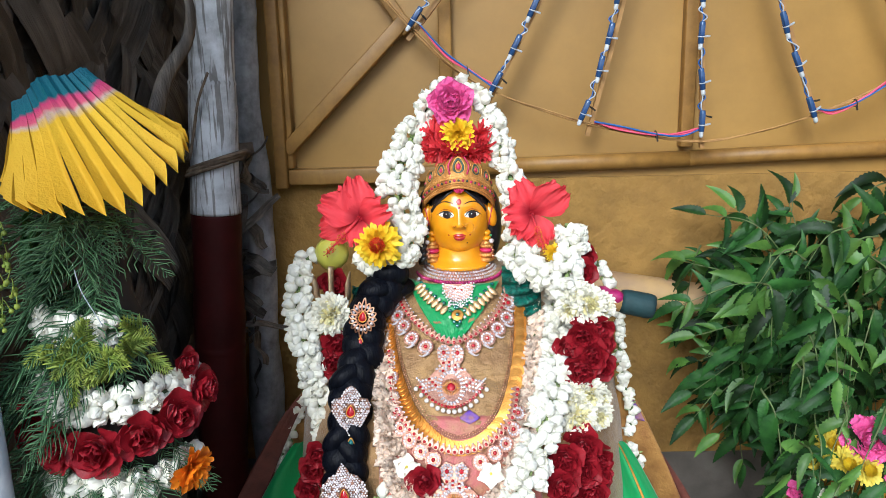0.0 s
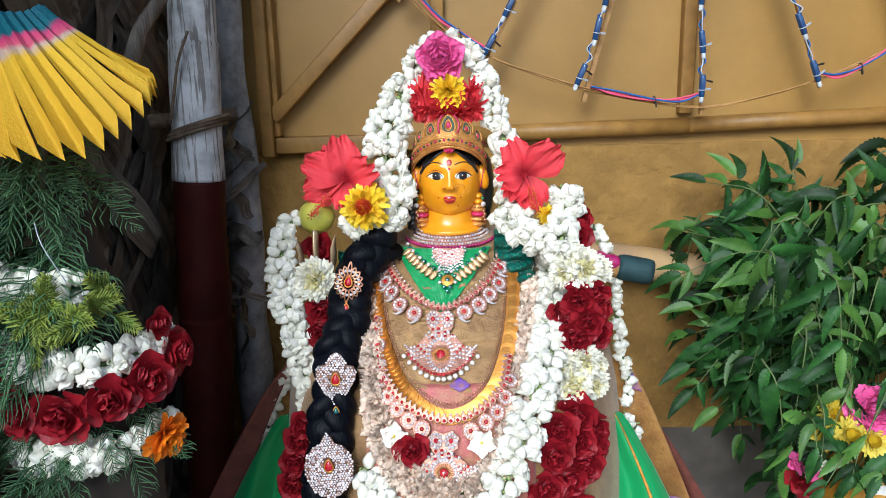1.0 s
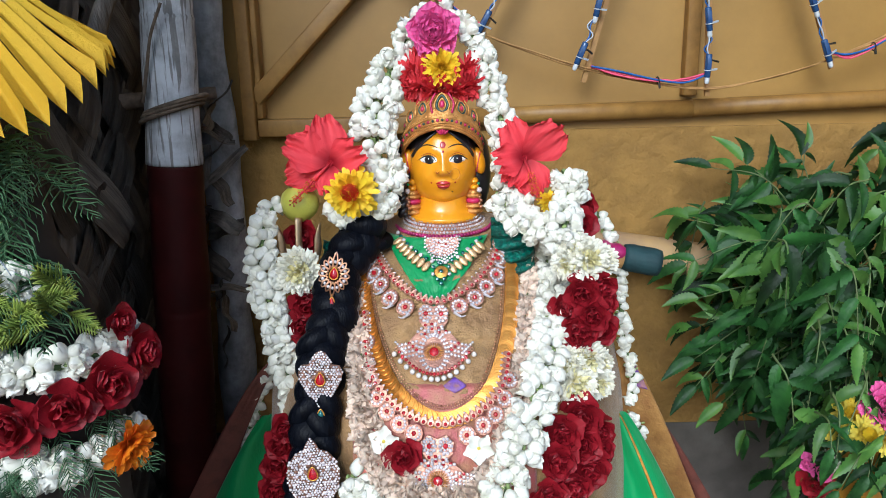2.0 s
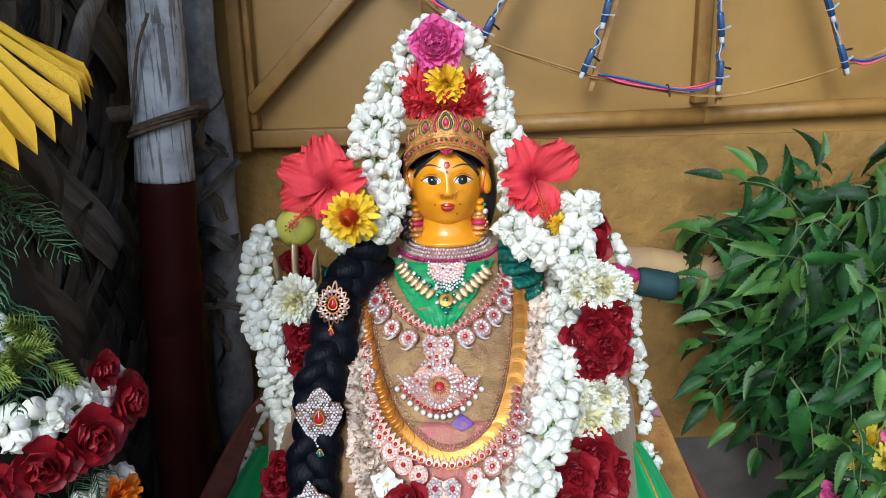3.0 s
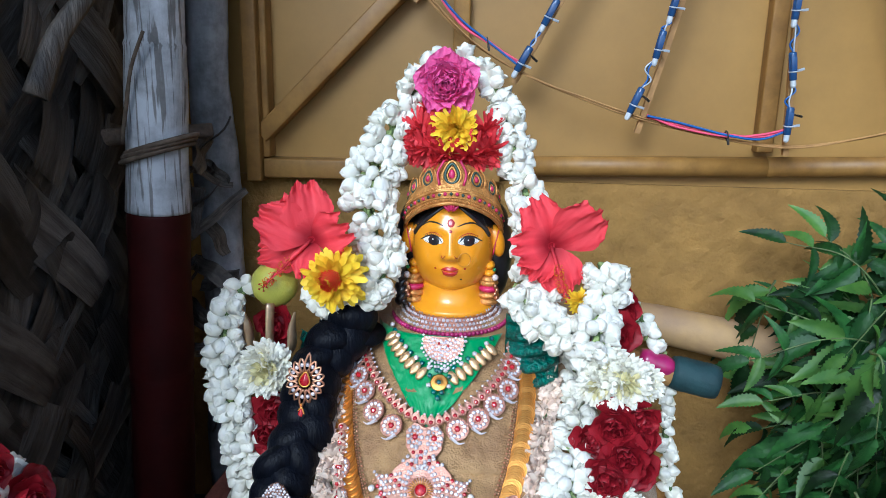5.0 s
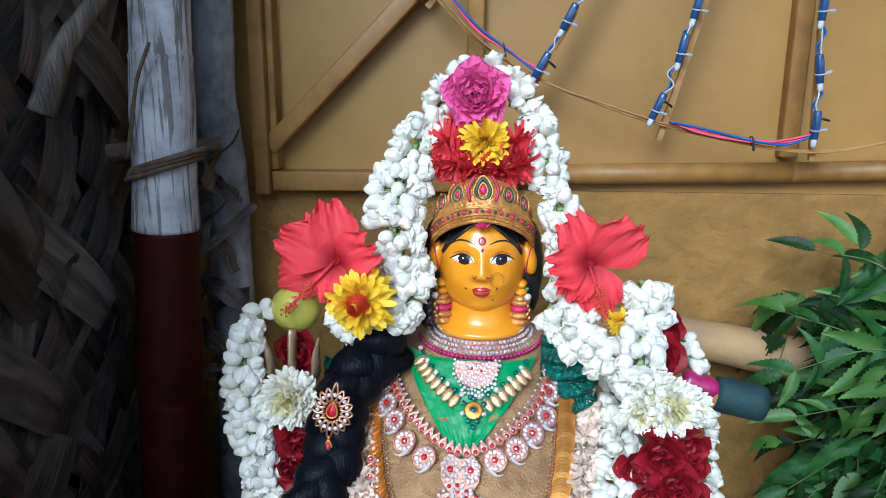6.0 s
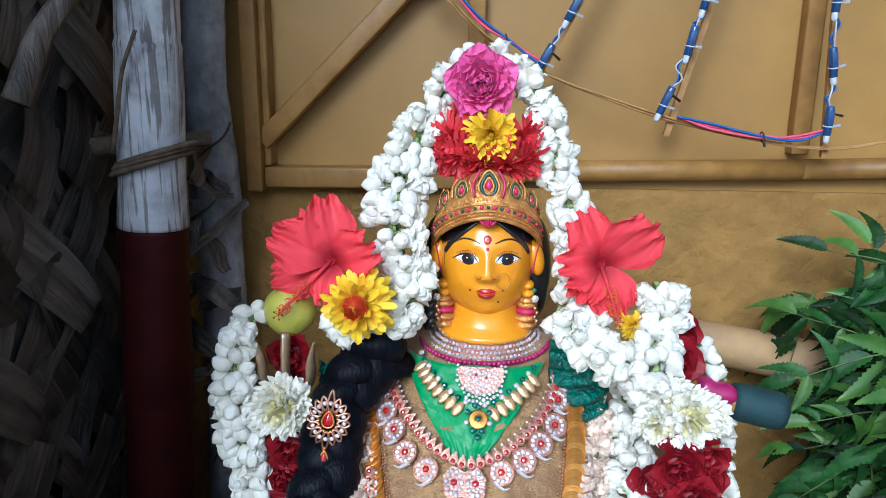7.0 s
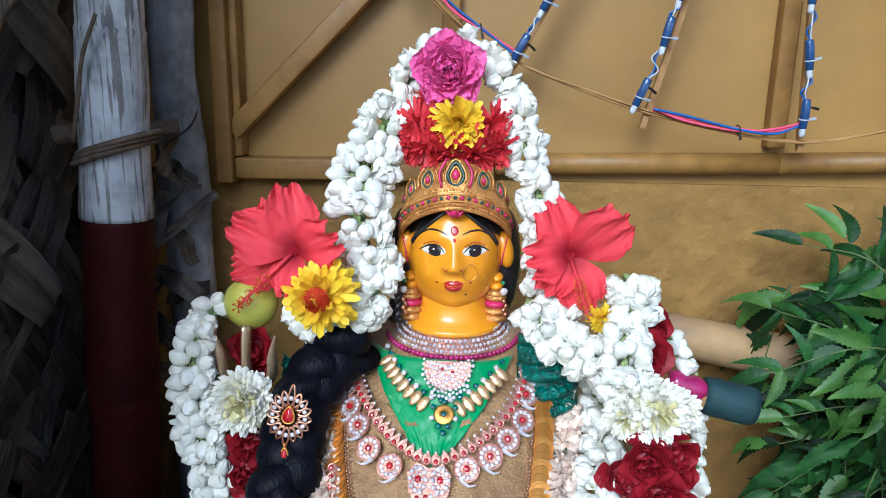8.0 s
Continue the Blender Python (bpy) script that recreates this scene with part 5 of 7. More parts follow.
def brooch(p, lean, half, w, h, label, stone_label, drop=None):
    """A stone-studded brooch on the braid; half is its right-hand outline from top to bottom."""
    m = upright(p, (0.05, -1, 0.12)) @ Matrix.Rotation(lean, 4, 'Z')
    root = thing("brooch", None, label, "brooch", "brooches on the braid")
    ol = [(x * w, y * h) for x, y in half] + [(-x * w, y * h) for x, y in half[::-1] if x > 0.01]
    bm = bmesh.new()
    plate(bm, m, ol[::-1], 0.0014, 0)
    part("plate", bm, M_BRONZE, root, "dark bronze back plate", smooth=False)
    bm = bmesh.new()
    def inside(a, b):
        hole = math.sin(a * 560 + 1) * math.sin(b * 520) > 0.80
        return inside_outline(ol, a, b) and not ((a / 0.0075) ** 2 + ((b - 0.001) / 0.0115) ** 2 < 1) and not hole
    for a, b in stones_in(inside, 0.0037):
        gem(bm, m @ Matrix.Translation((a + RND.uniform(-0.0006, 0.0006), b + RND.uniform(-0.0006, 0.0006), 0.0022)), RND.uniform(0.0013, 0.0022), 0)
    tagged(part("pave_setting", bm, M_STONE, root, "close-set clear stones", smooth=False), kind="stuff")
    set_stone(root, m @ Matrix.Translation((0, -0.002, 0.0012)), 0.0060, 0.0082, M_RUBY, stone_label)
    if drop:
        set_stone(root, m @ Matrix.Translation((0.001, -h - 0.0105, 0.002)), 0.0046, 0.0064, drop[0], drop[1])


brooch((-0.164, -0.174, 0.889), -0.05, [(0, 1.0), (0.22, 0.92), (0.40, 0.72), (0.52, 0.52), (0.85, 0.48), (1.0, 0.22), (0.92, -0.08), (0.70, -0.38), (0.40, -0.66), (0.22, -0.90), (0, -1.0)], 0.0285, 0.037, "stone-studded brooch with a red drop and a green pendant", "deep red drop stone", (M_EMERALD, "green glass drop"))
brooch((-0.172, -0.222, 0.784), 0.04, [(0, 1.0), (0.18, 0.84), (0.30, 0.66), (0.62, 0.56), (0.90, 0.30), (1.0, -0.02), (0.94, -0.40), (0.72, -0.72), (0.36, -0.95), (0, -1.0)], 0.0330, 0.046, "large oval stone-studded brooch with a red centre", "deep red drop stone")
# star-shaped gold brooch
m = upright((-0.151, -0.094, 1.004), (0.0, -1, 0.15)) @ Matrix.Rotation(-0.15, 4, 'Z')
root = thing("brooch", None, "gold sunburst brooch with a red oval stone and drop", "brooch", "brooches on the braid")
bm = bmesh.new()
for k in range(16):
    a = 2 * math.pi * k / 16
    L = 0.021 if abs(math.sin(a)) < 0.95 else 0.026
    c = [Vector((0.008 * math.cos(a), 0.0095 * math.sin(a), 0.001)), Vector((0.016 * math.cos(a + 0.2), 0.018 * math.sin(a + 0.2), 0.001)), Vector((L * math.cos(a), L * 1.2 * math.sin(a), 0.0)), Vector((0.016 * math.cos(a - 0.2), 0.018 * math.sin(a - 0.2), 0.001)), Vector((0.008 * math.cos(a), 0.0095 * math.sin(a), 0.001))]
    tube(bm, [m @ q for q in smooth_path(c, 4)], 0.0012, 5)
    gem(bm, m @ Matrix.Translation((0.0155 * math.cos(a), 0.018 * math.sin(a), 0.001)), 0.0027, 1)
part("ray_setting", bm, [M_ROSEGOLD, M_STONE], root)
set_stone(root, m, 0.0058, 0.0078, M_RUBY, "bright red oval stone")
bm = bmesh.new()
tube(bm, [m @ Vector((0, -0.026, 0)), m @ Vector((0.001, -0.033, 0))], 0.0008, 6)
part("link", bm, M_GOLD, root)
set_stone(root, m @ Matrix.Translation((0.001, -0.0405, -0.002)), 0.0046, 0.0075, M_RUBY, "red glass drop")


def medallion_mesh(r, tail):
    bm = bmesh.new()
    n = 20
    ol = [(r * math.cos(2 * math.pi * k / n), r * math.sin(2 * math.pi * k / n)) for k in range(n)]
    plate(bm, Matrix(), ol, 0.0012, 0)
    tube(bm, [(x, y, 0.0012) for x, y in ol + ol[:1]], 0.0009, 6, 0, 1.0, False)
    for k in range(11):
        a = 2 * math.pi * k / 11
        gem(bm, Matrix.Translation((r * 0.68 * math.cos(a), r * 0.68 * math.sin(a), 0.0016)), r * 0.20, 1)
    gem(bm, Matrix.Translation((0, 0, 0.0022)), r * 0.30, 2, 0.8)
    if tail:
        tube(bm, smooth_path([(r * 0.2, -r * 0.95, 0.001), (-r * 0.7, -r * 1.1, 0.001), (-r * 1.15, -r * 0.75, 0.0005)], 4), [r * 0.16 * (1 - k / 9) + 0.0004 for k in range(9)], 6, 1, 0.5)
    return to_mesh(bm, "medallion", [M_SETTING, M_STONE, M_RUBY], False)


MEDAL_TAIL, MEDAL = medallion_mesh(0.0122, True), medallion_mesh(0.0112, False)


def link_mesh():
    bm = bmesh.new()
    ol = teardrop(0.0036, 0.0046, 14)
    plate(bm, Matrix(), ol, 0.0010, 0)
    tube(bm, [(x, y, 0.001) for x, y in ol + ol[:1]], 0.0007, 5, 0, 1.0, False)
    gem(bm, Matrix.Translation((0, -0.0003, 0.0015)), 0.0022, 1, 0.8)
    gem(bm, Matrix.Translation((0, 0.0066, 0.0006)), 0.0015, 2, 0.8)
    return to_mesh(bm, "link", [M_SETTING, M_RUBY, M_STONE], False)


LINK = link_mesh()


def body_pose(x, z, off, turn=0.0):
    n = body_normal(x, z)
    if n.y > 0:
        n = -n
    return upright(on_body(x, z, off), n) @ Matrix.Rotation(turn, 4, 'Z')


def pendant(root, cx, cz, s=1.0, off=0.015, pearls=True):
    """Two round heads, a neck, a wheel with a red heart and a crescent hung with pearls."""
    def at(u, v, lift=0.0):
        return body_pose(cx + u * s, cz + v * s, off + lift)
    bm = bmesh.new()
    shape = [(-0.008, 0.024), (-0.019, 0.030), (-0.021, 0.042), (-0.012, 0.050), (0.0, 0.046), (0.012, 0.050), (0.021, 0.042), (0.019, 0.030), (0.008, 0.024), (0.022, 0.018), (0.030, 0.012), (0.036, 0.004), (0.050, 0.006), (0.044, -0.006),
             (0.030, -0.016), (0.0, -0.023), (-0.030, -0.016), (-0.044, -0.006), (-0.050, 0.006), (-0.036, 0.004), (-0.030, 0.012), (-0.022, 0.018)]
    tops, lows = [bm.verts.new(at(u, v, 0.0008).translation) for u, v in shape], [bm.verts.new(at(u, v, -0.0010).translation) for u, v in shape]
    hub = bm.verts.new(at(0, 0.010, 0.0008).translation)
    for k in range(len(tops)):
        q = (k + 1) % len(tops)
        bm.faces.new((hub, tops[k], tops[q]))
        bm.faces.new((tops[k], lows[k], lows[q], tops[q]))
    pd = part("pendant", bm, M_SETTING, root, "broad stone-studded pendant with a red centre", smooth=False)
    bm = bmesh.new()
    def dot(u, v, r, slot=0, lift=0.0022):
        gem(bm, at(u, v, lift), 1.25 * r * s, slot, 0.75)
    for c in (-0.0105, 0.0105):
        for k in range(10):
            a = 2 * math.pi * k / 10
            dot(c + 0.0075 * math.cos(a), 0.039 + 0.0078 * math.sin(a), 0.0022)
        dot(c, 0.039, 0.0029, 1)
        for k in range(7):
            a = 2 * math.pi * k / 7
            dot(c + 0.0043 * math.cos(a), 0.039 + 0.0043 * math.sin(a), 0.0013)
    for j, (v, w) in enumerate(((0.029, 0.008), (0.0255, 0.011), (0.022, 0.0165), (0.0185, 0.021))):
        n = 4 + 2 * j
        for k in range(n):
            u = -w + 2 * w * k / (n - 1)
            dot(u, v + 0.0015 * math.cos(k * 2.2), 0.0019, 1 if (k + j) % 4 == 1 else 0)
    for k in range(24):
        a = 2 * math.pi * k / 24
        dot(0.0160 * math.cos(a), 0.0160 * math.sin(a), 0.0019)
        dot(0.0200 * math.cos(a), 0.0175 * math.sin(a), 0.0017)
    for sgn in (-1, 1):
        for j in range(5):
            for k in range(4):
                dot(sgn * (0.023 + 0.0048 * j), 0.010 - 0.0022 * j - 0.0042 * k + 0.0012 * j, 0.0018, 1 if (j + k) % 5 == 2 else 0)
        for k in range(5):
            dot(sgn * (0.040 + 0.0028 * k), 0.0005 + 0.0019 * k, 0.0016)
    for k in range(21):
        u = -0.046 + 0.092 * k / 20
        dot(u, -0.0205 + 9.0 * u * u, 0.0020, 1)
    tagged(part("pave_setting", bm, [M_STONE, M_RUBY], pd, "clear and red stones", smooth=False), kind="stuff")
    bm = bmesh.new()
    for k in range(26):
        a = 2 * math.pi * k / 26
        m_ = at(0, 0, 0.003)
        tube(bm, [m_ @ Vector((0.0068 * s * math.cos(a), 0.0068 * s * math.sin(a), 0)), m_ @ Vector((0.0132 * s * math.cos(a), 0.0132 * s * math.sin(a), 0))], 0.0007 * s, 5)
    part("spokes", bm, M_GOLD, pd, "ring of fine gold spokes")
    bm = bmesh.new()
    m_ = at(0, 0, 0.002)
    lathe(bm, [(0.0064 * s, 0.0), (0.0055 * s, 0.0022), (0.003 * s, 0.0036), (0.0004, 0.004)], 10, 0, m_)
    part("stone", bm, M_RUBY, pd, "large bright red stone", smooth=False)
    if pearls:
        for k in range(14):
            u = -0.050 + 0.100 * k / 13
            v = -0.0205 + 8.6 * u * u
            q, q2 = at(u, v, 0.001), at(u * 1.05, v - 0.0050, 0.001)
            bm = bmesh.new()
            tube(bm, [q @ Vector((0.0020 * math.cos(t), 0.0024 * math.sin(t), 0)) for t in [2 * math.pi * j / 10 for j in range(11)]], 0.0006, 5, 0, 1.0, False)
            part("ring", bm, M_ROSEGOLD, pd)
            bm = bmesh.new()
            ball(bm, q2.translation, 0.0037 * s, 12, 8)
            part("pearl", bm, M_PEARL, pd)
    return pd


def stone_necklace(label, medals, row, pc, s, mesh, off, turn=0.5):
    root = thing("necklace", None, label, "necklace", "stone necklaces")
    for x, z in medals:
        sg = 1 if x < pc[0] else -1
        part("medallion", mesh, None, root, m=body_pose(x, z, off, sg * turn) @ Matrix.Diagonal((sg, 1, 1, 1)))
    pts = even([tuple(on_body(x, z, off + 0.001)) for x, z in row], 0.0092)
    for p, d in pts:
        sl = math.atan2(d.z, d.x)
        part("link", LINK, None, root, m=body_pose(p.x, p.z, off + 0.0015, sl) @ Matrix.Scale(1.2, 4))
    pendant(root, pc[0], pc[1], s, off)


stone_necklace("stone and red enamel necklace with round medallions and a large pendant",
               [(-0.107, 1.002), (-0.101, 0.989), (-0.091, 0.978), (-0.078, 0.964), (-0.056, 0.955), (0.017, 0.957), (0.039, 0.965), (0.056, 0.976), (0.071, 0.988), (0.075, 1.006), (-0.11, 1.016), (0.08, 1.02)],
               [(-0.108, 1.022), (-0.090, 1.000), (-0.071, 0.984), (-0.049, 0.971), (-0.016, 0.962), (0.017, 0.970), (0.042, 0.984), (0.062, 1.000), (0.078, 1.022)], (-0.018, 0.911), 1.0, MEDAL_TAIL, 0.015)
stone_necklace("long stone and red enamel necklace below the coins",
               [(-0.108, 0.915), (-0.106, 0.895), (-0.101, 0.880), (-0.092, 0.863), (-0.079, 0.850), (-0.063, 0.838), (-0.045, 0.829), (0.021, 0.827), (0.042, 0.836), (0.058, 0.846), (0.070, 0.862), (0.078, 0.88)],
               [(-0.113, 0.945), (-0.108, 0.905), (-0.097, 0.883), (-0.080, 0.865), (-0.053, 0.849), (-0.016, 0.840), (0.022, 0.845), (0.054, 0.862), (0.072, 0.882), (0.08, 0.905)], (-0.016, 0.779), 0.98, MEDAL, 0.016)

# coin necklace
coins = thing("coin_necklace", None, "gold necklace of overlapping coins with a beaded edge", "necklace")
bm = bmesh.new()
n = 22
plate(bm, Matrix(), [(0.0096 * math.cos(2 * math.pi * k / n), 0.0096 * math.sin(2 * math.pi * k / n)) for k in range(n)], 0.0006, 0)
for r in (0.0090, 0.0070):
    tube(bm, [(r * math.cos(2 * math.pi * k / n), r * math.sin(2 * math.pi * k / n), 0.0007) for k in range(n + 1)], 0.0004, 5, 0, 1.0, False)
ball(bm, (0, 0, 0.0006), (0.004, 0.0045, 0.0007), 10, 6)
COIN = to_mesh(bm, "coin", M_GOLD, False)
COINS = [(-0.118, 1.005), (-0.119, 0.978), (-0.112, 0.947), (-0.103, 0.922), (-0.088, 0.895), (-0.068, 0.872), (-0.038, 0.850), (-0.008, 0.842), (0.025, 0.850), (0.053, 0.871), (0.073, 0.900), (0.086, 0.934), (0.093, 0.972), (0.094, 1.0)]
for i, (p, d) in enumerate(even([tuple(on_body(x, z, 0.012)) for x, z in COINS], 0.0072)):
    m = body_pose(p.x, p.z, 0.0125, math.atan2(d.z, d.x)) @ Matrix.Rotation(-0.24, 4, 'Y') @ Matrix.Rotation(0.10 * math.sin(i * 2.1), 4, 'X') @ Matrix.Scale(1.12, 4)
    part("coin", COIN, None, coins, m=m)
bm = bmesh.new()
for row, r in ((0.0118, 0.0011), (0.0148, 0.0015)):
    for p, d in even([tuple(on_body(x, z, 0.012)) for x, z in COINS], 0.0036 if r < 0.0013 else 0.0058):
        sd = d.cross(Vector((0, -1, 0))).normalized()
        q = p - sd * row if (p - sd * row - Vector((-0.012, p.y, 0.97))).length < (p + sd * row - Vector((-0.012, p.y, 0.97))).length else p + sd * row
        ball(bm, on_body(q.x, q.z, 0.011), r, 6, 4)
tagged(part("bead_edge", bm, M_ROSEGOLD, coins, "fine beaded edge"), kind="stuff")

# choker: rows of clear stones over a string of magenta beads
choker = thing("choker", None, "choker of clear stones with magenta beads", "necklace")
def neck_ring(rx, z, sag=0.004):
    return [Vector((rx * math.sin(a), 0.045 - (rx * 0.91) * math.cos(a), z - sag * math.cos(a))) for a in [(-1.75 + 3.5 * k / 60) for k in range(61)]]


bm = bmesh.new()
sheet(bm, lambda u, v: neck_ring(0.050 + 0.016 * v, 1.056 - 0.014 * v)[int(u * 60)], 60, 4)
part("band", bm, M_SETTING, choker)
bm = bmesh.new()
for j in range(4):
    rx = 0.0525 + 0.0042 * j
    for i, (p, d) in enumerate(even(neck_ring(rx, 1.0575 - 0.0042 * j), 0.0049)):
        ball(bm, p, 0.0023 if (i + j) % 3 else 0.0015, 6, 4)
tagged(part("pave_setting", bm, M_STONE, choker, "rows of clear stones", smooth=False), kind="stuff")
bm = bmesh.new()
for p, d in even(neck_ring(0.0720, 1.043, 0.006), 0.0052):
    ball(bm, p, 0.0031, 8, 6)
tagged(part("bead_string", bm, M_MAGBEAD, choker, "magenta beads"), kind="stuff")
bm = bmesh.new()
for j in range(7):
    for k in range(5 + 3 * j):
        a = math.pi * (0.94 + 1.12 * (k + 0.5 + 0.3 * (j % 2)) / (5 + 3 * j))
        r = 0.003 + 0.0036 * j + 0.0012 * math.cos(a * 9)
        gem(bm, body_pose(-0.004 + r * math.cos(a), 1.036 + r * math.sin(a) * 1.05, 0.022), 0.0017 + 0.0006 * ((j + k) % 2), 1 if j == 1 and k % 4 == 1 else 0, 0.8)
plate(bm, body_pose(-0.004, 1.030, 0.0205), [(0.0235 * math.cos(math.pi * (0.94 + 1.12 * k / 18)), 0.006 + 0.0250 * math.sin(math.pi * (0.94 + 1.12 * k / 18))) for k in range(19)], 0.0008, 2)
part("fan_pendant", bm, [M_STONE, M_RUBY, M_SETTING], choker, "fan-shaped pendant of clear stones", smooth=False)

# short necklace of gold leaves and dark green stones
M_PALEGOLD = mat("pale_gold", (0.80, 0.55, 0.30), 0.35, 0.7, color2=(0.66, 0.42, 0.20), scale=90, bump=0.3, bump_scale=400)
short = thing("necklace", None, "short gold leaf necklace with dark green stones and a round locket", "necklace")
leaf = bmesh.new()
ball(leaf, (0, 0, 0), (0.0050, 0.0092, 0.0028), 10, 8)
LEAFLET = to_mesh(leaf, "gold_leaf", M_PALEGOLD)
SHORT = [(-0.068, 1.034), (-0.055, 1.024), (-0.041, 1.015), (-0.024, 1.006), (-0.006, 1.002), (0.012, 1.006), (0.027, 1.014), (0.042, 1.023), (0.056, 1.032)]
for i, (p, d) in enumerate(even([tuple(on_body(x, z, 0.018)) for x, z in SHORT], 0.0098)):
    if abs(p.x + 0.006) > 0.014:
        part("gold_leaf", LEAFLET, None, short, m=body_pose(p.x, p.z - 0.004, 0.018, -0.55 if p.x < -0.006 else 0.55))
    bm = bmesh.new()
    gem(bm, body_pose(p.x, p.z + 0.0055, 0.019), 0.0034, 0, 0.8)
    part("stone", bm, M_EMERALD if i % 2 else M_STONE, short, smooth=False)
m = body_pose(-0.006, 0.997, 0.020)
bm = bmesh.new()
lathe(bm, [(0.0095, -0.001), (0.0098, 0.0008), (0.0085, 0.0016), (0.0075, 0.0012), (0.0062, 0.0022), (0.005, 0.0016), (0.004, 0.003), (0.0004, 0.003)], 28, 0, m)
part("locket", bm, M_GOLD, short, "round gold locket with a dark stone")
for k, (u, v, r, mm_) in enumerate(((0, 0, 0.0033, M_EMERALD), (-0.011, 0.007, 0.0032, M_EMERALD), (0.011, 0.007, 0.0032, M_EMERALD), (-0.005, -0.0115, 0.0034, M_EMERALD), (0.004, -0.0115, 0.0034, M_EMERALD), (0, -0.018, 0.0036, M_EMERALD), (-0.0115, -0.004, 0.003, M_STONE), (0.0115, -0.004, 0.003, M_STONE), (0.0, 0.0125, 0.003, M_EMERALD))):
    bm = bmesh.new()
    gem(bm, m @ Matrix.Translation((u, v, 0.0028)), r, 0, 0.8)
    part("stone", bm, mm_, short, smooth=False)
# nose ring and earrings
bm = bmesh.new()
tube(bm, [Vector((0.0165 + 0.0072 * math.cos(a), face_y(0.011, 1.127) - 0.003 + 0.002 * math.cos(a), 1.1255 + 0.0082 * math.sin(a))) for a in [2 * math.pi * k / 24 for k in range(25)]], 0.00045, 6, 0, 1.0, False)
thing("nose_ring", to_mesh(bm, "nose_ring", M_GOLD), "thin gold nose ring on the statue", "nose ring")
for s in (-1, 1):
    root = thing("earring", None, "dangling earring with clear stones and a green stone", "earring", "earrings")
    bm = bmesh.new()
    for k in range(4):
        ball(bm, (s * 0.0535 + 0.0022 * (k % 2), 0.0185, 1.086 - 0.0048 * k), (0.0026, 0.0022, 0.0030), 8, 6)
    part("drop_chain", bm, M_ROSEGOLD, root)
    bm = bmesh.new()
    ball(bm, (s * 0.053, 0.0175, 1.0975), (0.0042, 0.003, 0.0042), 8, 6)
    part("stone", bm, M_STONE, root, smooth=False)
    bm = bmesh.new()
    ball(bm, (s * 0.052, 0.018, 1.107), (0.0022, 0.002, 0.0022), 8, 6)
    part("stud", bm, M_GREEN, root, "green stud")


# ---- fan of pixel lights on canes ----
fan = thing("light_fan", None, "cane fan with strings of blue pixel lights on the gate", "light decoration")
FY = 0.470
CANES = [((-0.098, 1.455), (-0.02, 1.55), (0.18, 1.80)), ((0.078, 1.322), (0.190, 1.530), (0.30, 1.74)), ((0.297, 1.240), (0.346, 1.425), (0.40, 1.66)), ((0.555, 1.208), (0.543, 1.45), (0.53, 1.70)), ((0.810, 1.258), (0.735, 1.455), (0.64, 1.70)), ((1.03, 1.36), (0.92, 1.55), (0.80, 1.74))]
for a, b, c in CANES:
    bm = bmesh.new()
    tube(bm, smooth_path([(x, FY + 0.012, z) for x, z in (a, b, c)], 6), 0.0068, 4)
    part("cane", bm, M_CANE, fan, smooth=False)
bm = bmesh.new()
ARC = [(-0.20, 1.60), (-0.081, 1.467), (-0.003, 1.394), (0.095, 1.338), (0.194, 1.299), (0.301, 1.265), (0.446, 1.235), (0.559, 1.224), (0.671, 1.240), (0.792, 1.274), (0.943, 1.338), (1.08, 1.42)]
tube(bm, smooth_path([(x, FY + 0.002 + 0.002 * math.sin(k), z) for k, (x, z) in enumerate(ARC)], 6), 0.0026, 6)
tube(bm, smooth_path([(x + 0.004, FY - 0.002 + 0.002 * math.cos(k * 2), z + 0.003 * math.sin(k * 1.7)) for k, (x, z) in enumerate(ARC)], 6), 0.0018, 6)
part("hoop", bm, M_CANE, fan, "thin split-cane hoop tied with string")


def node_mesh():
    bm = bmesh.new()
    lathe(bm, [(0.0035, -0.024), (0.0062, -0.022), (0.0066, 0.0), (0.0066, 0.020), (0.0058, 0.023), (0.0005, 0.0235)], 14, 0)
    lathe(bm, [(0.0048, -0.022), (0.0050, -0.031), (0.0038, -0.035), (0.0004, -0.0362)], 12, 1)
    box(bm, (0, -0.0066, 0.004), (0.009, 0.002, 0.022), 0.0005)
    return to_mesh(bm, "pixel_light", [M_NODE, M_CLEAR])


def tie_mesh():
    bm = bmesh.new()
    tube(bm, [(0.0078 * math.cos(a) + 0.002, 0.0085 * math.sin(a), 0) for a in [2 * math.pi * k / 14 for k in range(15)]], 0.0013, 5, 0, 1.0, False)
    box(bm, (0.012, -0.006, 0), (0.012, 0.003, 0.004), 0.0006)
    return bm


NODE = node_mesh()
TIE_W, TIE_B = to_mesh(tie_mesh(), "cable_tie", M_WIREWHITE), to_mesh(tie_mesh(), "cable_tie", M_TIE)
STRINGS = [[(0.092, 1.362), (0.134, 1.438), (0.173, 1.516), (0.215, 1.60)], [(0.286, 1.297), (0.318, 1.389), (0.337, 1.457), (0.352, 1.54)], [(0.544, 1.268), (0.539, 1.358), (0.533, 1.455), (0.53, 1.54)],
           [(0.782, 1.293), (0.743, 1.390), (0.710, 1.472), (0.68, 1.56)], [(-0.080, 1.501), (-0.030, 1.565)], [(0.99, 1.38), (0.955, 1.47), (0.92, 1.55)]]
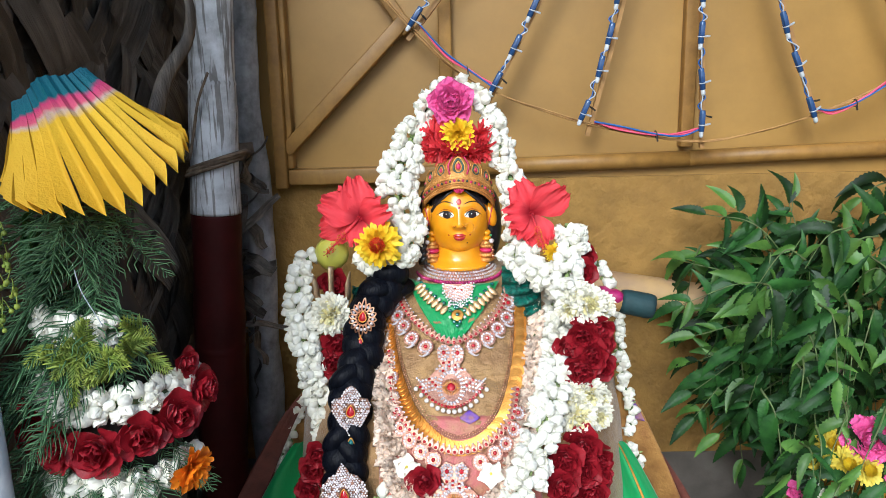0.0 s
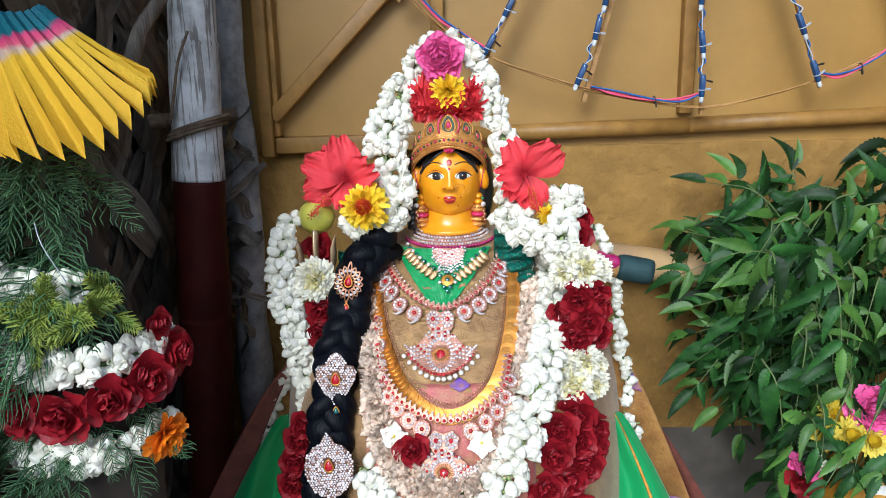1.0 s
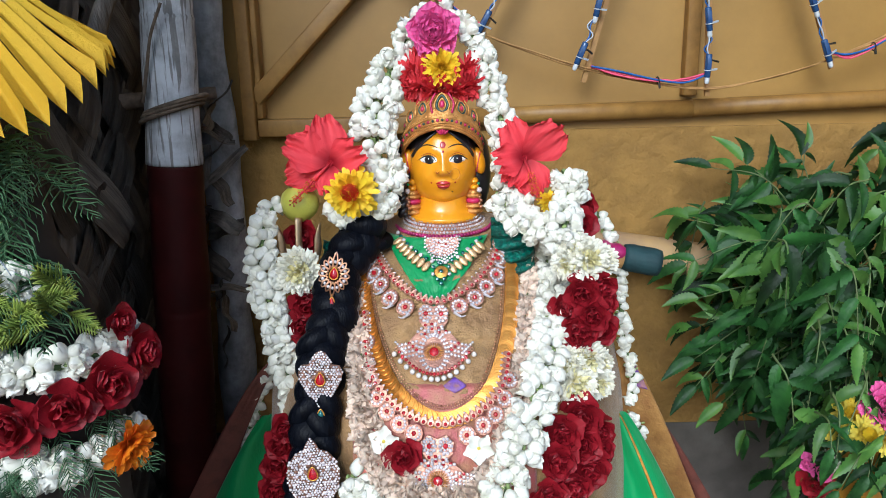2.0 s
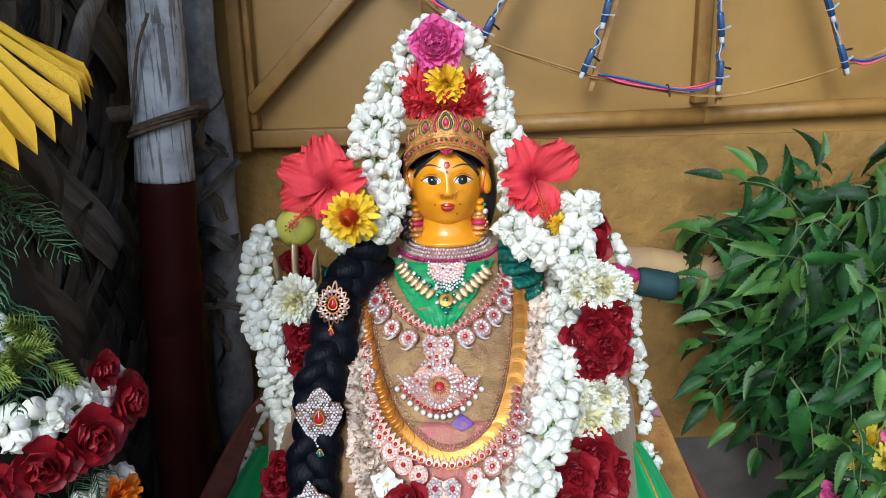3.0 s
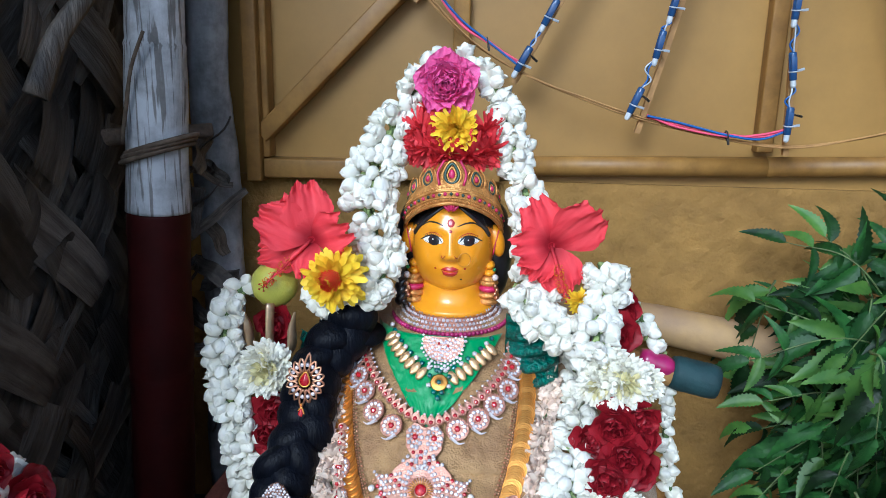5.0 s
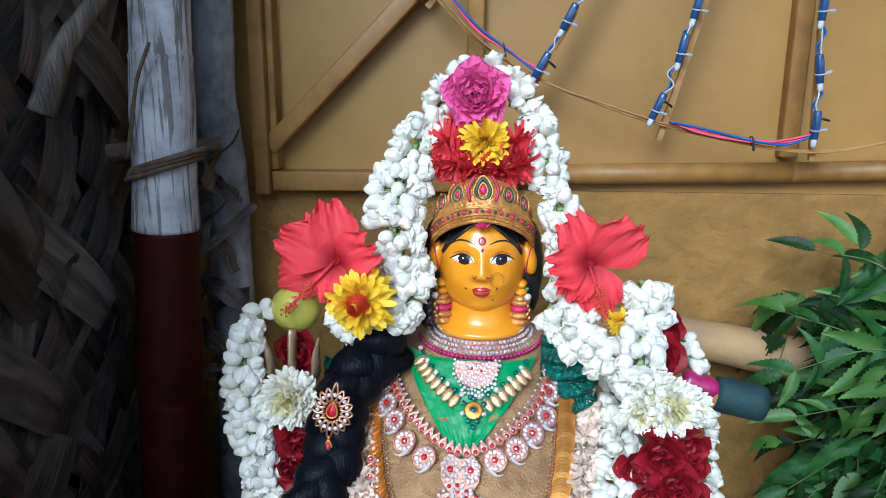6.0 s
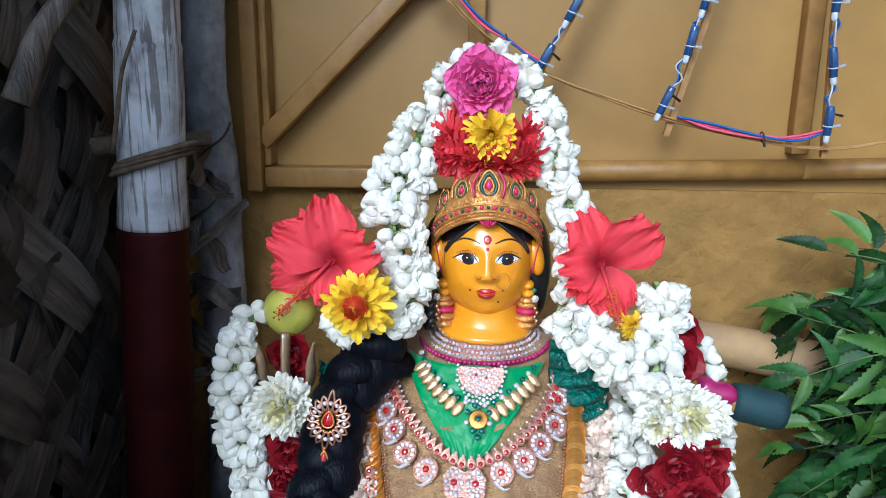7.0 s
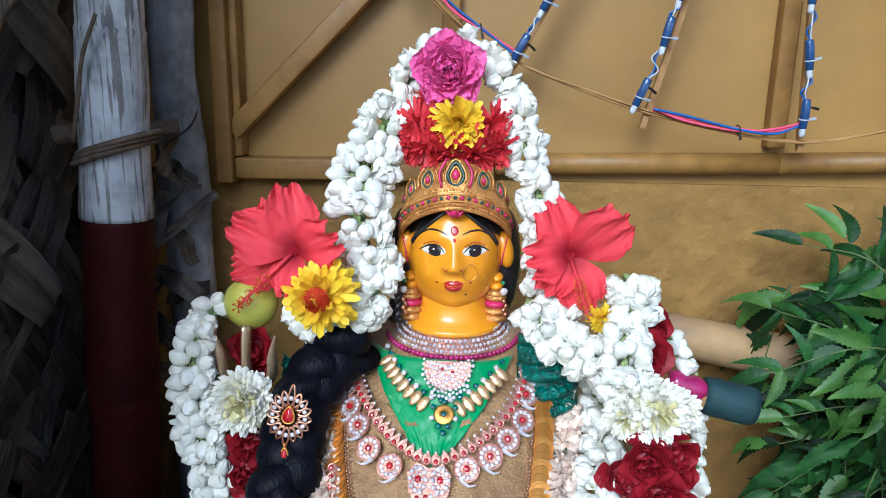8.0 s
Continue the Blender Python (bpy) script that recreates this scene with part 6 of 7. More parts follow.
for i, st in enumerate(STRINGS):
    for k, (x, z) in enumerate(st):
        x2, z2 = st[min(k + 1, len(st) - 1)] if k < len(st) - 1 else (2 * x - st[k - 1][0], 2 * z - st[k - 1][1])
        lean = math.atan2(x2 - x, z2 - z)
        m = Matrix.Translation((x, FY - 0.014, z)) @ Matrix.Rotation(lean + 0.08 * math.sin(k * 3 + i), 4, 'Y')
        part("pixel_light", NODE, None, fan, "blue translucent pixel light", m=m)
        part("cable_tie", TIE_W, None, fan, "white cable tie", m=m @ pose(0, 0, -0.008, 6, -8, 20))
        if k == 0:
            part("cable_tie", TIE_B, None, fan, "black cable tie", m=m @ pose(0.004, 0, 0.012, 8, 10, 30))
        if k < len(st) - 1:
            for w, (mw, dx) in enumerate(((M_WIREWHITE, 0.003), (M_WIREBLUE, -0.003), (M_TIE, 0.0))):
                bm = bmesh.new()
                a, b = Vector((x, FY - 0.014, z)) + Vector((math.sin(lean), 0, math.cos(lean))) * 0.022, Vector((x2, FY - 0.014, z2)) - Vector((math.sin(lean), 0, math.cos(lean))) * 0.028
                bow = 0.008 * math.sin(i * 2 + k * 1.7)
                tube(bm, smooth_path([a, a.lerp(b, 0.3) + Vector((dx + bow, -0.003 + 0.002 * w, 0)), a.lerp(b, 0.7) + Vector((-dx - bow * 0.6, -0.002, 0)), b], 5), 0.0014, 6)
                part("wire", bm, mw, fan)
for pts in ([(-0.075, 1.488), (-0.02, 1.425), (0.03, 1.392), (0.088, 1.352)], [(0.308, 1.270), (0.36, 1.258), (0.446, 1.243), (0.50, 1.240), (0.540, 1.249)], [(0.795, 1.288), (0.83, 1.282), (0.88, 1.302), (0.943, 1.342), (0.99, 1.372)]):
    for w, (mw, dz) in enumerate(((M_WIREPINK, 0.0), (M_WIREPINK, 0.004), (M_WIREBLUE, -0.003))):
        bm = bmesh.new()
        tube(bm, smooth_path([(x, FY - 0.008 - 0.002 * w, z + dz * math.cos(j * 1.5 + w) * 1.3) for j, (x, z) in enumerate(pts)], 6), 0.0021, 6)
        part("wire", bm, mw, fan)
    x, z = pts[len(pts) // 2]
    part("cable_tie", TIE_B, None, fan, "black cable tie", m=pose(x, FY - 0.006, z, 0, 80, 0))

# ---- neem ----
def leaflet_mesh(seed):
    """A sickle-shaped leaflet with a toothed edge along +x."""
    rnd = random.Random(seed)
    bm = bmesh.new()
    L, W, n = 0.077, 0.0225, 23
    sick, droop = rnd.uniform(0.05, 0.6), rnd.uniform(0.0, 0.8)
    rows = []
    for i in range(n + 1):
        u = i / n
        w = W / 2 * (math.sin(math.pi * min(1, u ** 0.7)) ** 0.8) * (1.05 - 0.35 * u) + 0.0006
        tooth = 1.0 + (0.21 if i % 2 else -0.07) * (0.12 < u < 0.95)
        cx, cy, cz = L * u, L * sick * (u * u - u), -L * droop * u * u
        rows.append([bm.verts.new((cx + (0.006 if i % 2 == 0 else 0) * 0, cy - w * tooth * 1.1, cz + w * 0.35)), bm.verts.new((cx, cy - w * 0.5, cz + w * 0.10)), bm.verts.new((cx, cy, cz)), bm.verts.new((cx, cy + w * 0.45, cz + w * 0.10)), bm.verts.new((cx, cy + w * tooth * 0.85, cz + w * 0.35))])
    for a, b in zip(rows, rows[1:]):
        for k in range(4):
            bm.faces.new((a[k], b[k], b[k + 1], a[k + 1]))
    return to_mesh(bm, "leaflet", M_NEEMYOUNG if seed > 5 else M_NEEM)


LEAFLETS = [leaflet_mesh(s) for s in range(8)]
rn = random.Random(11)


def neem_branch(pts, pairs, size, label, spread=1.0):
    bm = bmesh.new()
    path = smooth_path([Vector(p) - Vector((0.032, 0, 0)) for p in pts], 8)
    tube(bm, path, [0.0022 * (1 - 0.7 * k / len(path)) for k in range(len(path))], 6)
    root = thing("neem_branch", to_mesh(bm, "stem", M_STEM), label, "branch", "neem branches")
    n = len(path)
    total = sum((b - a).length for a, b in zip(path, path[1:]))
    for i in range(pairs):
        f = 0.22 + 0.74 * i / max(1, pairs - 1)
        k = min(n - 2, int(f * (n - 1)))
        p, d = path[k], (path[k + 1] - path[k]).normalized()
        sd = d.cross(Vector((0, -1, 0.25))).normalized()
        for s in (-1, 1):
            if rn.random() < 0.24:
                continue
            aim = d * rn.uniform(0.2, 1.0) + sd * s * spread * rn.uniform(0.6, 1.1) + Vector((rn.uniform(-0.6, 0.5), rn.uniform(-0.6, 0.35), -0.45 + rn.uniform(-0.6, 0.55)))
            aim.normalize()
            zax = (Vector((0, -0.75, 0.6)) + Vector((rn.uniform(-0.9, 0.9), rn.uniform(-0.5, 0.5), rn.uniform(-0.6, 0.6)))).normalized()
            yax = zax.cross(aim).normalized()
            zax = aim.cross(yax)
            m = Matrix.Translation(p) @ Matrix((aim, yax, zax)).transposed().to_4x4() @ Matrix.Diagonal((1, s, 1, 1)) @ Matrix.Scale(size * rn.uniform(0.62, 1.18) * (0.7 + 0.5 * math.sin(math.pi * min(0.9, f))), 4)
            part("leaflet", LEAFLETS[rn.randrange(8)], None, root, m=m)
    p, d = path[-1], (path[-1] - path[-2]).normalized()
    yax = Vector((0, -0.75, 0.6)).cross(d).normalized()
    part("leaflet", LEAFLETS[rn.randrange(8)], None, root, m=Matrix.Translation(p) @ Matrix((d, yax, d.cross(yax))).transposed().to_4x4() @ Matrix.Scale(size, 4))


def deep(p):
    """Carries a place of the bunch towards the wall, along the line from the front of the shrine."""
    p, o = Vector(p), Vector((0.0, -0.95, 1.30))
    return o + (p - o) * ((0.20 + 0.62 * p.y + 0.95) / (p.y + 0.95))


HEART = deep((0.72, 0.20, 0.86))
NEEM = [((0.55, 0.34, 1.080), 5), ((0.60, 0.32, 1.095), 5), ((0.700, 0.30, 1.105), 4), ((0.85, 0.28, 1.05), 6), ((0.49, 0.28, 0.995), 6), ((0.43, 0.12, 0.955), 5), ((0.455, 0.12, 0.895), 6), ((0.49, 0.02, 0.905), 6), ((0.455, 0.12, 0.785), 5), ((0.47, 0.14, 0.725), 5),
        ((0.52, 0.14, 0.690), 6), ((0.602, 0.0, 0.90), 6), ((0.66, -0.01, 0.83), 6), ((0.72, 0.0, 0.90), 6), ((0.635, 0.0, 0.76), 6), ((0.60, 0.02, 1.00), 5), ((0.53, 0.04, 0.965), 5), ((0.80, 0.05, 0.98), 6), ((0.88, 0.08, 0.92), 6), ((0.86, 0.06, 0.82), 6),
        ((0.59, 0.03, 0.69), 5), ((0.55, 0.16, 0.80), 6), ((0.60, 0.2, 0.72), 6), ((0.68, 0.2, 0.68), 6), ((0.78, 0.18, 0.72), 6), ((0.57, 0.25, 0.93), 6), ((0.66, 0.22, 1.02), 6), ((0.77, 0.22, 1.06), 6), ((0.90, 0.2, 1.02), 6), ((0.97, 0.15, 0.85), 6), ((0.62, 0.28, 0.85), 6), ((0.52, 0.26, 0.86), 6), ((0.50, 0.25, 0.79), 6),
        ((0.62, -0.04, 0.70), 5), ((0.60, -0.03, 0.64), 5), ((0.57, 0.0, 0.61), 5), ((0.66, -0.05, 0.76), 5), ((0.55, 0.38, 0.98), 6), ((0.62, 0.40, 0.90), 6), ((0.56, 0.40, 0.80), 6), ((0.66, 0.38, 0.72), 6), ((0.60, 0.36, 0.64), 6), ((0.78, 0.38, 0.66), 6), ((0.72, 0.40, 0.82), 6), ((0.84, 0.36, 0.94), 6), ((0.68, 0.38, 0.58), 6), ((0.90, 0.3, 0.76), 6), ((0.64, 0.06, 0.86), 6), ((0.58, 0.08, 0.90), 6), ((0.76, 0.02, 0.80), 6), ((0.70, -0.02, 0.95), 5),
        ((0.60, 0.12, 0.57), 6), ((0.66, 0.14, 0.62), 6), ((0.52, 0.24, 0.68), 6), ((0.64, 0.16, 0.66), 6), ((0.70, 0.22, 0.60), 6)]
for e, pairs in NEEM:
    e = deep(e)
    b = HEART + Vector((rn.uniform(-0.04, 0.06), rn.uniform(-0.04, 0.08), rn.uniform(-0.08, 0.08)))
    mid = b.lerp(e, 0.55) + Vector((0, -0.02, 0.05 + 0.02 * rn.random()))
    neem_branch([b, mid, e], pairs + 3, 0.90 + 0.2 * rn.random(), "drooping fresh green neem branch with toothed leaflets")
for k in range(34):
    q = Vector((rn.uniform(0.50, 0.98), rn.uniform(0.03, 0.36), rn.uniform(0.66, 1.04)))
    if q.x < 0.56 and q.z < 0.80:
        q.z += 0.14
    b = q + Vector((rn.uniform(-0.02, 0.14), rn.uniform(-0.03, 0.05), rn.uniform(-0.02, 0.12)))
    neem_branch([deep(b), deep(b.lerp(q, 0.5) + Vector((0, -0.01, 0.03))), deep(q + Vector((0, 0, -0.03)))], 5, 0.85 + 0.3 * rn.random(), "tangled fresh green neem branch with toothed leaflets")
for k in range(40):
    q = Vector((rn.uniform(0.57, 0.92), rn.uniform(-0.02, 0.14), rn.uniform(0.66, 0.94)))
    if k % 5 < 3:
        q = deep((rn.uniform(0.56, 0.98), rn.uniform(0.08, 0.30), rn.uniform(0.56, 0.86)))
    b = q + Vector((rn.uniform(-0.04, 0.10), rn.uniform(0.02, 0.08), rn.uniform(0.04, 0.13)))
    neem_branch([b, b.lerp(q, 0.5) + Vector((0, -0.015, 0.02)), q + Vector((0, -0.01, -0.05))], 4, 0.72 + 0.3 * rn.random(), "hanging fresh green neem branch with toothed leaflets")
for k in range(14):
    q = Vector((rn.uniform(0.60, 0.74), rn.uniform(-0.05, 0.03), rn.uniform(0.61, 0.74)))
    b = q + Vector((rn.uniform(0.0, 0.10), 0.06, rn.uniform(0.02, 0.12)))
    neem_branch([b, b.lerp(q, 0.5) + Vector((0, -0.01, 0.02)), q], 3, 0.62 + 0.2 * rn.random(), "short fresh green neem twig hanging over the painted pot")
# upright young sprig and the twigs that carry the bunch
neem_branch([deep((0.70, 0.30, 1.0)), deep((0.705, 0.30, 1.06)), deep((0.712, 0.31, 1.115))], 2, 0.72, "upright young neem sprig")
bundle = thing("twig_bundle", None, "bundle of brown neem twigs standing in a pot", "branch")
for x, y, z in (deep(q) for q in ((0.60, 0.12, 0.92), (0.66, 0.1, 0.98), (0.80, 0.15, 1.0), (0.74, 0.18, 0.9))):
    bm = bmesh.new()
    tube(bm, smooth_path([(0.74, 0.16, 0.60), (0.75, 0.17, 0.75), HEART, (x, y, z)], 6), 0.0042, 8)
    part("twig", bm, M_ROPE, bundle)

# ---- painted pot with flowers ----
pot = thing("pot", None, "ochre painted pot with white and dark red stripes", "pot")
M_POTYELLOW = mat("pot_ochre_paint", (0.45, 0.22, 0.02), 0.5, color2=(0.36, 0.16, 0.015), scale=18, bump=0.25, bump_scale=60)
M_ASH = mat("white_ash_paint", (0.72, 0.72, 0.70), 0.85, color2=(0.55, 0.55, 0.52), scale=30, bump=0.4, bump_scale=100)
PX, PY = 0.775, 0.075
bm = bmesh.new()
lathe(bm, [(0.075, 0.30), (0.100, 0.36), (0.116, 0.45), (0.118, 0.54), (0.116, 0.59), (0.110, 0.615), (0.104, 0.62), (0.098, 0.60), (0.06, 0.58), (0.001, 0.58)], 48, 0, Matrix.Translation((PX, PY, 0)))
part("bowl", bm, M_POTYELLOW, pot)


def band_on(z0, z1, a0, a1, material, name):
    bm = bmesh.new()
    prof = [(0.45, 0.116), (0.54, 0.118), (0.59, 0.116), (0.615, 0.110)]
    sheet(bm, lambda u, v: Vector((PX + (lerp_table(prof, z0 + (z1 - z0) * v) + 0.0015) * math.sin(a0 + (a1 - a0) * u), PY - (lerp_table(prof, z0 + (z1 - z0) * v) + 0.0015) * math.cos(a0 + (a1 - a0) * u), z0 + (z1 - z0) * v + 0.003 * math.sin(u * 9))), 20, 4)
    part(name, bm, material, pot)


for z0 in (0.515, 0.555, 0.593):
    band_on(z0, z0 + 0.016, -0.62, 0.05, M_ASH, "white_stripe")
band_on(0.48, 0.585, 0.08, 0.75, M_REDPAINT, "red_patch")
bm = bmesh.new()
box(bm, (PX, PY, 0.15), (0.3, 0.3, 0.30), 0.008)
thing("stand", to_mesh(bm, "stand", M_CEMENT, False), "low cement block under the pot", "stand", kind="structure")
rose("pink", (0.700, 0.005, 0.738), (-0.2, -1, 0.35), 1.0, 1.1, "pink rose on the painted pot", count=50)
for x, y, z, s in ((0.655, -0.01, 0.702, 0.9), (0.690, -0.015, 0.692, 0.85), (0.645, 0.02, 0.725, 0.8), (0.622, 0.0, 0.695, 0.8)):
    flower("chrysanthemum", PALE_MUM, (x, y, z), "pale yellow chrysanthemum on the painted pot", (rn.uniform(-0.3, 0.1), -1, 0.35), rn.uniform(0, 6), s, "yellow flowers on the pot")
for x, y, z in ((0.585, 0.01, 0.640), (0.60, 0.0, 0.630), (0.735, -0.02, 0.68), (0.75, -0.02, 0.668)):
    rose("pink", (x, y, z), (0, -1, 0.2), rn.uniform(0, 6), 0.5, "small pink rose on the painted pot", "small pink flowers", 14)
for x, y, z, s in ((0.605, 0.02, 0.60, 0.8), (0.615, 0.01, 0.64, 0.55)):
    if s > 0.6:
        rose("red", (x, y, z), (-0.2, -1, 0.2), 0.4, s, "dark red rose beside the painted pot")
    else:
        flower("chrysanthemum", WHITE_MUMS[0], (x, y, z), "small white chrysanthemum beside the painted pot", (-0.2, -1, 0.2), 0.4, s)

# ---- flower pillar with a paper skirt ----
TX, TY = -0.424, -0.310
pillar = thing("flower_pillar", None, "pillar wound with green sprays and flower rings", "pillar")
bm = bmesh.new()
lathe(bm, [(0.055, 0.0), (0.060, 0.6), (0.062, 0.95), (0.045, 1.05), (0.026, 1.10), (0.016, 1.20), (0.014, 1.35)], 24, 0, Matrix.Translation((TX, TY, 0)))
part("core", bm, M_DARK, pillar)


def around(a, r, z):
    """A place round the pillar; a is 0 towards the camera, in degrees."""
    a = radians(a)
    return Vector((TX + r * math.sin(a), TY - r * math.cos(a), z)), Vector((math.sin(a), -math.cos(a), 0))


def ring_of(z, r, label, scale=1.0, droop=0.0, last=91):
    pts = [tuple(around(a, r, z + droop * math.cos(radians(a)))[0]) for a in range(-130, last, 20)]
    return bud_garland("jasmine_ring", label, pts, 0.05 * scale, scale, 0.4, "jasmine rings on the pillar")


ring_of(1.000, 0.082, "ring of white jasmine buds round the pillar", 1.0)
ring_of(0.895, 0.080, "lower ring of white jasmine buds round the pillar", 1.05)
ring_of(1.085, 0.070, "upper ring of white jasmine buds round the pillar", 0.95, 0.0, 31)
for a, z, s in ((-72, 0.968, 0.78), (-45, 0.962, 0.82), (-19, 0.958, 0.80), (7, 0.956, 0.86), (33, 0.965, 0.80), (58, 0.975, 0.86), (84, 0.99, 0.8), (72, 1.03, 0.5)):
    p, d = around(a, 0.095, z)
    rose("red", tuple(p), tuple(d + Vector((0, -0.1, 0.1))), a, s, "dark red rose in the ring round the pillar", "roses round the pillar")
flower("chrysanthemum", mum_mesh("orange_flower", [M_ORANGE, M_ORANGE], 0.036, 5, 20, 0.30, 21), tuple(around(62, 0.105, 0.905)[0]), "orange flower hanging low on the pillar", (0.9, -0.5, -0.2), 0.3, 0.85)


def fern_mesh(seed, L=0.15, hair=34, material=None):
    """A feathery spray along +x."""
    rnd = random.Random(seed)
    bm = bmesh.new()
    bend = rnd.uniform(-0.25, 0.25)
    def at(u):
        return Vector((L * u, L * bend * u * u, -0.45 * L * u * u))
    tube(bm, [at(k / 8) for k in range(9)], [0.0013 * (1 - 0.7 * k / 8) for k in range(9)], 5)
    for k in range(hair):
        u = 0.10 + 0.90 * k / hair
        s = 1 if k % 2 else -1
        a = at(u)
        l = 0.045 * math.sin(math.pi * (0.15 + 0.8 * u)) * rnd.uniform(0.7, 1.2)
        d = Vector((0.75, s * rnd.uniform(0.5, 1.0), rnd.uniform(-0.5, 0.3))).normalized()
        b = a + d * l
        c = b + Vector((0.6 * l, s * 0.15 * l, -0.35 * l))
        tube(bm, [a, a.lerp(b, 0.6), b, b.lerp(c, 0.55)], [0.0014, 0.0013, 0.0011, 0.0005], 4)
    return to_mesh(bm, "spray", material or M_FERN)


def sprig_mesh(seed):
    """A flat scaly conifer sprig along +x."""
    rnd = random.Random(seed)
    bm = bmesh.new()
    L = 0.06
    for k in range(9):
        u = 0.1 + 0.1 * k
        for s in (-1, 1):
            a = Vector((L * u, 0, 0.004 * math.sin(u * 3)))
            l = 0.026 * (1.1 - u) + 0.008
            d = Vector((0.8, s * 0.7, rnd.uniform(-0.25, 0.25))).normalized()
            tube(bm, [a, a + d * l * 0.5, a + d * l], [0.0018, 0.0026, 0.0006], 5, 0, 0.45)
            tube(bm, [a + d * l * 0.4, a + d * l * 0.4 + Vector((l * 0.5, s * 0.05 * l, 0))], [0.0016, 0.0006], 5, 0, 0.5)
    tube(bm, [(0, 0, 0), (L * 0.5, 0, 0.003), (L * 1.08, 0, 0.0)], [0.002, 0.0022, 0.0006], 5)
    return to_mesh(bm, "sprig", M_CEDAR)


FERNS = [fern_mesh(s) for s in range(5)]
SPRIGS = [sprig_mesh(s) for s in range(4)]
rt = random.Random(17)


def spray(name, me, p, d, up, scale, label, group):
    x = Vector(d).normalized()
    y = Vector(up).cross(x).normalized()
    return thing(name, me, label, "foliage", group, m=Matrix.Translation(p) @ Matrix((x, y, x.cross(y))).transposed().to_4x4() @ Matrix.Scale(scale, 4))


for k in range(84):
    z = rt.choice((1.25, 1.22, 1.19, 1.16, 1.13, 1.10, 0.93, 0.91, 0.86, 0.84)) + rt.uniform(-0.02, 0.02)
    a = rt.uniform(-100, 48 if z > 1.05 else 75)
    p, o = around(a, 0.030 if z > 1.05 else 0.075, z)
    d = o + Vector((rt.uniform(-0.5, 0.5), rt.uniform(-0.3, 0.2), rt.uniform(-1.1, 0.25)))
    spray("fern_spray", FERNS[rt.randrange(5)], p, d, o * 0.6 + Vector((0, 0, 1)), rt.uniform(0.45, 0.78) * (1.0 if z > 1.05 else 0.65), "feathery green asparagus fern spray", "fern sprays on the pillar")
for k in range(24):
    f = k / 24
    c, o = around(18 + rt.uniform(-36, 30), 0.085, 1.062 + rt.uniform(-0.018, 0.018))
    ang = k * 2.4
    d = o * rt.uniform(0.2, 0.9) + Vector((math.cos(ang), 0, math.sin(ang) * 0.75))
    spray("conifer_sprig", SPRIGS[k % 4], c, d, o + Vector((0.01, 0, 0.02)), rt.uniform(0.5, 0.78), "yellow-green conifer sprig tucked above the flower ring", "conifer sprigs")
for k in range(12):
    p, o = around(-85 + 8 * k, 0.075, 1.04 + rt.uniform(-0.05, 0.06))
    spray("fern_spray", FERNS[k % 5], p, o + Vector((-0.4, 0, -0.5)), Vector((0, 0, 1)) + o, 0.6, "feathery green asparagus fern spray", "fern sprays on the pillar")
# broad dark leaves hanging by the pillar
for k, (a, z, s) in enumerate(((-70, 1.22, 1.5), (-50, 1.20, 1.6), (-62, 1.15, 1.5), (-80, 1.10, 1.4))):
    p, o = around(a, 0.07, z)
    x = (o * 0.5 + Vector((0.1, 0, -1))).normalized()
    y = o.cross(x).normalized()
    thing("leaf", LEAFLETS[k % 6], "broad dark green leaf hanging by the pillar", "leaf", "broad leaves by the pillar", m=Matrix.Translation(p) @ Matrix((x, y, x.cross(y))).transposed().to_4x4() @ Matrix.Diagonal((s, s * 2.0, s, 1)))
# panicle of tiny pale buds
bm = bmesh.new()
for k in range(60):
    p, o = around(-28 + rt.uniform(-9, 9), 0.13 + rt.uniform(-0.01, 0.01), 1.235 - 0.0022 * k + rt.uniform(-0.01, 0.01))
    ball(bm, p, rt.uniform(0.0022, 0.0034), 7, 5)
    tube(bm, [p, p + Vector((rt.uniform(-0.006, 0.006), 0, 0.012))], 0.0006, 4)
tagged(thing("bud_panicle", to_mesh(bm, "bud_panicle", M_CEDAR), "panicle of tiny pale green buds", "foliage"), kind="stuff")
# white ribbon that pokes out
bm = bmesh.new()
tube(bm, smooth_path([tuple(around(5, 0.09, 1.165)[0]), tuple(around(12, 0.11, 1.14)[0]), tuple(around(20, 0.105, 1.10)[0])], 8), 0.0006, 6)
thing("straw", to_mesh(bm, "straw", M_WIREWHITE), "thin white straw between the fern sprays", "straw")

# pale pipe that stands beside the pillar
bm = bmesh.new()
lathe(bm, [(0.0005, 0.0), (0.021, 0.0), (0.021, 1.085), (0.0195, 1.088), (0.0175, 1.087), (0.0172, 1.06), (0.0005, 1.05)], 24, 0, Matrix.Translation((-0.507, -0.452, 0)))
thing("pipe", to_mesh(bm, "pipe", M_CLEAR), "pale bluish-white plastic pipe standing beside the pillar", "pipe")

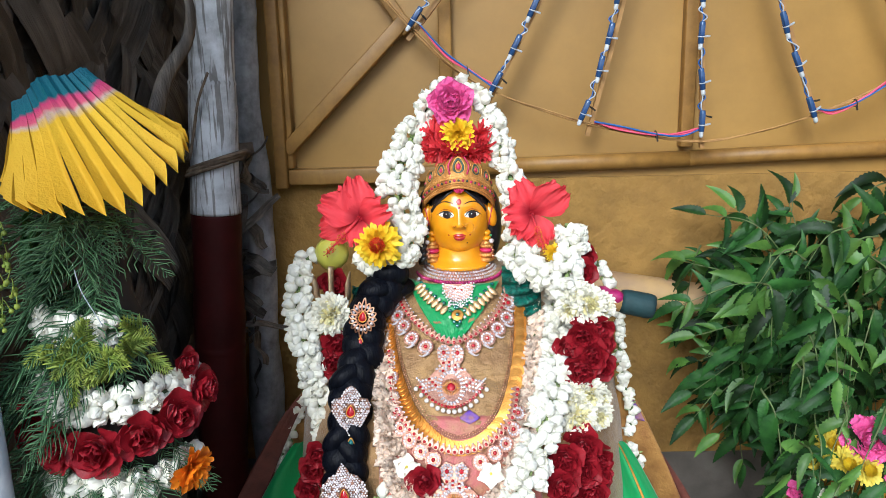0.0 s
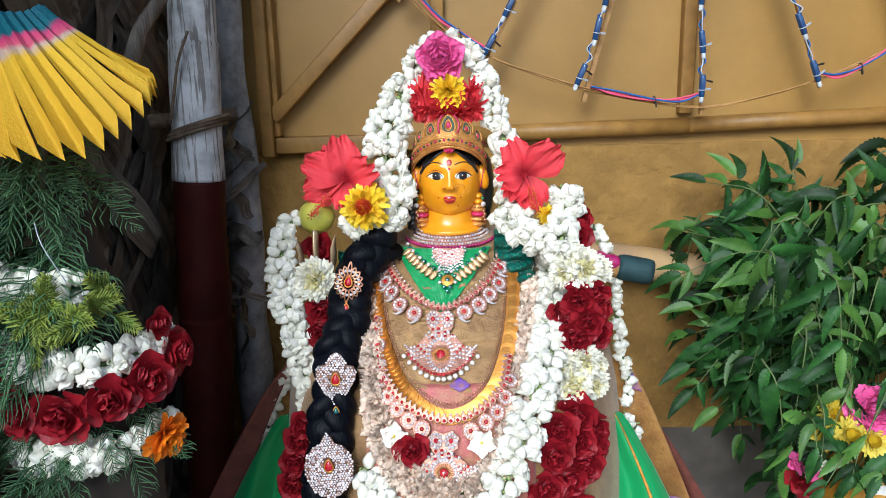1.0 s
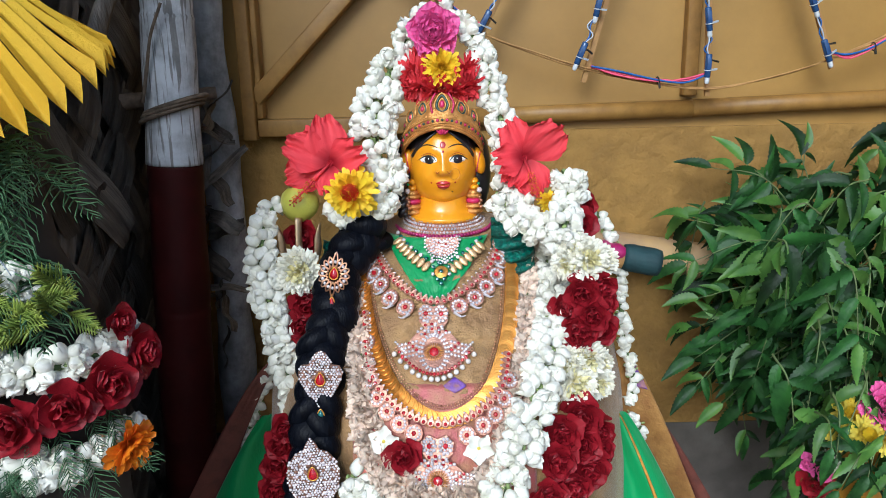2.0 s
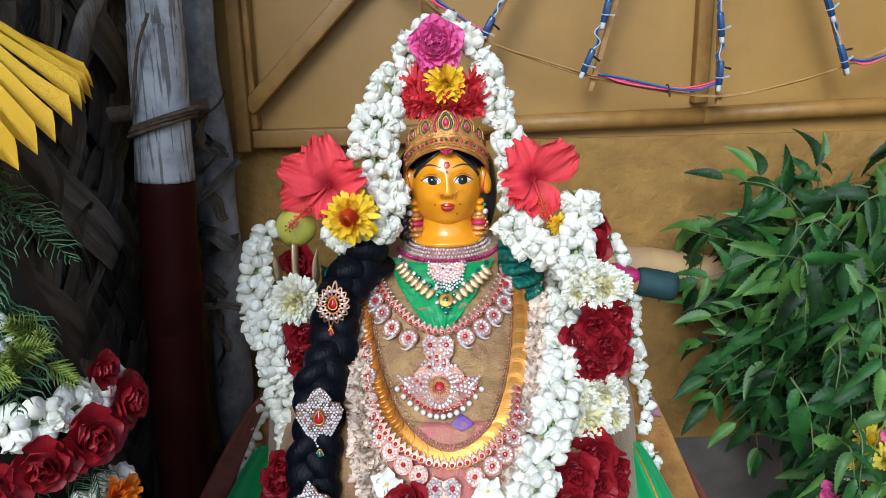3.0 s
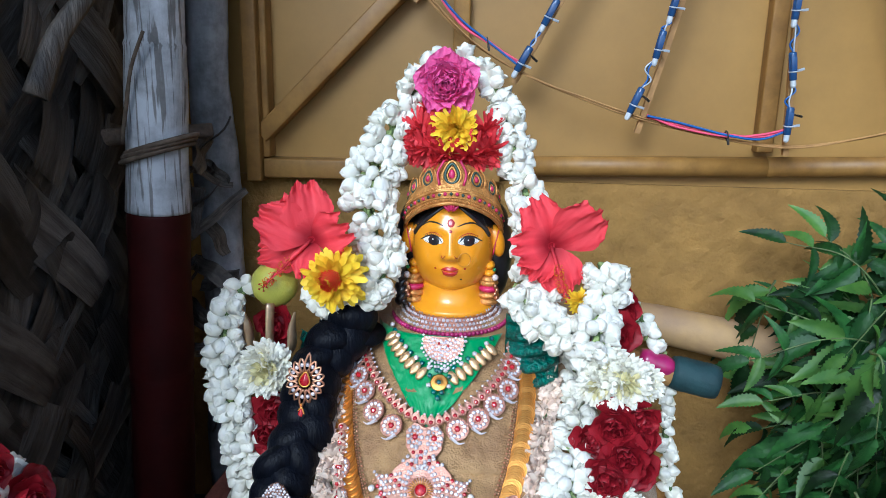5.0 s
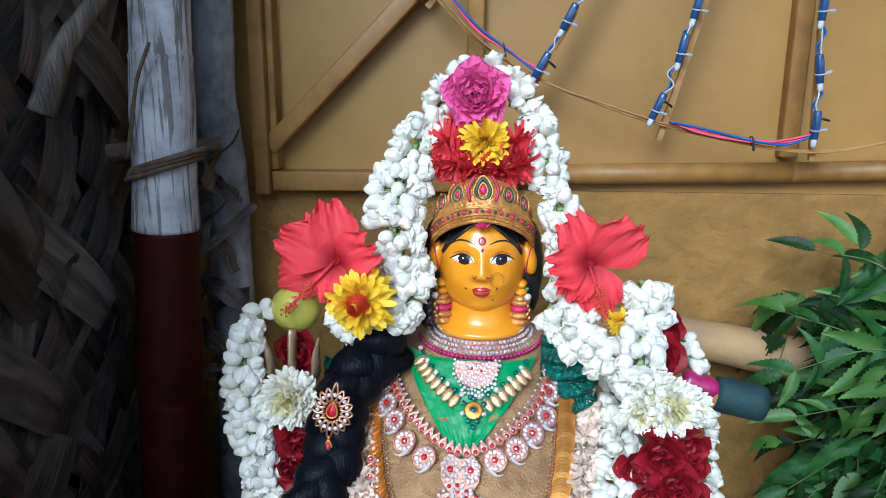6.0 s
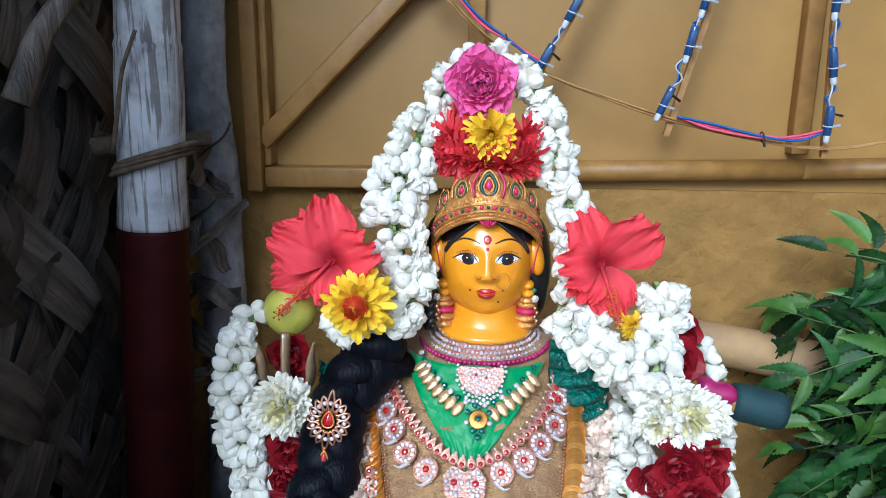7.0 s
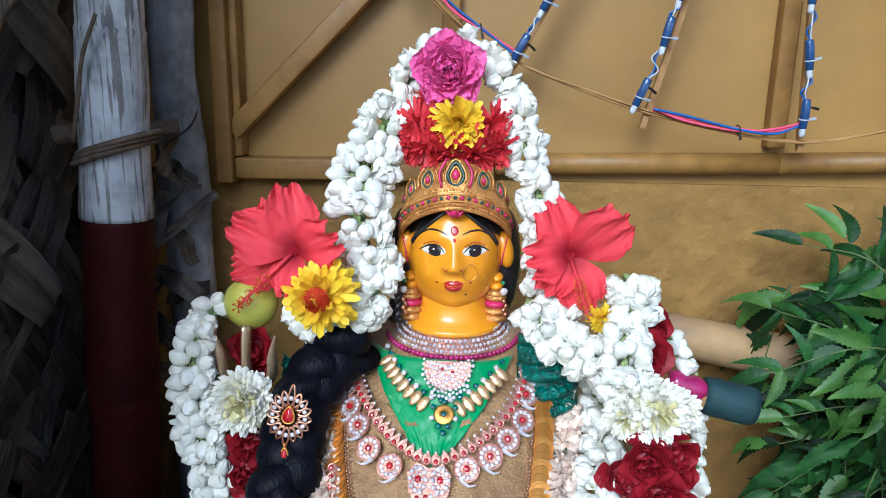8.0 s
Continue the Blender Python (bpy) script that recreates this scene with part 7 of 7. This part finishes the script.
# paper skirt: pleated and dyed teal, pink and yellow
def paper_material():
    m = mat("dyed_crepe_paper", (0.80, 0.50, 0.02), 0.75, color2=(0.72, 0.42, 0.015), scale=16, bump=0.4, bump_scale=220, thin=0.3)
    t = m.node_tree
    b = t.nodes["Principled BSDF"]
    tc = t.nodes.new("ShaderNodeTexCoord")
    sp = t.nodes.new("ShaderNodeSeparateXYZ")
    t.links.new(tc.outputs["UV"], sp.inputs[0])
    nz = t.nodes.new("ShaderNodeTexNoise")
    nz.inputs["Scale"].default_value = 40
    t.links.new(tc.outputs["Object"], nz.inputs["Vector"])
    ad = t.nodes.new("ShaderNodeMath")
    ad.operation = 'MULTIPLY_ADD'
    ad.inputs[1].default_value, ad.inputs[2].default_value = 0.16, -0.08
    t.links.new(nz.outputs["Fac"], ad.inputs[0])
    su = t.nodes.new("ShaderNodeMath")
    t.links.new(ad.outputs[0], su.inputs[0])
    t.links.new(sp.outputs["Y"], su.inputs[1])
    cr = t.nodes.new("ShaderNodeValToRGB")
    el = cr.color_ramp.elements
    el[0].position, el[0].color = 0.0, (0.005, 0.10, 0.15, 1)
    el[1].position, el[1].color = 1.0, (0.66, 0.40, 0.015, 1)
    for q, c in ((0.16, (0.004, 0.12, 0.16)), (0.20, (0.55, 0.04, 0.16)), (0.27, (0.60, 0.10, 0.18)), (0.31, (0.55, 0.42, 0.34)), (0.36, (0.72, 0.46, 0.018))):
        e = el.new(q)
        e.color = (*c, 1)
    t.links.new(su.outputs[0], cr.inputs[0])
    for lk in list(b.inputs["Base Color"].links):
        t.links.remove(lk)
    t.links.new(cr.outputs[0], b.inputs["Base Color"])
    for nd in t.nodes:
        if nd.bl_idname == "ShaderNodeBsdfTranslucent":
            t.links.new(cr.outputs[0], nd.inputs["Color"])
    return m


def paper_skirt(m):
    """A fan of folded paper, one part for each pleat, tied at the top."""
    root = thing("paper_skirt", None, "pleated crepe paper skirt dyed teal, pink and yellow", "paper decoration", m=m)
    pleats, nu, nv = 27, 8, 16
    paper = paper_material()
    rnd = random.Random(2)
    for q in range(pleats):
        bm = bmesh.new()
        uv = bm.loops.layers.uv.new("UVMap")
        jut = rnd.uniform(-0.006, 0.008)
        def at(u, v):
            a = ((q + u) / pleats - 0.5) * radians(300)
            tri = abs(u * 2 - 1)
            drop = 0.160 * (0.56 + 0.44 * math.cos(a - 0.65)) + jut
            deep = 0.55 + 0.45 * math.cos(a + 0.9)
            r = 0.046 + 0.056 * v ** 1.15 + (0.004 + 0.009 * v * deep) * (tri - 0.5) + 0.003 * math.sin(v * 6 + 1.7 * q) * v
            z = -drop * v - 0.022 * v ** 5 * (1 - tri) ** 0.8 + 0.004 * math.sin(5 * a) * (1 - v)
            return Vector((r * math.sin(a), -r * math.cos(a), z))
        g = [[bm.verts.new(at(i / nu, j / nv)) for j in range(nv + 1)] for i in range(nu + 1)]
        for i in range(nu):
            for j in range(nv):
                f = bm.faces.new((g[i][j], g[i + 1][j], g[i + 1][j + 1], g[i][j + 1]))
                for lp, (a, b) in zip(f.loops, ((i, j), (i + 1, j), (i + 1, j + 1), (i, j + 1))):
                    lp[uv].uv = (a / nu, b / nv)
        part("pleat", bm, paper, root)
    return root


paper_skirt(Matrix.Translation((-0.442, -0.345, 1.346)) @ Matrix.Rotation(radians(-30), 4, 'Y') @ Matrix.Rotation(radians(-6), 4, 'X') @ Matrix.Scale(0.90, 4))
